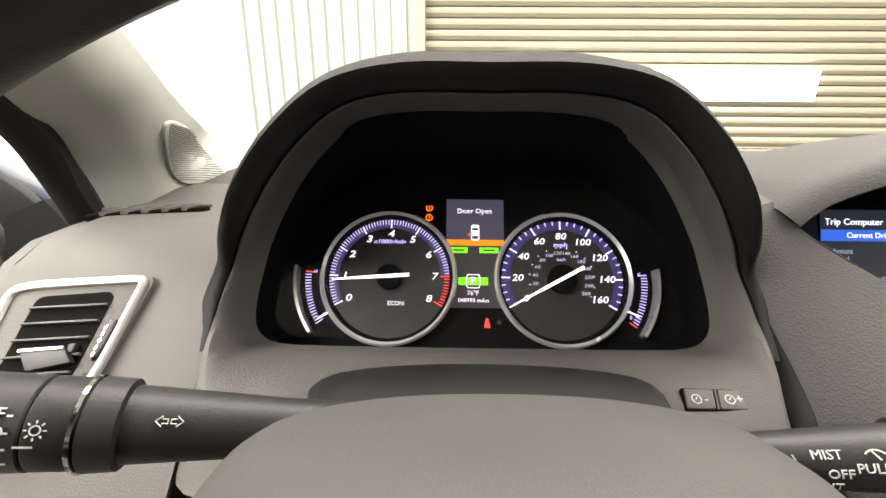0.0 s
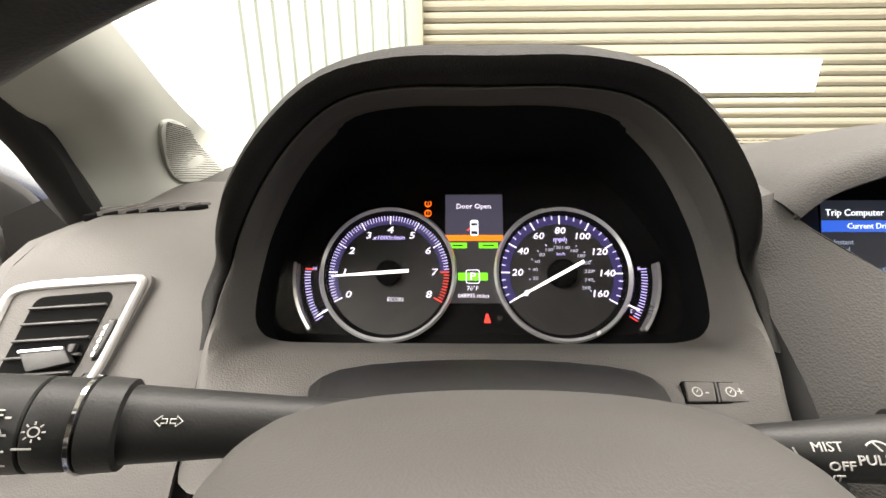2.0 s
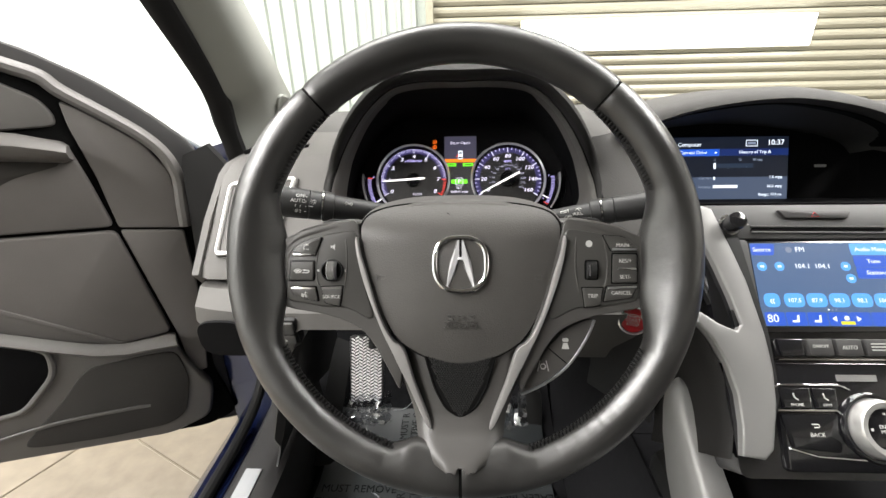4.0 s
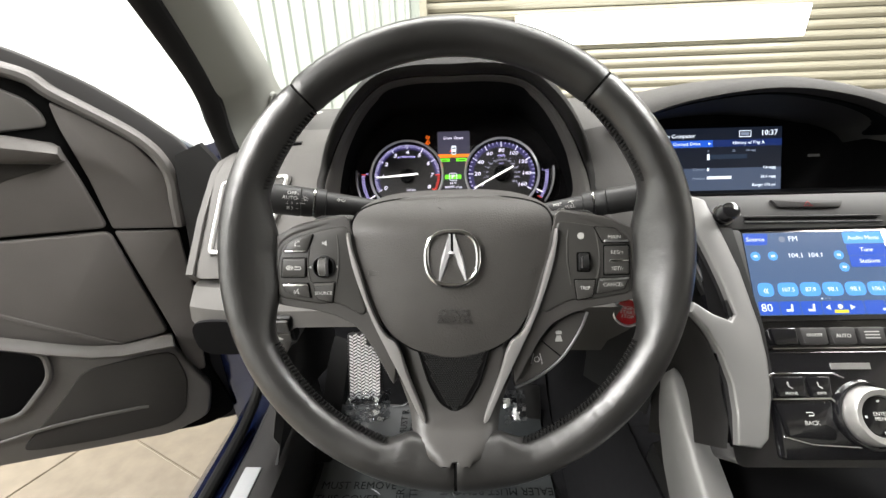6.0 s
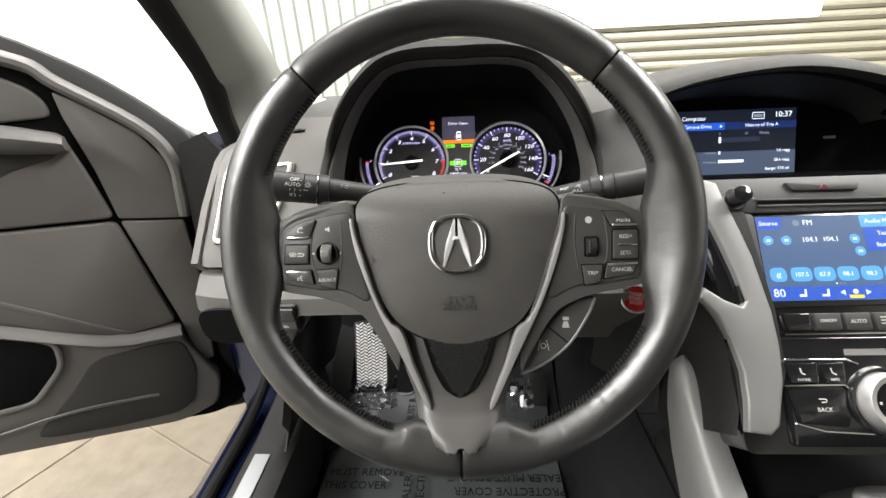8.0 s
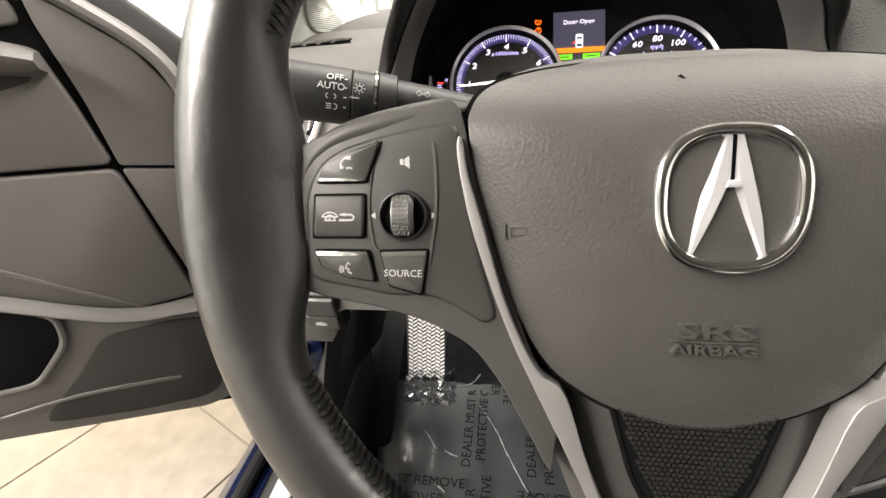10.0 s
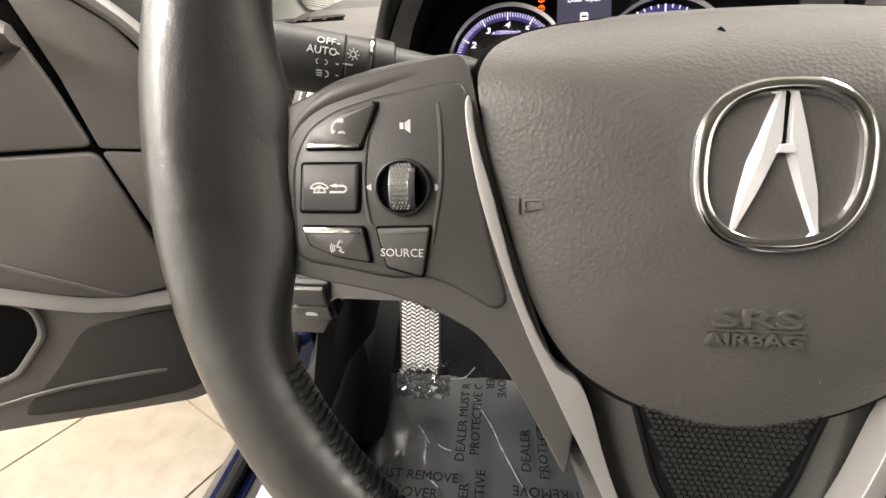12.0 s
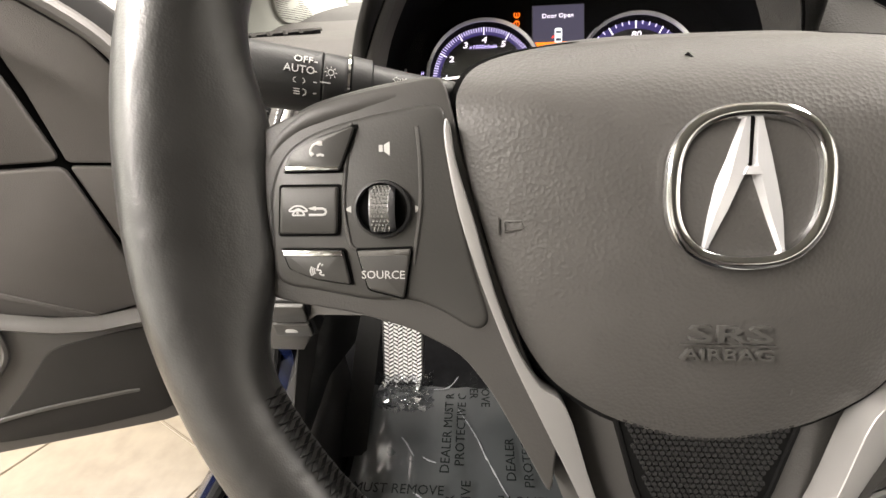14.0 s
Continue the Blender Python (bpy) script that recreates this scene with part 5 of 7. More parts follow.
    for s in (-1, 1):
        bm = bmesh.new()
        low = [bm.verts.new((eu + s * u, ev + v, -0.0006)) for u, v in ((0.0007, 0.0208), (0.0022, 0.0208), (0.0058, 0.0095), (0.0086, 0.0018), (0.0102, -0.0070), (0.0116, -0.0186), (0.0098, -0.0188), (0.0048, -0.0065), (0.0013, 0.0030), (0.0007, 0.0066))]
        top = [bm.verts.new((eu + s * u, ev + v, h)) for u, v, h in ((0.0010, 0.0205, 0.0012), (0.0019, 0.0204, 0.0013), (0.0046, 0.0098, 0.0020), (0.0064, 0.0018, 0.0024), (0.0090, -0.0070, 0.0018), (0.0111, -0.0180, 0.0006), (0.0104, -0.0181, 0.0005), (0.0056, -0.0062, 0.0015), (0.0024, 0.0032, 0.0022), (0.0012, 0.0070, 0.0020))]
        for i in range(10):
            j = (i + 1) % 10
            bm.faces.new((low[i], low[j], top[j], top[i]))
        for a, b2, c, d2 in ((0, 1, 2, 9), (2, 3, 8, 9), (3, 4, 7, 8)):
            bm.faces.new((top[a], top[b2], top[c], top[d2]))
        bm.faces.new((top[4], top[5], top[6]))
        bm.faces.new((top[4], top[6], top[7]))
        part("badge_blade", finish(bm, m, 20), RING, badge)
    part("badge_bridge", slab(rounded([(eu - 0.0026, ev + 0.0036), (eu + 0.0026, ev + 0.0036), (eu + 0.0016, ev + 0.0060), (eu - 0.0016, ev + 0.0060)], 0.0005), -0.0004, 0.0026, m, 0.0005), RING, badge)
    part("badge_slot", slab(rect(eu - 0.0008, eu + 0.0008, ev + 0.0058, ev + 0.0203), -0.0004, 0.0002, m), GAP, badge)
    for text, v, size, wide in (("SRS", -0.0502, 0.0074, 2.2), ("AIRBAG", -0.0568, 0.0052, 1.5)):
        lettering(text, 0.0005, v, size, m, bag_n(0.0, v) + 0.0005, EMBOSS, cover, "embossed_word", 0.0010, squeeze=wide, heavy=0.01)
    part("embossed_bar", slab(rect(-0.0135, 0.0145, -0.0542, -0.0536), -0.012, bag_n(0.0, -0.054) + 0.0006, m), AIRBAG, cover)
    for s in (-1, 1):
        u, v = s * 0.0660, -0.0172
        n = bag_n(u, v)
        loop = [(u + s * a, v + b, n + c2) for a, b, c2 in ((0.0012, 0.0015, 0.0), (-0.0042, 0.0015, 0.0009), (-0.0050, -0.0010, 0.0009), (0.0012, -0.0020, 0.0))]
        part("horn_mark", tube(loop, 0.0004, m, 5, ring=True), AIRBAG, cover)
        part("horn_mark", tube([(u + s * 0.0030, v + 0.0026, n - 0.0004), (u + s * 0.0030, v - 0.0030, n - 0.0004)], 0.0004, m, 5), AIRBAG, cover)
    part("scuff", slab(rect(0.0225, 0.0228, -0.071, -0.0685), -0.014, bag_n(0.0226, -0.0698) + 0.0002, m), DASH, cover, "small pale scuff")
    part("scuff", slab([(-0.0105, 0.0362), (-0.0085, 0.0346), (-0.0081, 0.0349), (-0.0100, 0.0366)], -0.025, bag_n(-0.009, 0.0355) + 0.0003, m), GAP, cover, "small dark scuff")
    # left switches
    nf = -0.0085

    def key(pts, name="switch_key", mat=BUTTON, n=nf, lab=""):
        part("key_gap", slab([((p[0] - sum(q[0] for q in pts) / len(pts)) * 1.09 + sum(q[0] for q in pts) / len(pts), (p[1] - sum(q[1] for q in pts) / len(pts)) * 1.11 + sum(q[1] for q in pts) / len(pts)) for p in rounded(pts, 0.0012)], -0.012, -0.0099, m), GAP, w)
        return part(name, slab(rounded(pts, 0.0012), -0.012, n, m, 0.0008), mat, w, lab)
    k1 = key([(-0.1398, 0.0012), (-0.1372, 0.0070), (-0.1287, 0.0117), (-0.1156, 0.0154), (-0.1212, 0.0012)])
    k2 = key([(-0.1414, -0.0040), (-0.1218, -0.0040), (-0.1228, -0.0196), (-0.1426, -0.0197)])
    k3 = key([(-0.1418, -0.0252), (-0.1210, -0.0252), (-0.1186, -0.0368), (-0.1304, -0.0352), (-0.1395, -0.0317)])
    k4 = key([(-0.1160, -0.0254), (-0.0978, -0.0248), (-0.1004, -0.0413), (-0.1124, -0.0384)])
    part("key_edge", slab([(-0.1394, 0.0012), (-0.1214, 0.0012), (-0.1208, 0.0027), (-0.1388, 0.0027)], -0.010, -0.0078, m, 0.0003), CHROME, k1, "chrome edge")
    part("key_edge", slab([(-0.1416, -0.0252), (-0.1212, -0.0252), (-0.1207, -0.0272), (-0.1412, -0.0272)], -0.010, -0.0078, m, 0.0003), CHROME, k3, "chrome edge")
    part("key_edge", slab([(-0.1157, -0.0255), (-0.0981, -0.0249), (-0.0984, -0.0266), (-0.1152, -0.0272)], -0.010, -0.0081, m, 0.0003), DASH, k4)
    lettering("SOURCE", -0.1072, -0.0335, 0.0039, m, nf, WHITE_INK, k4, "key_word")
    def mark(name, pts, thick, parent, ring=False):
        part(name, tube([(p[0], p[1], nf + 0.0001) for p in pts], thick, m, 6, 0.3, ring=ring), WHITE_INK, parent)
    handset = spline([(-0.1263, 0.0100), (-0.1289, 0.0097), (-0.1304, 0.0076), (-0.1296, 0.0061)], 5, False)
    mark("phone_mark", handset, [0.00075 if i < 4 or i > len(handset) - 5 else 0.0004 for i in range(len(handset))], k1)
    mark("phone_mark", [(-0.1283, 0.0061), (-0.1270, 0.0064), (-0.1259, 0.0060)], 0.0004, k1)
    mark("hang_up_mark", spline([(-0.1386, -0.0119), (-0.1371, -0.0106), (-0.1354, -0.0103), (-0.1338, -0.0106), (-0.1323, -0.0119), (-0.1338, -0.0120), (-0.1354, -0.0113), (-0.1371, -0.0120)], 3), 0.00028, k2, True)
    mark("hang_up_mark", rounded([(-0.1376, -0.0134), (-0.1332, -0.0134), (-0.1342, -0.0119), (-0.1366, -0.0119)], 0.0004), 0.00028, k2, True)
    mark("hang_up_mark", [(-0.1357 + 0.0004 * math.cos(q), -0.0127 + 0.0004 * math.sin(q)) for q in (0.0, 1.6, 3.1, 4.7)], 0.0002, k2, True)
    mark("back_mark", [(-0.1312, -0.0112), (-0.1270, -0.0112), (-0.1262, -0.0116), (-0.1259, -0.0122), (-0.1262, -0.0129), (-0.1270, -0.0133), (-0.1318, -0.0133)], 0.0004, k2)
    part("back_mark", slab([(-0.1320, -0.0111), (-0.1294, -0.0104), (-0.1294, -0.0119)], nf - 0.0002, nf + 0.0002, m), WHITE_INK, k2)
    mark("voice_mark", [(-0.1285, -0.0295), (-0.1293, -0.0302), (-0.1296, -0.0312), (-0.1300, -0.0318), (-0.1286, -0.0320), (-0.1284, -0.0326), (-0.1291, -0.0330), (-0.1284, -0.0335), (-0.1274, -0.0337)], 0.00028, k3)
    mark("voice_mark", [(-0.1281, -0.0300), (-0.1279, -0.0302)], 0.0004, k3)
    for q in range(3):
        mark("voice_wave", [(-0.1305 - q * 0.0006, -0.0312 + q * 0.0003), (-0.1309 - q * 0.0007, -0.0322), (-0.1305 - q * 0.0006, -0.0332 - q * 0.0003)], 0.0002, k3)
    part("volume_mark", slab(rect(-0.1080, -0.1067, 0.0072, 0.0093), -0.0107, -0.0103, m), WHITE_INK, w)
    part("volume_mark", slab([(-0.1063, 0.0072), (-0.1044, 0.0058), (-0.1044, 0.0104), (-0.1063, 0.0093)], -0.0107, -0.0103, m), WHITE_INK, w)
    # thumb wheel with a knurled barrel
    tu, tv = -0.1071, -0.0116
    part("thumb_wheel_ring", annulus(tu, tv, [(0.0082, -0.011), (0.0097, -0.011), (0.0094, -0.0085), (0.0086, -0.0082)], m, 40), BLACK_TRIM, w, "black thumb wheel surround")
    part("thumb_wheel_well", disc(tu, tv, 0.0085, -0.012, -0.0104, m), GAP, w)
    barrel = []
    for k in range(17):
        a = math.pi * k / 16
        barrel.append([(tu + du, tv + 0.0078 * math.cos(a), -0.012 + hh * math.sin(a)) for du, hh in ((-0.0044, 0.004), (-0.0034, 0.0075), (0.0030, 0.0075), (0.0044, 0.004))])
    tw = part("thumb_wheel", loft(barrel, m=m), DULL_CHROME, w, "knurled thumb wheel with satin edges")
    studs = []
    for k in range(13):
        a = math.pi * (k + 1.5) / 16
        for j in range(5):
            u = tu - 0.0026 + j * 0.00118 + (k % 2) * 0.0006
            v, n = tv + 0.0078 * math.cos(a), -0.012 + 0.0076 * math.sin(a)
            studs.append(slab([(u - 0.0005, v), (u, v - 0.0005), (u + 0.0005, v), (u, v + 0.0005)], n - 0.0004, n + 0.0005, m))
    knurl = merged(loft([[(tu + du, tv + 0.0079 * math.cos(math.pi * k / 16), -0.012 + 0.0076 * math.sin(math.pi * k / 16)) for du in (-0.0030, 0.0026)] for k in range(17)], m=m), *studs)
    part("knurl", knurl, KNURL, tw, "dark knurled metal band")
    for s in (-1, 1):
        part("arrow_mark", slab([(tu + s * 0.0132, tv), (tu + s * 0.0108, tv + 0.0012), (tu + s * 0.0108, tv - 0.0012)], -0.0107, -0.0103, m), WHITE_INK, w)
    # right switches
    r1 = key([(0.1165, 0.0168), (0.1325, 0.0155), (0.1428, 0.0045), (0.1230, 0.0045)])
    part("key_edge", slab([(0.1232, 0.0045), (0.1428, 0.0045), (0.1420, 0.0062), (0.1236, 0.0062)], -0.010, -0.0078, m, 0.0003), DULL_CHROME, r1, "satin edge")
    r2 = key([(0.1242, 0.0012), (0.1432, 0.0012), (0.1432, -0.0215), (0.1238, -0.0215)], lab="rocker key")
    part("key_edge", slab(rect(0.1275, 0.1425, -0.0112, -0.0095), -0.010, -0.0074, m, 0.0003), CHROME, r2, "chrome edge")
    r3 = key([(0.1195, -0.0250), (0.1430, -0.0242), (0.1392, -0.0335), (0.1172, -0.0370)])
    part("key_edge", slab([(0.1198, -0.0250), (0.1430, -0.0242), (0.1425, -0.0258), (0.1200, -0.0266)], -0.010, -0.0078, m, 0.0003), DULL_CHROME, r3, "satin edge")
    r4 = key([(0.0998, -0.0260), (0.1162, -0.0260), (0.1138, -0.0398), (0.1018, -0.0420)])
    for text, u, v, k in (("MAIN", 0.1318, 0.0085, r1), ("RES/+", 0.1338, -0.0040, r2), ("SET/-", 0.1338, -0.0170, r2), ("CANCEL", 0.1305, -0.0300, r3), ("TRIP", 0.1078, -0.0325, r4)):
        lettering(text, u, v, 0.0043, m, nf, WHITE_INK, k, "key_word")
    part("info_mark", disc(0.1055, 0.0100, 0.0027, -0.011, -0.0103, m), WHITE_INK, w)
    part("roller_well", slab(rounded(rect(0.1018, 0.1128, -0.0195, -0.0032), 0.002), -0.012, -0.0098, m), GAP, w)
    roll = [[(u, -0.0114 + 0.0076 * math.cos(math.pi * k / 14), -0.012 + h * math.sin(math.pi * k / 14)) for u, h in ((0.1030, 0.003), (0.1038, 0.0065), (0.1108, 0.0065), (0.1116, 0.003))] for k in range(15)]
    part("roller", loft(roll, m=m), BLACK_TRIM, w, "black ribbed roller")
    part("roller_mark", slab(rounded(rect(0.1045, 0.1052, -0.016, -0.007), 0.0003), -0.008, -0.0052, m), DULL_CHROME, w)
    # lane assist switches behind the right spoke
    fan = spline([(0.1125, -0.0540), (0.1055, -0.0700), (0.0900, -0.0925), (0.0700, -0.1080), (0.0515, -0.1170), (0.0560, -0.1040), (0.0680, -0.0850), (0.0850, -0.0650), (0.1000, -0.0560)], 4)
    pod = part("assist_pod", slab([(p[0], p[1]) for p in fan], -0.032, -0.021, m, 0.002, 3), SPOKE, w, "dark grey driver assist switch pod")
    edge = [(p[0], p[1], -0.0205) for p in spline([(0.1128, -0.0540), (0.1060, -0.0700), (0.0905, -0.0928), (0.0705, -0.1085), (0.0515, -0.1173)], 6, False)]
    part("pod_edge", tube(edge, 0.0012, m, 6), DULL_CHROME, pod, "thin satin edge")
    part("pod_split", tube([(0.0745, -0.078, -0.0205), (0.0905, -0.0915, -0.0205)], 0.0005, m, 4), GAP, pod)
    part("lane_mark", annulus(0.0700, -0.0935, [(0.0018, -0.021), (0.0025, -0.021), (0.0025, -0.0203), (0.0018, -0.0203)], m, 20), WHITE_INK, pod)
    for s in (-1, 1):
        part("lane_line", tube([(0.0700 + s * 0.0046, -0.0975, -0.0206), (0.0700 + s * 0.0026, -0.0885, -0.0206)], 0.0004, m, 4), WHITE_INK, pod)
    part("brake_mark", slab(rounded(rect(0.0862, 0.0912, -0.0725, -0.0695), 0.001), -0.021, -0.0203, m), WHITE_INK, pod)
    part("brake_mark", slab([(0.0870, -0.0735), (0.0904, -0.0735), (0.0918, -0.0785), (0.0856, -0.0785)], -0.021, -0.0203, m), WHITE_INK, pod)
    # shift paddles behind the spokes
    for s in (-1, 1):
        pts = [(s * 0.098, 0.022), (s * 0.126, 0.020), (s * 0.129, 0.028), (s * 0.120, 0.034), (s * 0.104, 0.033)]
        part("shift_paddle", slab(rounded(pts, 0.005), -0.048, -0.042, m, 0.001), BLACK_TRIM, w, "black shift paddle")
    return w


build_wheel()


def build_stalk(name, label, root, tip, s, size=1.0):
    """A column stalk: tapered root, ring, twist sleeve and end cap, from the column outwards."""
    st = thing(name, label, "stalk", root)
    a, b = Vector(root), Vector(tip)
    x = (b - a).normalized()
    up = Vector((0, 0.0, 1))
    up = (up - x * up.dot(x)).normalized()
    n = x.cross(up) if s < 0 else up.cross(x)
    if n.y > 0:
        n = -n
    L = (b - a).length

    def turned(profile, mat, nm, lab=""):
        rows = []
        for d, r in profile:
            c, r = a + x * d, r * size
            rows.append([c + up * (r * math.cos(2 * math.pi * k / 28)) + n * (r * math.sin(2 * math.pi * k / 28)) for k in range(28)])
        return part(nm, loft(rows, True, ends=True, sharp=40), mat, st, lab)
    turned([(0, 0.0095), (L * 0.25, 0.0105), (L * 0.58, 0.0132)], BLACK_TRIM, "lever", "black stalk lever")
    turned([(L * 0.58, 0.0135), (L * 0.585, 0.0152), (L * 0.645, 0.0158), (L * 0.649, 0.0150)], BLACK_TRIM, "collar")
    turned([(L * 0.649, 0.0150), (L * 0.652, 0.0162), (L * 0.660, 0.0162), (L * 0.663, 0.0150)], CHROME, "chrome_ring", "thin chrome ring")
    turned([(L * 0.663, 0.0145), (L * 0.668, 0.0150), (L * 0.732, 0.0152), (L * 0.736, 0.0146)], BLACK_TRIM, "sleeve")
    turned([(L * 0.738, 0.0146), (L * 0.742, 0.0153), (L * 0.955, 0.0158), (L * 0.985, 0.0148), (L, 0.0120)], BLACK_TRIM, "twist_end", "ribbed black twist end")
    turned([(L * 0.970, 0.0152), (L * 0.982, 0.0157), (L * 1.0, 0.0142), (L * 1.010, 0.010)], DULL_CHROME, "end_cap", "satin end cap")
    fm = basis(a, x if s > 0 else -x, up, n)
    return st, fm, L


def stalk_point(fm, d, h, r, s):
    """A small frame on the stalk's skin, d along it and h up, facing the driver."""
    th = math.asin(max(-0.95, min(0.95, h / r)))
    x, up, n = (Vector((fm[0][k], fm[1][k], fm[2][k])) for k in range(3))
    o = Vector((fm[0][3], fm[1][3], fm[2][3])) + x * (d * s)
    nn = n * math.cos(th) + up * math.sin(th)
    vv = up * math.cos(th) - n * math.sin(th)
    return basis(o + nn * (r + 0.0002), x, vv, nn)


def build_stalks():
    st, fm, L = build_stalk("light_stalk", "black light stalk with white symbols and a chrome ring", (-0.047, 0.138, 0.866), (-0.196, 0.098, 0.900), -1)
    for text, d, h in (("OFF", 0.795, 0.0112), ("AUTO", 0.805, 0.0070)):
        lettering(text, 0, 0, 0.0052, stalk_point(fm, L * d, h, 0.0157, -1), 0, WHITE_INK, st, "stalk_word")
    q = stalk_point(fm, L * 0.80, 0.0022, 0.0157, -1)
    part("lamp_mark", annulus(0.0008, 0, [(0.0009, 0), (0.0013, 0), (0.0013, 0.0002), (0.0009, 0.0002)], q, 14, -90, 90), WHITE_INK, st)
    part("lamp_mark", annulus(-0.0022, 0, [(0.0009, 0), (0.0013, 0), (0.0013, 0.0002), (0.0009, 0.0002)], q, 14, 90, 270), WHITE_INK, st)
    q = stalk_point(fm, L * 0.80, -0.0030, 0.0157, -1)
    part("beam_mark", annulus(0.001, 0, [(0.0013, 0), (0.0018, 0), (0.0018, 0.0002), (0.0013, 0.0002)], q, 14, -90, 90), WHITE_INK, st)
    for k in range(3):
        part("beam_line", slab(rect(-0.0032, -0.0004, -0.0014 + k * 0.0012, -0.0009 + k * 0.0012), 0, 0.0002, q), WHITE_INK, st)
    for k, h in enumerate((0.0108, 0.0068, 0.0022, -0.0030)):
        part("dot_mark", slab(rect(-0.0009, 0.0006, -0.0003, 0.0003), 0, 0.0002, stalk_point(fm, L * 0.757, h, 0.0155, -1)), WHITE_INK, st)
    q = stalk_point(fm, L * 0.712, 0.0075, 0.0153, -1)
    part("sun_mark", annulus(0, 0, [(0.0012, 0), (0.0016, 0), (0.0016, 0.0002), (0.0012, 0.0002)], q, 18), WHITE_INK, st)
    for k in range(8):
        part("sun_ray", tick(0, 0, 0.0021, 0.0030, 45 * k, 0.0004, 0, q), WHITE_INK, st)
    part("pointer_mark", slab(rect(-0.002, 0.003, -0.0003, 0.0003), 0, 0.0002, stalk_point(fm, L * 0.730, 0.0028, 0.0153, -1)), WHITE_INK, st)
    q = stalk_point(fm, L * 0.490, 0.0086, 0.0128, -1)
    for s in (-1, 1):
        loop = [(s * 0.0005, 0.0007, 0.0001), (s * 0.0022, 0.0007, 0.0001), (s * 0.0022, 0.0017, 0.0001), (s * 0.0042, 0, 0.0001), (s * 0.0022, -0.0017, 0.0001), (s * 0.0022, -0.0007, 0.0001), (s * 0.0005, -0.0007, 0.0001)]
        part("arrow_mark", tube(loop, 0.00025, q, 4, ring=True), WHITE_INK, st)
    st2, fm2, L2 = build_stalk("wiper_stalk", "black wiper stalk with white lettering and a satin end", (0.055, 0.131, 0.859), (0.193, 0.102, 0.891), 1, 0.86)
    for text, d, h in (("MIST", 0.41, 0.008), ("OFF", 0.43, 0.0028), ("INT", 0.41, -0.002), ("PULL", 0.495, 0.0045)):
        lettering(text, 0, 0, 0.0044, stalk_point(fm2, L2 * d, h, 0.0110, 1), 0, WHITE_INK, st2, "stalk_word")
    q = stalk_point(fm2, L2 * 0.505, 0.0080, 0.0111, 1)
    part("wiper_mark", annulus(0, -0.002, [(0.0034, 0), (0.0039, 0), (0.0039, 0.0002), (0.0034, 0.0002)], q, 16, 40, 140), WHITE_INK, st2)
    part("wiper_arm", tube([(0.001, -0.0015, 0.0001), (-0.0008, 0.0015, 0.0001)], 0.0003, q, 4), WHITE_INK, st2)
    part("up_arrow", tick(0, 0, -0.004, 0.004, 110, 0.0006, 0, stalk_point(fm2, L2 * 0.35, 0.005, 0.0105, 1)), WHITE_INK, st2)


build_stalks()
# ---- centre of the dash ----


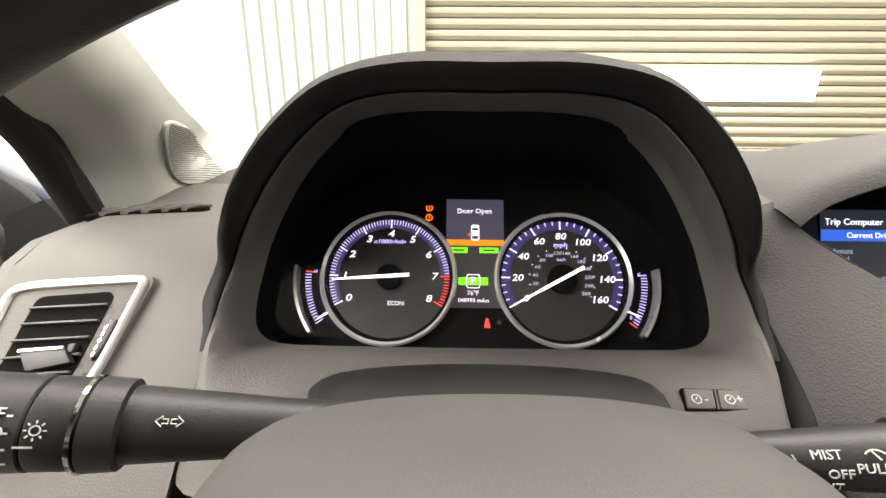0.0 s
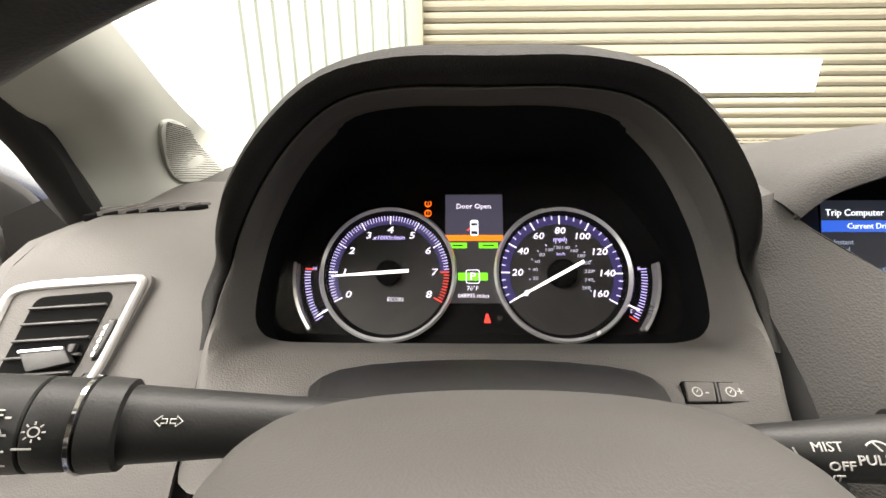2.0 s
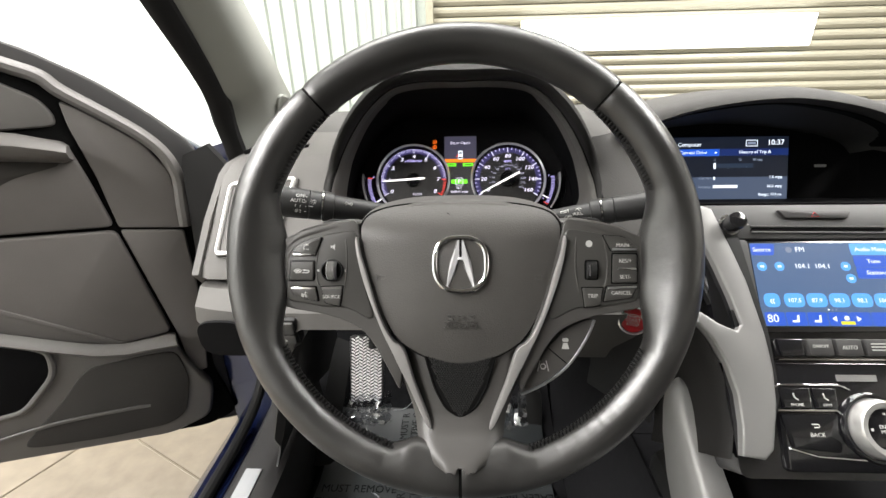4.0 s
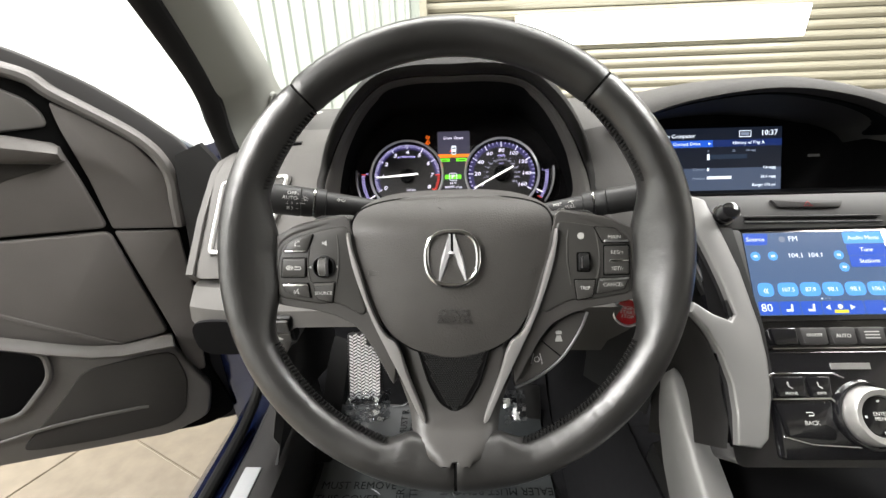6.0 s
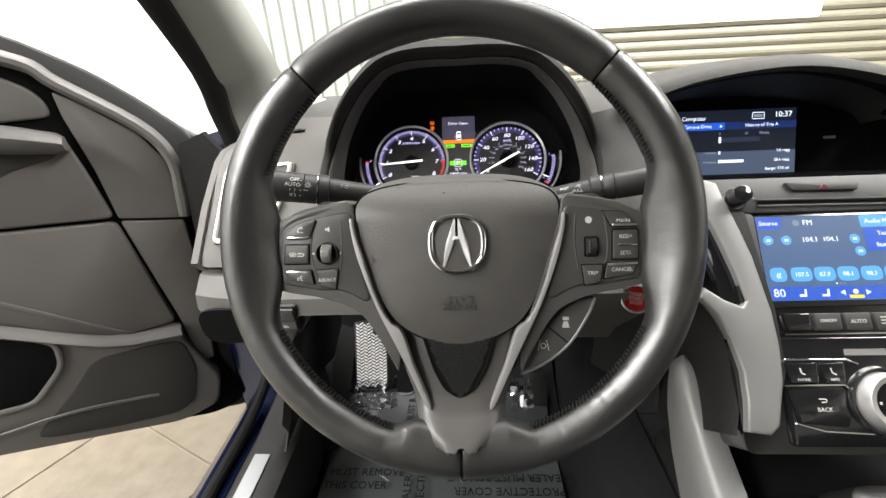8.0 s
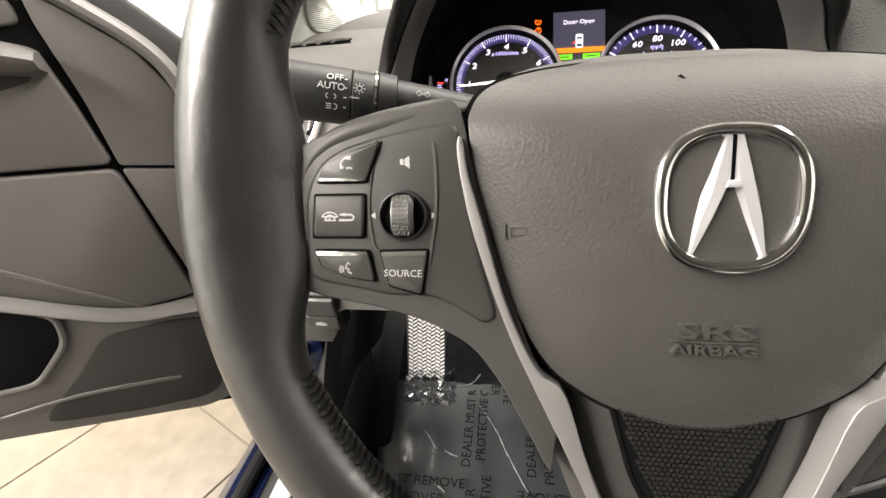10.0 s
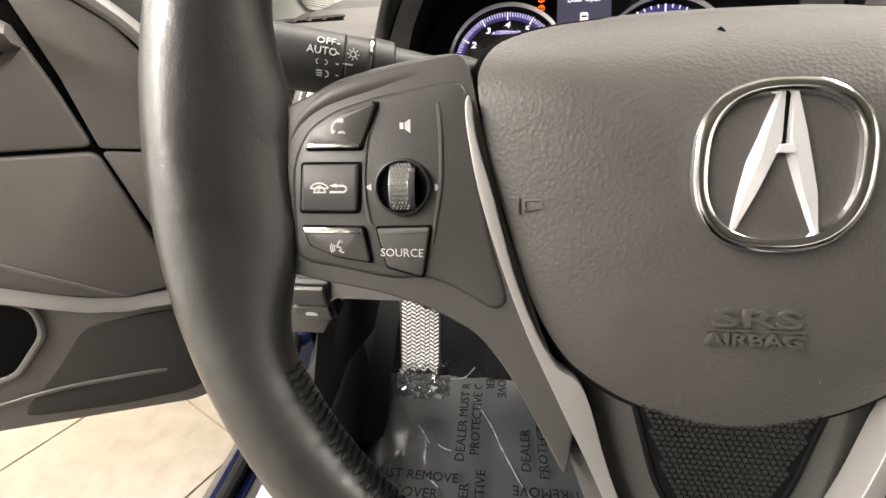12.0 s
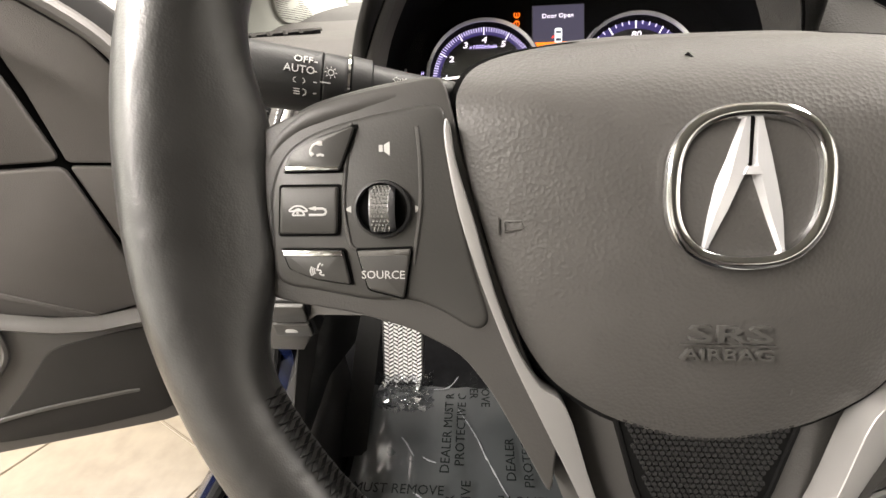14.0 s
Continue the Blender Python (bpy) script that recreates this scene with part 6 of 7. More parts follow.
def build_centre():
    d = thing("centre_display", "hooded upper screen showing a trip computer page", "screen", (0.4, 0.35, 0.86))
    # hood over the upper screen
    arch_in = spline([(0.219, 0.284, 0.916), (0.240, 0.280, 0.936), (0.30, 0.268, 0.960), (0.40, 0.258, 0.973), (0.50, 0.268, 0.960), (0.575, 0.280, 0.936), (0.60, 0.284, 0.912)], 6, False)
    rows = []
    for p in arch_in:
        out = Vector((0.41 + (p.x - 0.41) * 1.05, p.y + 0.006, p.z + 0.012))
        rows.append([p + Vector((0, 0.14, -0.045)), p + Vector((0, 0.02, -0.004)), p, p + Vector((0, -0.006, 0.004)), out + Vector((0, -0.006, 0)), out + Vector((0, 0.012, 0.004)), out + Vector((0, 0.12, -0.004)), out + Vector((0, 0.24, -0.03))])
    part("screen_hood", loft(rows, thick=0.002, sharp=60), DASH_TOP, d, "grey grained screen hood")
    lining = []
    for p in arch_in:
        lining.append([p + Vector((0, 0.015, -0.003)), Vector((0.41 + (p.x - 0.41) * 0.97, 0.40, p.z - 0.02))])
    part("hood_lining", loft(lining, thick=0.002), CAVITY, d, "matte black hood lining")
    part("recess_back", slab(rounded([(-0.195, -0.10), (0.32, -0.10), (0.32, 0.03), (0.20, 0.07), (-0.10, 0.07), (-0.15, 0.045), (-0.185, 0.01)], 0.01), -0.02, -0.004, UPPER), CAVITY, d)
    part("recess_floor", loft([[(x, 0.188, 0.864), (x, 0.30, 0.83), (x, 0.40, 0.81)] for x in (0.26, 0.72)], thick=0.003), CAVITY, d)
    part("recess_side", loft([[(0.219, 0.284, 0.918), (0.246, 0.250, 0.897), (0.278, 0.195, 0.864)], [(0.30, 0.37, 0.93), (0.31, 0.36, 0.88), (0.315, 0.36, 0.80)]], thick=0.002), CAVITY, d)
    m = UPPER
    part("screen_glass", slab(rounded(rect(-0.115, 0.185, -0.092, 0.026), 0.004), -0.004, 0.0, m, 0.001), CAVITY, d, "black screen surround")
    s = part("screen", slab(rect(-0.110, 0.078, -0.083, 0.022), 0.0, 0.0006, m), LCD_BLACK, d, "dark lit screen")
    part("header_field", slab(rect(-0.110, -0.026, -0.007, 0.0035), 0.0006, 0.0009, m), BLUE_GLOW, s)
    part("header_field", slab(rect(-0.025, 0.078, -0.007, 0.0035), 0.0006, 0.0009, m), glow("display_navy", (0.01, 0.03, 0.16), 0.6), s)
    part("lower_field", slab(rect(-0.110, 0.078, -0.083, -0.040), 0.0006, 0.0008, m), glow("display_slate", (0.08, 0.11, 0.18), 0.6), s)

    def word(t, u, v, size, mat=SCREEN_TEXT, align="CENTER"):
        lettering(t, u, v, size, m, 0.0010, mat, s, "screen_word", align=align)
    word("Trip Computer", -0.1065, 0.0105, 0.0085, align="LEFT")
    word("10:37", 0.0715, 0.0125, 0.0115, align="RIGHT")
    part("clock_frame", tube([(p[0], p[1], 0.001) for p in rounded(rect(0.014, 0.031, 0.0075, 0.0165), 0.001)], 0.0005, m, 4, ring=True), SCREEN_TEXT, s)
    part("clock_marks", slab(rect(0.0165, 0.0285, 0.010, 0.014), 0.0006, 0.001, m), SCREEN_GREY, s)
    word("Current Drive", -0.066, -0.0018, 0.0072)
    part("header_arrow", slab([(-0.033, 0.0), (-0.033, -0.004), (-0.029, -0.002)], 0.0009, 0.0012, m), SCREEN_TEXT, s)
    word("History of Trip A", 0.028, -0.0018, 0.0068)
    word("Instant", -0.0905, -0.0165, 0.0066, SCREEN_GREY)
    word("Fuel", -0.0905, -0.0235, 0.0066, SCREEN_GREY)
    word("Average", -0.0865, -0.0455, 0.0066, SCREEN_GREY)
    word("Fuel", -0.0865, -0.0525, 0.0066, SCREEN_GREY)
    word("Current", -0.047, -0.0415, 0.0056, SCREEN_GREY)
    word("Previous", -0.047, -0.0555, 0.0056, SCREEN_GREY)
    for t, v in (("1.6 mpg", -0.0405), ("26.6 mpg", -0.0545), ("Range: 173 mi", -0.0675)):
        word(t, 0.070, v, 0.0062, align="RIGHT")
    word("0", -0.033, -0.0135, 0.0048, SCREEN_GREY)
    word("25", 0.006, -0.0135, 0.0048, SCREEN_GREY)
    word("50 mpg", 0.032, -0.0135, 0.0048, SCREEN_GREY)
    part("fuel_bar", slab(rect(-0.0345, -0.031, -0.027, -0.018), 0.0009, 0.0011, m), SCREEN_TEXT, s)
    part("fuel_bar", slab(rect(-0.0345, -0.0315, -0.044, -0.0395), 0.0009, 0.0011, m), SCREEN_TEXT, s)
    part("fuel_bar", slab(rect(-0.0345, 0.003, -0.057, -0.0525), 0.0009, 0.0011, m), SCREEN_TEXT, s)
    part("bar_track", slab(rect(-0.030, 0.026, -0.026, -0.019), 0.0009, 0.0010, m), glow("display_track", (0.03, 0.05, 0.09), 0.5), s)
    part("side_marks", slab(rect(0.118, 0.136, -0.026, -0.022), 0.0001, 0.0003, m), GREY_INK, d)

    st = thing("centre_stack", "graphite and gloss black centre stack with a touch screen and knobs", "centre console", (0.41, 0.06, 0.62))
    m = STACKF
    c = -0.0225
    part("stack_body", slab(rounded(rect(c - 0.128, c + 0.128, -0.245, 0.046), 0.01), -0.06, -0.003, m), GLOSS_BLACK, st, "gloss black stack body")
    face = rounded([(c - 0.130, 0.046), (c + 0.130, 0.046), (c + 0.118, 0.004), (c - 0.108, 0.004)], 0.004)
    part("upper_fascia", slab(face, -0.02, 0.002, m, 0.0015), STACK, st, "graphite painted fascia")
    haz = part("hazard_button", slab(rounded([(-0.062, 0.0385), (0.018, 0.0365), (0.014, 0.0275), (-0.055, 0.0285)], 0.002), 0.0, 0.0055, m, 0.0012), BEZEL, st, "dark grey hazard button")
    part("hazard_mark", tube([(-0.022, 0.0350, 0.0056), (-0.0262, 0.0295, 0.0056), (-0.0178, 0.0295, 0.0056)], 0.0005, m, 4, ring=True), RED_BUTTON, haz)
    part("disc_slot", slab(rounded([(-0.093, 0.0172), (0.054, 0.0158), (0.050, 0.0118), (-0.096, 0.0132)], 0.001), 0.0, 0.0024, m), GAP, st, "black disc slot")
    part("slot_lip", tube([(-0.095, 0.0118, 0.003), (0.056, 0.0102, 0.003)], 0.0014, m, 6), STACK, st)
    part("slot_lip", tube([(-0.095, 0.0188, 0.003), (0.056, 0.0174, 0.003)], 0.0010, m, 6), STACK, st)
    kb = part("volume_knob", disc(-0.1185, 0.0205, 0.0098, 0.001, 0.022, m, 0.002), GLOSS_BLACK, st, "black volume knob with a chrome base")
    part("knob_base", annulus(-0.1185, 0.0205, [(0.0100, 0.001), (0.0132, 0.001), (0.0122, 0.005), (0.0102, 0.005)], m, 40), CHROME, kb, "chrome knob base")
    lettering("VOL", -0.1000, 0.0225, 0.0045, m, 0.0021, WHITE_INK, st, "stack_word")
    bez = [(c - 0.1045, 0.002), (c + 0.095, 0.002), (c + 0.094, -0.100), (c - 0.094, -0.102)]
    part("screen_bezel", slab(rounded(bez, 0.004), -0.02, 0.0, m, 0.001), GLOSS_BLACK, st, "gloss black screen bezel")
    part("bezel_flank", slab(rounded([(c - 0.110, 0.0035), (c - 0.080, 0.0035), (c - 0.0775, -0.001), (c - 0.079, -0.096), (c - 0.0905, -0.104)], 0.003), -0.01, 0.0012, m, 0.0008), STACK, st, "graphite painted screen edge")
    sc = part("touch_screen", slab([(-0.0995, -0.001), (0.0525, -0.001), (0.0525, -0.095), (-0.1015, -0.095)], 0.0012, 0.0016, m), SCREEN, st, "lit blue touch screen")

    def field(pts, mat=SKY_GLOW, name="screen_key"):
        return part(name, slab(rounded(pts, 0.002), 0.0016, 0.0019, m), mat, sc)

    def label(t, u, v, size, mat=SCREEN_TEXT, align="CENTER"):
        lettering(t, u, v, size, m, 0.0020, mat, sc, "screen_word", align=align)
    field([(-0.0990, -0.002), (-0.072, -0.002), (-0.075, -0.0155), (-0.0990, -0.0155)], BLUE_GLOW)
    label("Source", -0.087, -0.009, 0.0072)
    label("FM", -0.0455, -0.009, 0.0085)
    part("tuner_mark", disc(-0.0575, -0.009, 0.0035, 0.0016, 0.0019, m), SCREEN_GREY, sc)
    field(rect(0.0095, 0.052, -0.0155, -0.002), SKY_GLOW)
    field(rect(0.0105, 0.052, -0.0295, -0.0165), BLUE_GLOW)
    field(rect(0.0105, 0.052, -0.0425, -0.0300), BLUE_GLOW)
    label("Audio Menu", 0.031, -0.009, 0.0068)
    label("Tune", 0.031, -0.023, 0.0068)
    label("Stations", 0.031, -0.036, 0.0068)
    for u, v in ((-0.0905, -0.0285), (-0.0715, -0.0285), (0.0000, -0.0285), (0.0025, -0.0425)):
        part("round_key", disc(u, v, 0.0052, 0.0016, 0.0019, m), SKY_GLOW, sc)
        part("key_mark", slab([(u - 0.002, v - 0.0012), (u + 0.002, v - 0.0012), (u + 0.002, v + 0.0012), (u - 0.002, v + 0.0012)], 0.0019, 0.0021, m), SCREEN_TEXT, sc)
    label("104.1  104.1", -0.036, -0.0285, 0.0078)
    for k, t in enumerate(("«", "107.5", "87.9", "98.1", "98.1", "106.1", "»")):
        u = -0.0875 + 0.0238 * k
        w2 = 0.0085 if k in (0,) else 0.0108
        part("preset_key", slab(rounded(rect(u - w2, u + w2, -0.0745, -0.0590), 0.0065), 0.0016, 0.0019, m), SKY_GLOW, sc)
        if abs(u) < 0.2:
            label(t, u, -0.0672, 0.0066 if k else 0.012)
    for k in range(3):
        part("page_dot", disc(-0.030 + 0.004 * k, -0.0772, 0.0009, 0.0016, 0.0019, m), SCREEN_TEXT if k == 0 else SCREEN_GREY, sc)
    for k in range(7):
        u = -0.0985 + 0.0222 * k
        field(rect(u, min(u + 0.0212, 0.052), -0.0945, -0.0800), BLUE_GLOW)
    label("80", -0.0905, -0.0872, 0.0125)
    for u in (-0.0665, -0.0435, 0.034):
        part("seat_mark", slab([(u - 0.004, -0.091), (u + 0.003, -0.091), (u + 0.004, -0.083), (u + 0.002, -0.083), (u + 0.001, -0.0885), (u - 0.004, -0.0885)], 0.0019, 0.0021, m), SCREEN_TEXT, sc)
    part("mode_bar", slab(rect(-0.0205, -0.006, -0.0932, -0.0898), 0.0019, 0.0021, m), YELLOW, sc)
    for u, s2 in ((-0.026, -1), (-0.001, 1)):
        part("fan_arrow", slab([(u + s2 * 0.003, -0.087), (u - s2 * 0.002, -0.084), (u - s2 * 0.002, -0.090)], 0.0019, 0.0021, m), SCREEN_TEXT, sc)
    part("fan_mark", disc(-0.0135, -0.0862, 0.0026, 0.0019, 0.0021, m), SCREEN_TEXT, sc)
    part("glass", slab([(-0.1000, 0.0), (0.0535, 0.0), (0.0535, -0.096), (-0.1020, -0.096)], 0.0030, 0.0034, m), pane("screen_cover", (0.99, 0.99, 0.99), 0.02, 0.1), st, "clear screen cover").visible_shadow = False
    # climate keys
    for k in range(6):
        u0 = -0.0925 + 0.0295 * k
        b = part("climate_key", slab(rounded([(u0, -0.1085), (u0 + 0.027, -0.1085), (u0 + 0.0265, -0.1262), (u0 + 0.002, -0.1262)], 0.002), -0.004, 0.004 if k else 0.003, m, 0.0012), GLOSS_BLACK if k == 0 else BEZEL, st, "black rocker key" if k == 0 else "dark grey climate key")
        if k == 1:
            lettering("ON/OFF", u0 + 0.0135, -0.1165, 0.0046, m, 0.0041, WHITE_INK, b, "key_word")
        elif k == 2:
            lettering("AUTO", u0 + 0.0135, -0.1175, 0.0056, m, 0.0041, WHITE_INK, b, "key_word")
        elif k > 2:
            for q in range(3):
                part("key_bar", slab(rect(u0 + 0.006, u0 + 0.021, -0.1205 + q * 0.0032, -0.1192 + q * 0.0032), 0.004, 0.0042, m), GREY_INK, b)
    part("chrome_line", tube([(-0.0945, -0.1300, 0.002), (0.06, -0.1292, 0.002), (0.07, -0.126, 0.002)], 0.0014, m, 6), CHROME, st, "thin chrome line")
    part("lower_plate", slab(rounded([(-0.100, -0.133), (0.075, -0.133), (0.072, -0.238), (-0.108, -0.238)], 0.006), -0.01, 0.0005, m, 0.002), GLOSS_BLACK, st, "gloss black lower plate")
    part("brand_bar", slab(rounded(rect(-0.039, 0.001, -0.1515, -0.1450), 0.001), 0.0005, 0.0012, m), DULL_CHROME, st, "plain satin brand bar")
    for u0, u1, t in ((-0.1015, -0.0695, "PHONE"), (-0.0680, -0.0435, "INFO")):
        b = part("menu_key", slab(rounded([(u0, -0.1585), (u1, -0.1585), (u1 - 0.002, -0.1785), (u0 + 0.002, -0.1785)], 0.002), 0.0, 0.003, m, 0.001), GLOSS_BLACK, st, "gloss black menu key")
        lettering(t, (u0 + u1) / 2, -0.1750, 0.0038, m, 0.0031, WHITE_INK, b, "key_word")
        part("key_mark", tube([((u0 + u1) / 2 - 0.002, -0.1635, 0.0031), ((u0 + u1) / 2 - 0.0015, -0.168, 0.0031), ((u0 + u1) / 2 + 0.002, -0.1702, 0.0031)], 0.0007, m, 4, 0.4), WHITE_INK, b)
    part("chrome_line", tube([(-0.1055, -0.1805, 0.002), (-0.048, -0.1800, 0.002), (-0.044, -0.184, 0.002)], 0.0016, m, 6), CHROME, st, "thin chrome line")
    part("chrome_line", tube([(-0.1045, -0.1580, 0.002), (-0.1000, -0.1555, 0.002), (-0.040, -0.1555, 0.002), (-0.030, -0.1600, 0.002)], 0.0010, m, 6), CHROME, st, "thin chrome line")
    b = part("back_key", slab(rounded([(-0.104, -0.184), (-0.046, -0.184), (-0.046, -0.205), (-0.052, -0.220), (-0.098, -0.216)], 0.004), 0.0, 0.0025, m, 0.001), GLOSS_BLACK, st, "gloss black back key")
    lettering("BACK", -0.0715, -0.2035, 0.0058, m, 0.0026, WHITE_INK, b, "key_word")
    part("back_mark", tube([(-0.0755, -0.1935, 0.0026), (-0.069, -0.1935, 0.0026), (-0.068, -0.195, 0.0026), (-0.069, -0.1965, 0.0026), (-0.0735, -0.1965, 0.0026)], 0.0006, m, 4, 0.4), WHITE_INK, b)
    part("chrome_line", tube([(-0.1000, -0.2165, 0.001), (-0.075, -0.2235, 0.001), (0.01, -0.2285, 0.001), (0.05, -0.226, 0.001)], 0.0010, m, 6), CHROME, st, "thin chrome line")
    kn = part("rotary_knob", annulus(-0.0135, -0.1965, [(0.0195, 0.0), (0.0290, 0.0), (0.0288, 0.004), (0.0272, 0.016), (0.0255, 0.0185), (0.0205, 0.0175), (0.0195, 0.015)], m, 64), SILVER, st, "brushed metal rotary knob")
    part("knob_skirt", annulus(-0.0135, -0.1965, [(0.030, 0.0), (0.0345, 0.0), (0.0325, 0.006), (0.030, 0.006)], m, 64), GLOSS_BLACK, kn)
    part("knob_cap", disc(-0.0135, -0.1965, 0.0196, 0.0, 0.0145, m, 0.002), GLOSS_BLACK, kn, "gloss black knob cap")
    for q, t in enumerate(("ENTER", "MENU")):
        lettering(t, -0.0135, -0.1940 - q * 0.0046, 0.0050, m, 0.0146, WHITE_INK, kn, "key_word")
    for q in range(4):
        part("knob_arrow", tick(-0.0135, -0.1965, 0.0135, 0.0158, 90 * q, 0.0025, 0.0146, m), WHITE_INK, kn)
    # silver trim that runs down beside the stack, with the vent in its fork
    trim = [(-0.153, 0.047), (-0.136, 0.040), (-0.122, -0.010), (-0.113, -0.045), (-0.1045, -0.105), (-0.1035, -0.140), (-0.107, -0.175), (-0.1185, -0.218), (-0.128, -0.227), (-0.150, -0.224), (-0.1455, -0.195), (-0.1445, -0.165), (-0.1500, -0.135), (-0.160, -0.110), (-0.1735, -0.0905), (-0.1690, -0.0790), (-0.150, -0.0930), (-0.1330, -0.1005), (-0.1275, -0.0940), (-0.1340, -0.062), (-0.1425, -0.030), (-0.1530, 0.004), (-0.160, 0.030)]
    part("side_trim", slab(trim, -0.03, 0.006, m, 0.003, 3), PALE_SILVER, st, "champagne silver side trim")
    part("trim_shadow", slab(rounded([(-0.140, 0.035), (-0.110, 0.010), (-0.0985, -0.104), (-0.1000, -0.165), (-0.115, -0.205), (-0.125, -0.15)], 0.004), -0.02, 0.002, m), BLACK_TRIM, st)
    vent = part("centre_vent", slab(rounded([(-0.170, 0.000), (-0.150, 0.005), (-0.124, -0.090), (-0.132, -0.103), (-0.172, -0.082), (-0.178, -0.04)], 0.004), -0.03, -0.012, m), GAP, st, "black slatted vent")
    for k in range(4):
        part("vent_slat", slab([(-0.168 + k * 0.009, -0.01 - k * 0.012), (-0.165 + k * 0.009, -0.009 - k * 0.012), (-0.142 + k * 0.004, -0.088 - k * 0.002), (-0.145 + k * 0.004, -0.089 - k * 0.002)], -0.012, -0.004, m), DULL_CHROME if k else BLACK_TRIM, vent)
    rows = []
    for u, v in spline([(-0.180, -0.084), (-0.163, -0.108), (-0.153, -0.135), (-0.148, -0.165), (-0.149, -0.195), (-0.157, -0.228)], 4, False):
        rows.append([m @ Vector(p) for p in ((u + 0.004, v, -0.012), (u, v, -0.003), (u - 0.003, v, -0.006), (u - 0.007, v, -0.022), (u - 0.012, v, -0.055), (u - 0.018, v, -0.090), (u - 0.026, v, -0.130))])
    part("knee_panel", loft(rows, thick=0.003, sharp=60), HOOD, st, "dark grey soft knee panel")
    return st


build_centre()


def build_low_right():
    p = thing("start_panel", "dark panel with a red engine start button", "panel", (0.22, 0.13, 0.72))
    back = loft([[(0.16, 0.165, 0.76), (0.265, 0.135, 0.775)], [(0.16, 0.14, 0.71), (0.256, 0.112, 0.72)], [(0.17, 0.15, 0.66), (0.250, 0.118, 0.66)], [(0.18, 0.18, 0.60), (0.250, 0.125, 0.58)]], thick=0.006)
    part("panel_face", back, BLACK_TRIM, p, "black plastic lower dash")
    bm = basis((0.206, 0.131, 0.738), Vector((0.95, -0.31, 0)).normalized(), Vector((0.10, 0.30, 0.95)).normalized(), Vector((-0.30, -0.91, 0.29)).normalized())
    ring = part("start_ring", annulus(0, 0, [(0.0150, -0.006), (0.0180, -0.006), (0.0175, 0.006), (0.0155, 0.007)], bm, 48), DULL_CHROME, p, "satin metal ring")
    cap = part("start_button", disc(0, 0, 0.0155, -0.004, 0.005, bm, 0.002), RED_BUTTON, p, "red engine start button")
    for t, v in (("ENGINE", 0.0052), ("START", 0.0), ("STOP", -0.0052)):
        lettering(t, 0, v, 0.0058, bm, 0.0051, WHITE_INK, cap, "button_word")
    c = thing("centre_console", "dark centre console with a pale silver side bolster", "console", (0.42, 0.0, 0.17))
    part("console_body", box(0.262, 0.60, -0.9, 0.14, 0.17, 0.53, bevel=0.02), BLACK_TRIM, c, "black plastic console body")
    bol = []
    for y, z, h, wd in ((0.112, 0.664, 0.020, 0.008), (0.109, 0.671, 0.045, 0.015), (0.098, 0.667, 0.07, 0.021), (0.07, 0.642, 0.085, 0.027), (0.02, 0.608, 0.097, 0.032), (-0.06, 0.565, 0.10, 0.034), (-0.25, 0.53, 0.10, 0.034), (-0.6, 0.52, 0.10, 0.034)):
        bol.append([(0.252, y, z - h), (0.250, y, z - h * 0.4), (0.254, y, z - 0.006), (0.262, y, z), (0.254 + wd, y, z - 0.004), (0.258 + wd, y, z - h)])
    part("side_bolster", loft(bol, True, ends=True, sharp=50), PALE_SILVER, c, "pale silver side bolster")
    part("tray_edge", tube(spline([(0.318, 0.085, 0.553), (0.37, 0.093, 0.556), (0.43, 0.085, 0.551)], 6, False), 0.0022), DULL_CHROME, c, "thin chrome tray edge")
    part("tray", box(0.30, 0.58, 0.02, 0.16, 0.50, 0.548, bevel=0.006), CAVITY, c)
    part("shift_knob", dome(spline([(-0.026, -0.02), (0.026, -0.02), (0.03, 0.0), (0.024, 0.03), (0.0, 0.036), (-0.024, 0.03), (-0.03, 0.0)], 5), -0.05, 0.0, 0.016, leaning(0.405, -0.04, 0.585, 60)), LEATHER, c, "black leather shift knob")
    tun = loft([[(0.22, y, 0.17), (0.245, y, 0.35), (0.262, y, 0.50)] for y in (-0.9, 0.1, 0.45, 0.7)], thick=0.004)
    part("tunnel_side", tun, CARPET, c, "dark carpeted tunnel side")


build_low_right()

# ---- footwell ----


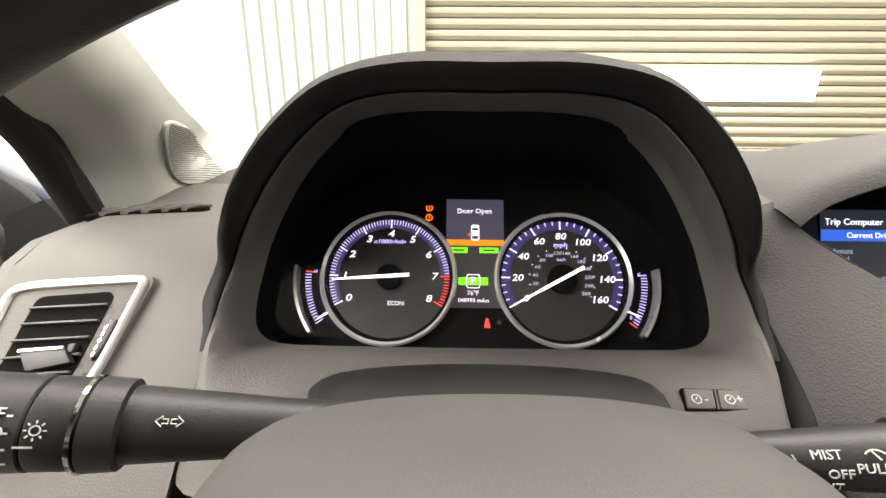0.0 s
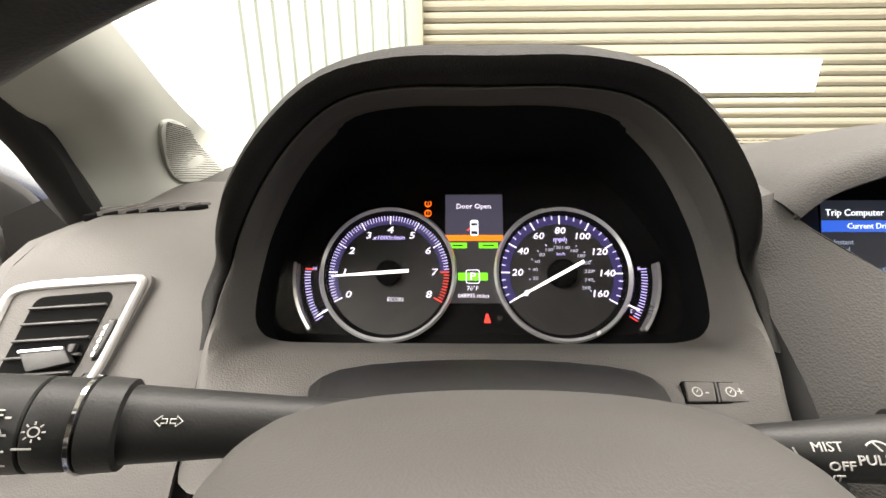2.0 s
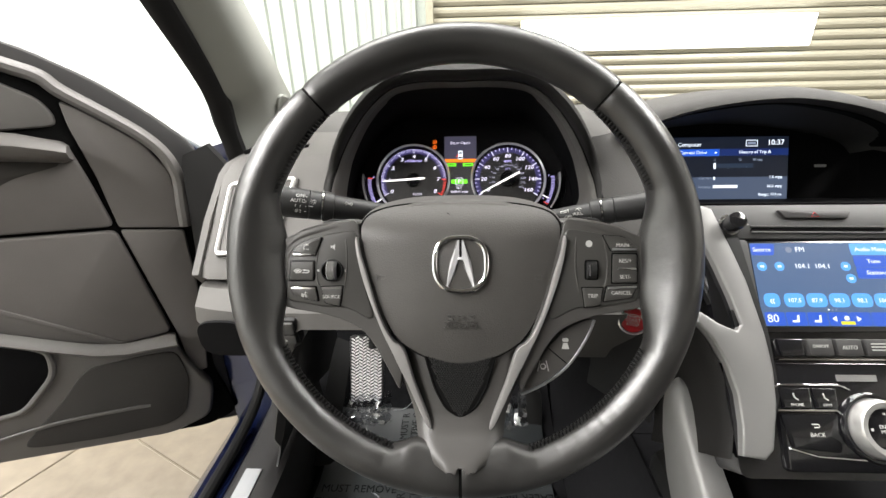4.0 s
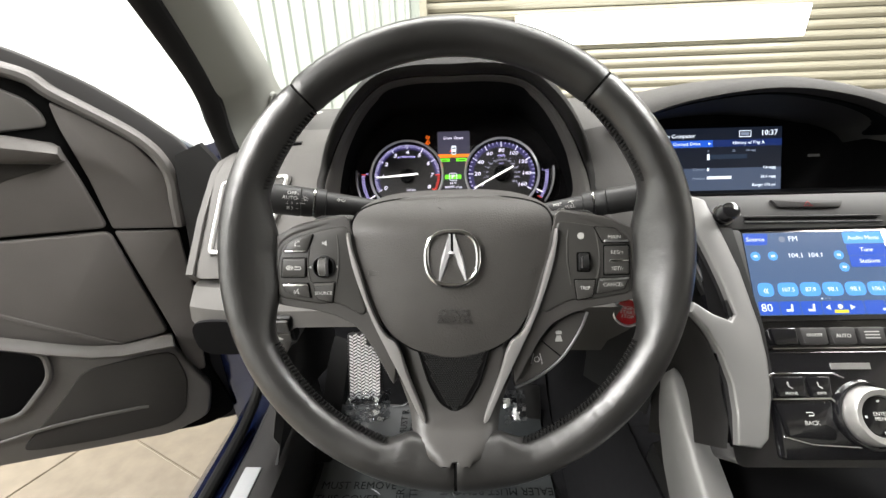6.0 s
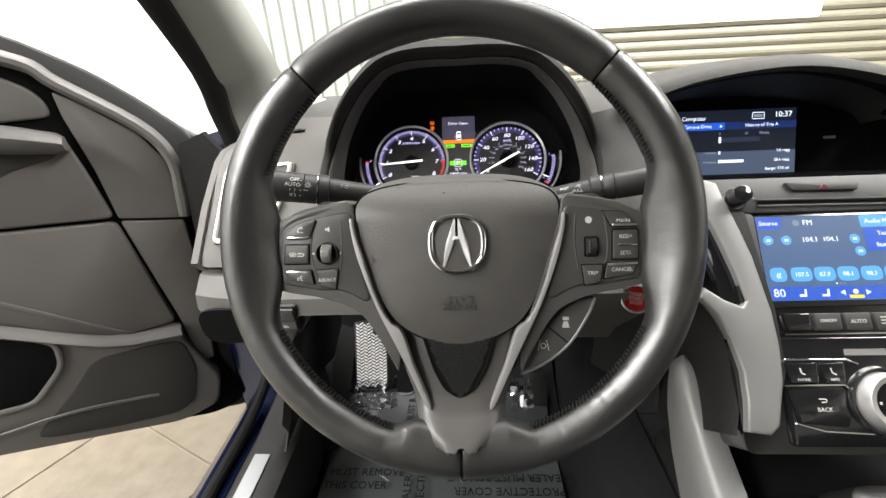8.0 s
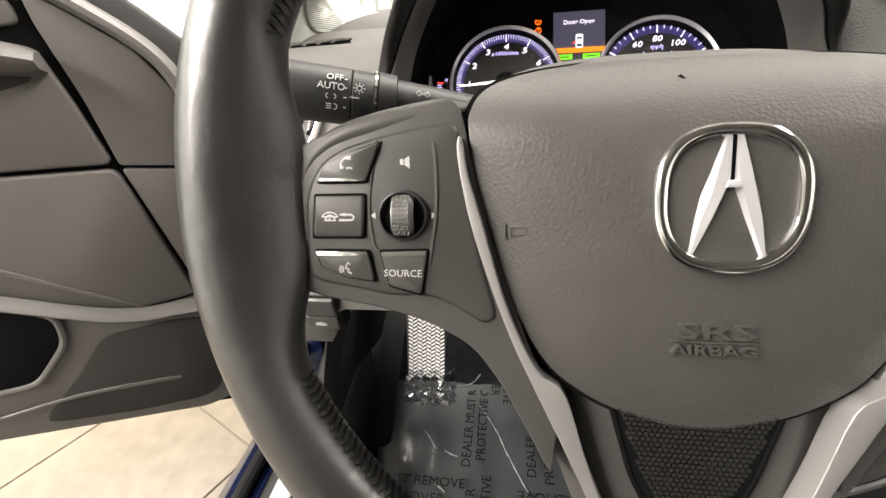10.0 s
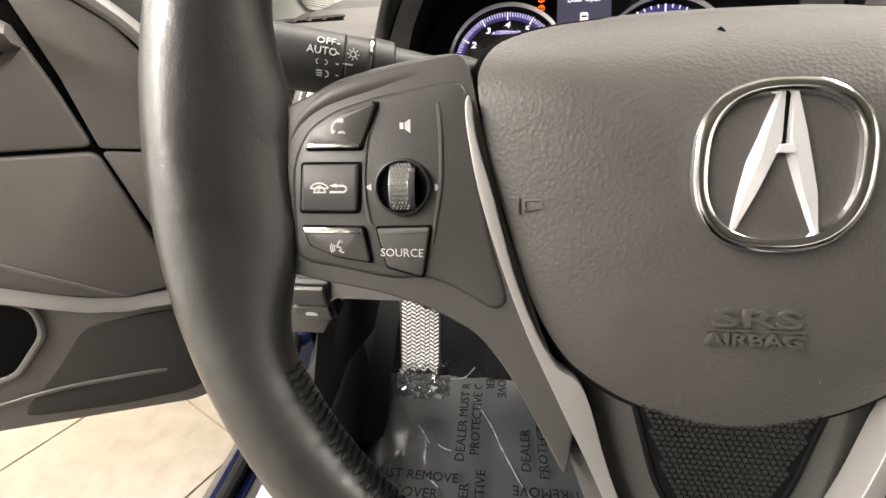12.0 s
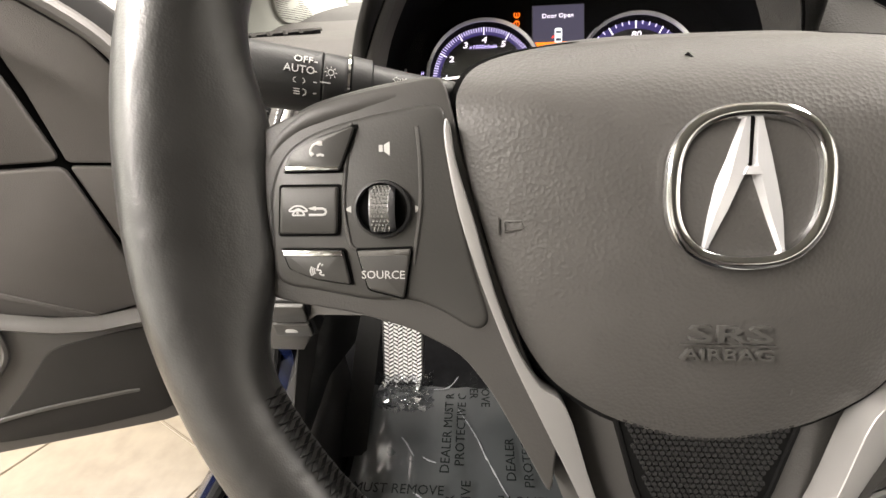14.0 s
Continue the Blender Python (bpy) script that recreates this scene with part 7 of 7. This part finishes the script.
def build_footwell():
    b = thing("brake_pedal", "metal brake pedal half wrapped in clear plastic film", "pedal", (-0.215, 0.46, 0.3))
    m = basis((-0.2155, 0.455, 0.385), Vector((1, 0.02, 0.02)).normalized(), Vector((0.0, 0.42, 0.91)).normalized(), Vector((0, -0.91, 0.42)).normalized())
    part("pad", slab(rounded([(-0.037, -0.065), (0.037, -0.065), (0.040, 0.085), (-0.040, 0.085)], 0.008), -0.012, 0.0, m, 0.003), BEZEL, b, "ribbed metal pad")
    ribs = []
    for i in range(8):
        for j in range(20):
            u, v, s = -0.034 + i * 0.0086, -0.060 + j * 0.0072, 1 if i % 2 else -1
            ribs.append(slab([(u, v), (u + 0.0076, v + s * 0.0040), (u + 0.0076, v + s * 0.0040 + 0.0032), (u, v + 0.0032)], 0.0, 0.0022, m))
    tagged(part("tread", merged(*ribs), PEDAL, b, "herringbone tread"), kind="stuff")
    part("arm", tube([(-0.20, 0.475, 0.44), (-0.19, 0.52, 0.56), (-0.18, 0.53, 0.72)], 0.011), BLACK_TRIM, b, "black pedal arm")
    random.seed(5)
    rows = []
    for j in range(16):
        row = []
        for i in range(15):
            u, v = -0.050 + 0.103 * i / 14, -0.115 + 0.068 * j / 15
            edge = abs(i - 7) / 7
            row.append((u + random.uniform(-1, 1) * 0.004, v + random.uniform(-1, 1) * 0.004, 0.010 - 0.020 * edge ** 4 + random.uniform(-1, 1) * 0.0065))
        rows.append(row)
    wrap = part("film_wrap", loft(rows, m=m, thick=0.0004, sharp=15), WRAP, b, "crumpled clear plastic film")
    wrap.visible_shadow = False
    a = thing("accelerator_pedal", "black accelerator pedal wrapped in clear plastic film", "pedal", (0.15, 0.48, 0.18))
    m2 = basis((0.165, 0.47, 0.235), (1, 0, 0), Vector((0, 0.5, 0.87)).normalized(), Vector((0, -0.87, 0.5)).normalized())
    part("pad", slab(rounded(rect(-0.028, 0.028, -0.06, 0.07), 0.01), -0.012, 0.0, m2, 0.003), BLACK_TRIM, a, "black ribbed pad")
    rows = [[(-0.06 + 0.05 * i / 7 + random.uniform(-1, 1) * 0.003, -0.03 + 0.09 * j / 9, 0.008 + random.uniform(-1, 1) * 0.006) for i in range(8)] for j in range(10)]
    w2 = part("film_wrap", loft(rows, m=m2, thick=0.0004, sharp=15), WRAP, a, "crumpled clear plastic film")
    w2.visible_shadow = False
    mat = thing("floor_mat", "dark carpet mat under a clear printed protective film", "floor mat", (-0.05, 0.2, 0.18))
    rows = []
    for i in range(21):
        x = -0.32 + 0.54 * i / 20
        rows.append([(x, -0.35, 0.180), (x, 0.0, 0.182), (x, 0.30, 0.184), (x, 0.45, 0.20), (x, 0.55, 0.24), (x, 0.62, 0.30)])
    part("carpet", loft(rows, thick=0.008), CARPET, mat, "black carpet")
    random.seed(9)
    rows = []
    for i in range(25):
        x = -0.31 + 0.50 * i / 24
        row = []
        for j in range(20):
            y = -0.30 + 0.80 * j / 19
            z = 0.190 + (0.008 if y < 0.3 else 0.008 + 0.46 * max(0, y - 0.33) ** 1.35)
            row.append((x, y, z + random.uniform(-1, 1) * 0.0035))
        rows.append(row)
    film = part("film", loft(rows, thick=0.0006, sharp=80), FILM, mat, "wrinkled clear printed film")
    # sharp folds that stand up in the film, their glint painted as paler colour
    for fold in (((-0.118, 0.454), (-0.098, 0.428), (-0.079, 0.400), (-0.066, 0.372), (-0.048, 0.340), (-0.030, 0.306), (-0.013, 0.282)), ((-0.224, 0.398), (-0.212, 0.386), (-0.197, 0.365)), ((-0.180, 0.364), (-0.167, 0.358), (-0.154, 0.355)), ((-0.170, 0.492), (-0.140, 0.497), (-0.120, 0.520)), ((-0.190, 0.300), (-0.180, 0.295), (-0.170, 0.287))):
        pts = [(p.x, p.y, 0.2005 + 0.46 * max(0, p.y - 0.33) ** 1.35) for p in spline([(q[0], q[1], 0) for q in fold], 4, False)]
        n = len(pts)
        part("film_fold", tube(pts, [0.0006 + 0.0016 * math.sin(math.pi * (i + 0.5) / n) * (0.6 + 0.4 * math.sin(i * 2.1)) for i in range(n)], None, 6, 0.8), FOLD, film)
    fm = basis((0, 0.30, 0.2055), (1, 0, 0), (0, 1, 0.0), (0, 0, 1))
    for t, u, v, turn in (("MUST REMOVE", -0.215, -0.002, 0), ("THIS COVER", -0.235, -0.032, 0), ("DEALER MUST REMOVE", 0.08, -0.012, 180), ("PROTECTIVE COVER", 0.08, -0.042, 180), ("DEALER", -0.125, -0.05, 90), ("PROTECTIVE", -0.098, -0.05, 90), ("DEALER MUST REMOVE", -0.135, 0.14, 90), ("PROTECTIVE COVER", -0.11, 0.14, 90), ("REMOVE", -0.065, 0.19, -90), ("COVER", -0.088, 0.20, -90), ("DEALER", -0.02, 0.06, 90), ("PROTECT", 0.01, 0.06, 90)):
        lettering(t, u, v, 0.024, fm, 0.0065 + 0.40 * max(0, v - 0.03) ** 1.3, FILM_INK, film, "film_print", 0.0004, turn=turn)
    rest = thing("foot_rest", "dark carpeted foot rest beside the pedals", "foot rest", (-0.33, 0.5, 0.2))
    part("rest_pad", loft([[(-0.335, 0.36, 0.20), (-0.335, 0.55, 0.33), (-0.335, 0.62, 0.36)], [(-0.29, 0.37, 0.195), (-0.29, 0.55, 0.31), (-0.29, 0.62, 0.34)]], thick=0.01), RUBBER, rest, "black rubber pad")


build_footwell()

# ---- floor tiles ----


def build_tiles():
    a, b = Vector((0.900, -0.436, 0)), Vector((0.436, 0.900, 0))
    o, size, gap = Vector((-0.685, 0.460, 0)), 0.457, 0.003
    h = size / 2 - gap / 2
    me = bpy.data.meshes.new("tile")
    bm = bmesh.new()
    r = 0.002
    lo = [bm.verts.new((x * h, y * h, -0.004)) for x, y in ((-1, -1), (1, -1), (1, 1), (-1, 1))]
    hi = [bm.verts.new((x * (h - r), y * (h - r), 0.0)) for x, y in ((-1, -1), (1, -1), (1, 1), (-1, 1))]
    bm.faces.new(hi)
    for i in range(4):
        bm.faces.new((lo[i], lo[(i + 1) % 4], hi[(i + 1) % 4], hi[i]))
    finish(bm)
    bm.to_mesh(me)
    bm.free()
    me.materials.append(STONE)
    turn = Matrix(((a.x, b.x, 0, 0), (a.y, b.y, 0, 0), (0, 0, 1, 0), (0, 0, 0, 1)))
    for i in range(-9, 3):
        for j in range(-9, 6):
            c = o + a * ((i + 0.5) * size) + b * ((j + 0.5) * size)
            if -3.9 < c.x < -0.3 and -2.5 < c.y < 2.9:
                t = new("tile", me)
                t.parent = FLOOR
                t.matrix_basis = Matrix.Translation(c) @ turn
    # the rest of the floor, past the parts that lie beside the car
    verts, faces = [], []
    for i in range(-22, 23):
        for j in range(-22, 23):
            c = o + a * ((i + 0.5) * size) + b * ((j + 0.5) * size)
            near = -9 <= i < 3 and -9 <= j < 6 and -3.9 < c.x < -0.3 and -2.5 < c.y < 2.9
            if not near and -3.85 < c.x < 4.75 and -5.75 < c.y < 2.75:
                k = len(verts)
                for x, y, s, z in ((-1, -1, h, -0.004), (1, -1, h, -0.004), (1, 1, h, -0.004), (-1, 1, h, -0.004), (-1, -1, h - r, 0), (1, -1, h - r, 0), (1, 1, h - r, 0), (-1, 1, h - r, 0)):
                    p = c + a * (x * s) + b * (y * s)
                    verts.append((p.x, p.y, z))
                faces += [(k + 4, k + 5, k + 6, k + 7)] + [(k + q, k + (q + 1) % 4, k + 4 + (q + 1) % 4, k + 4 + q) for q in range(4)]
    me2 = bpy.data.meshes.new("tile_field")
    me2.from_pydata(verts, [], faces)
    me2.materials.append(STONE)
    rest = new("tile_field", me2)
    rest.parent = FLOOR
    tagged(rest, "beige stone tiles", kind="stuff")


build_tiles()
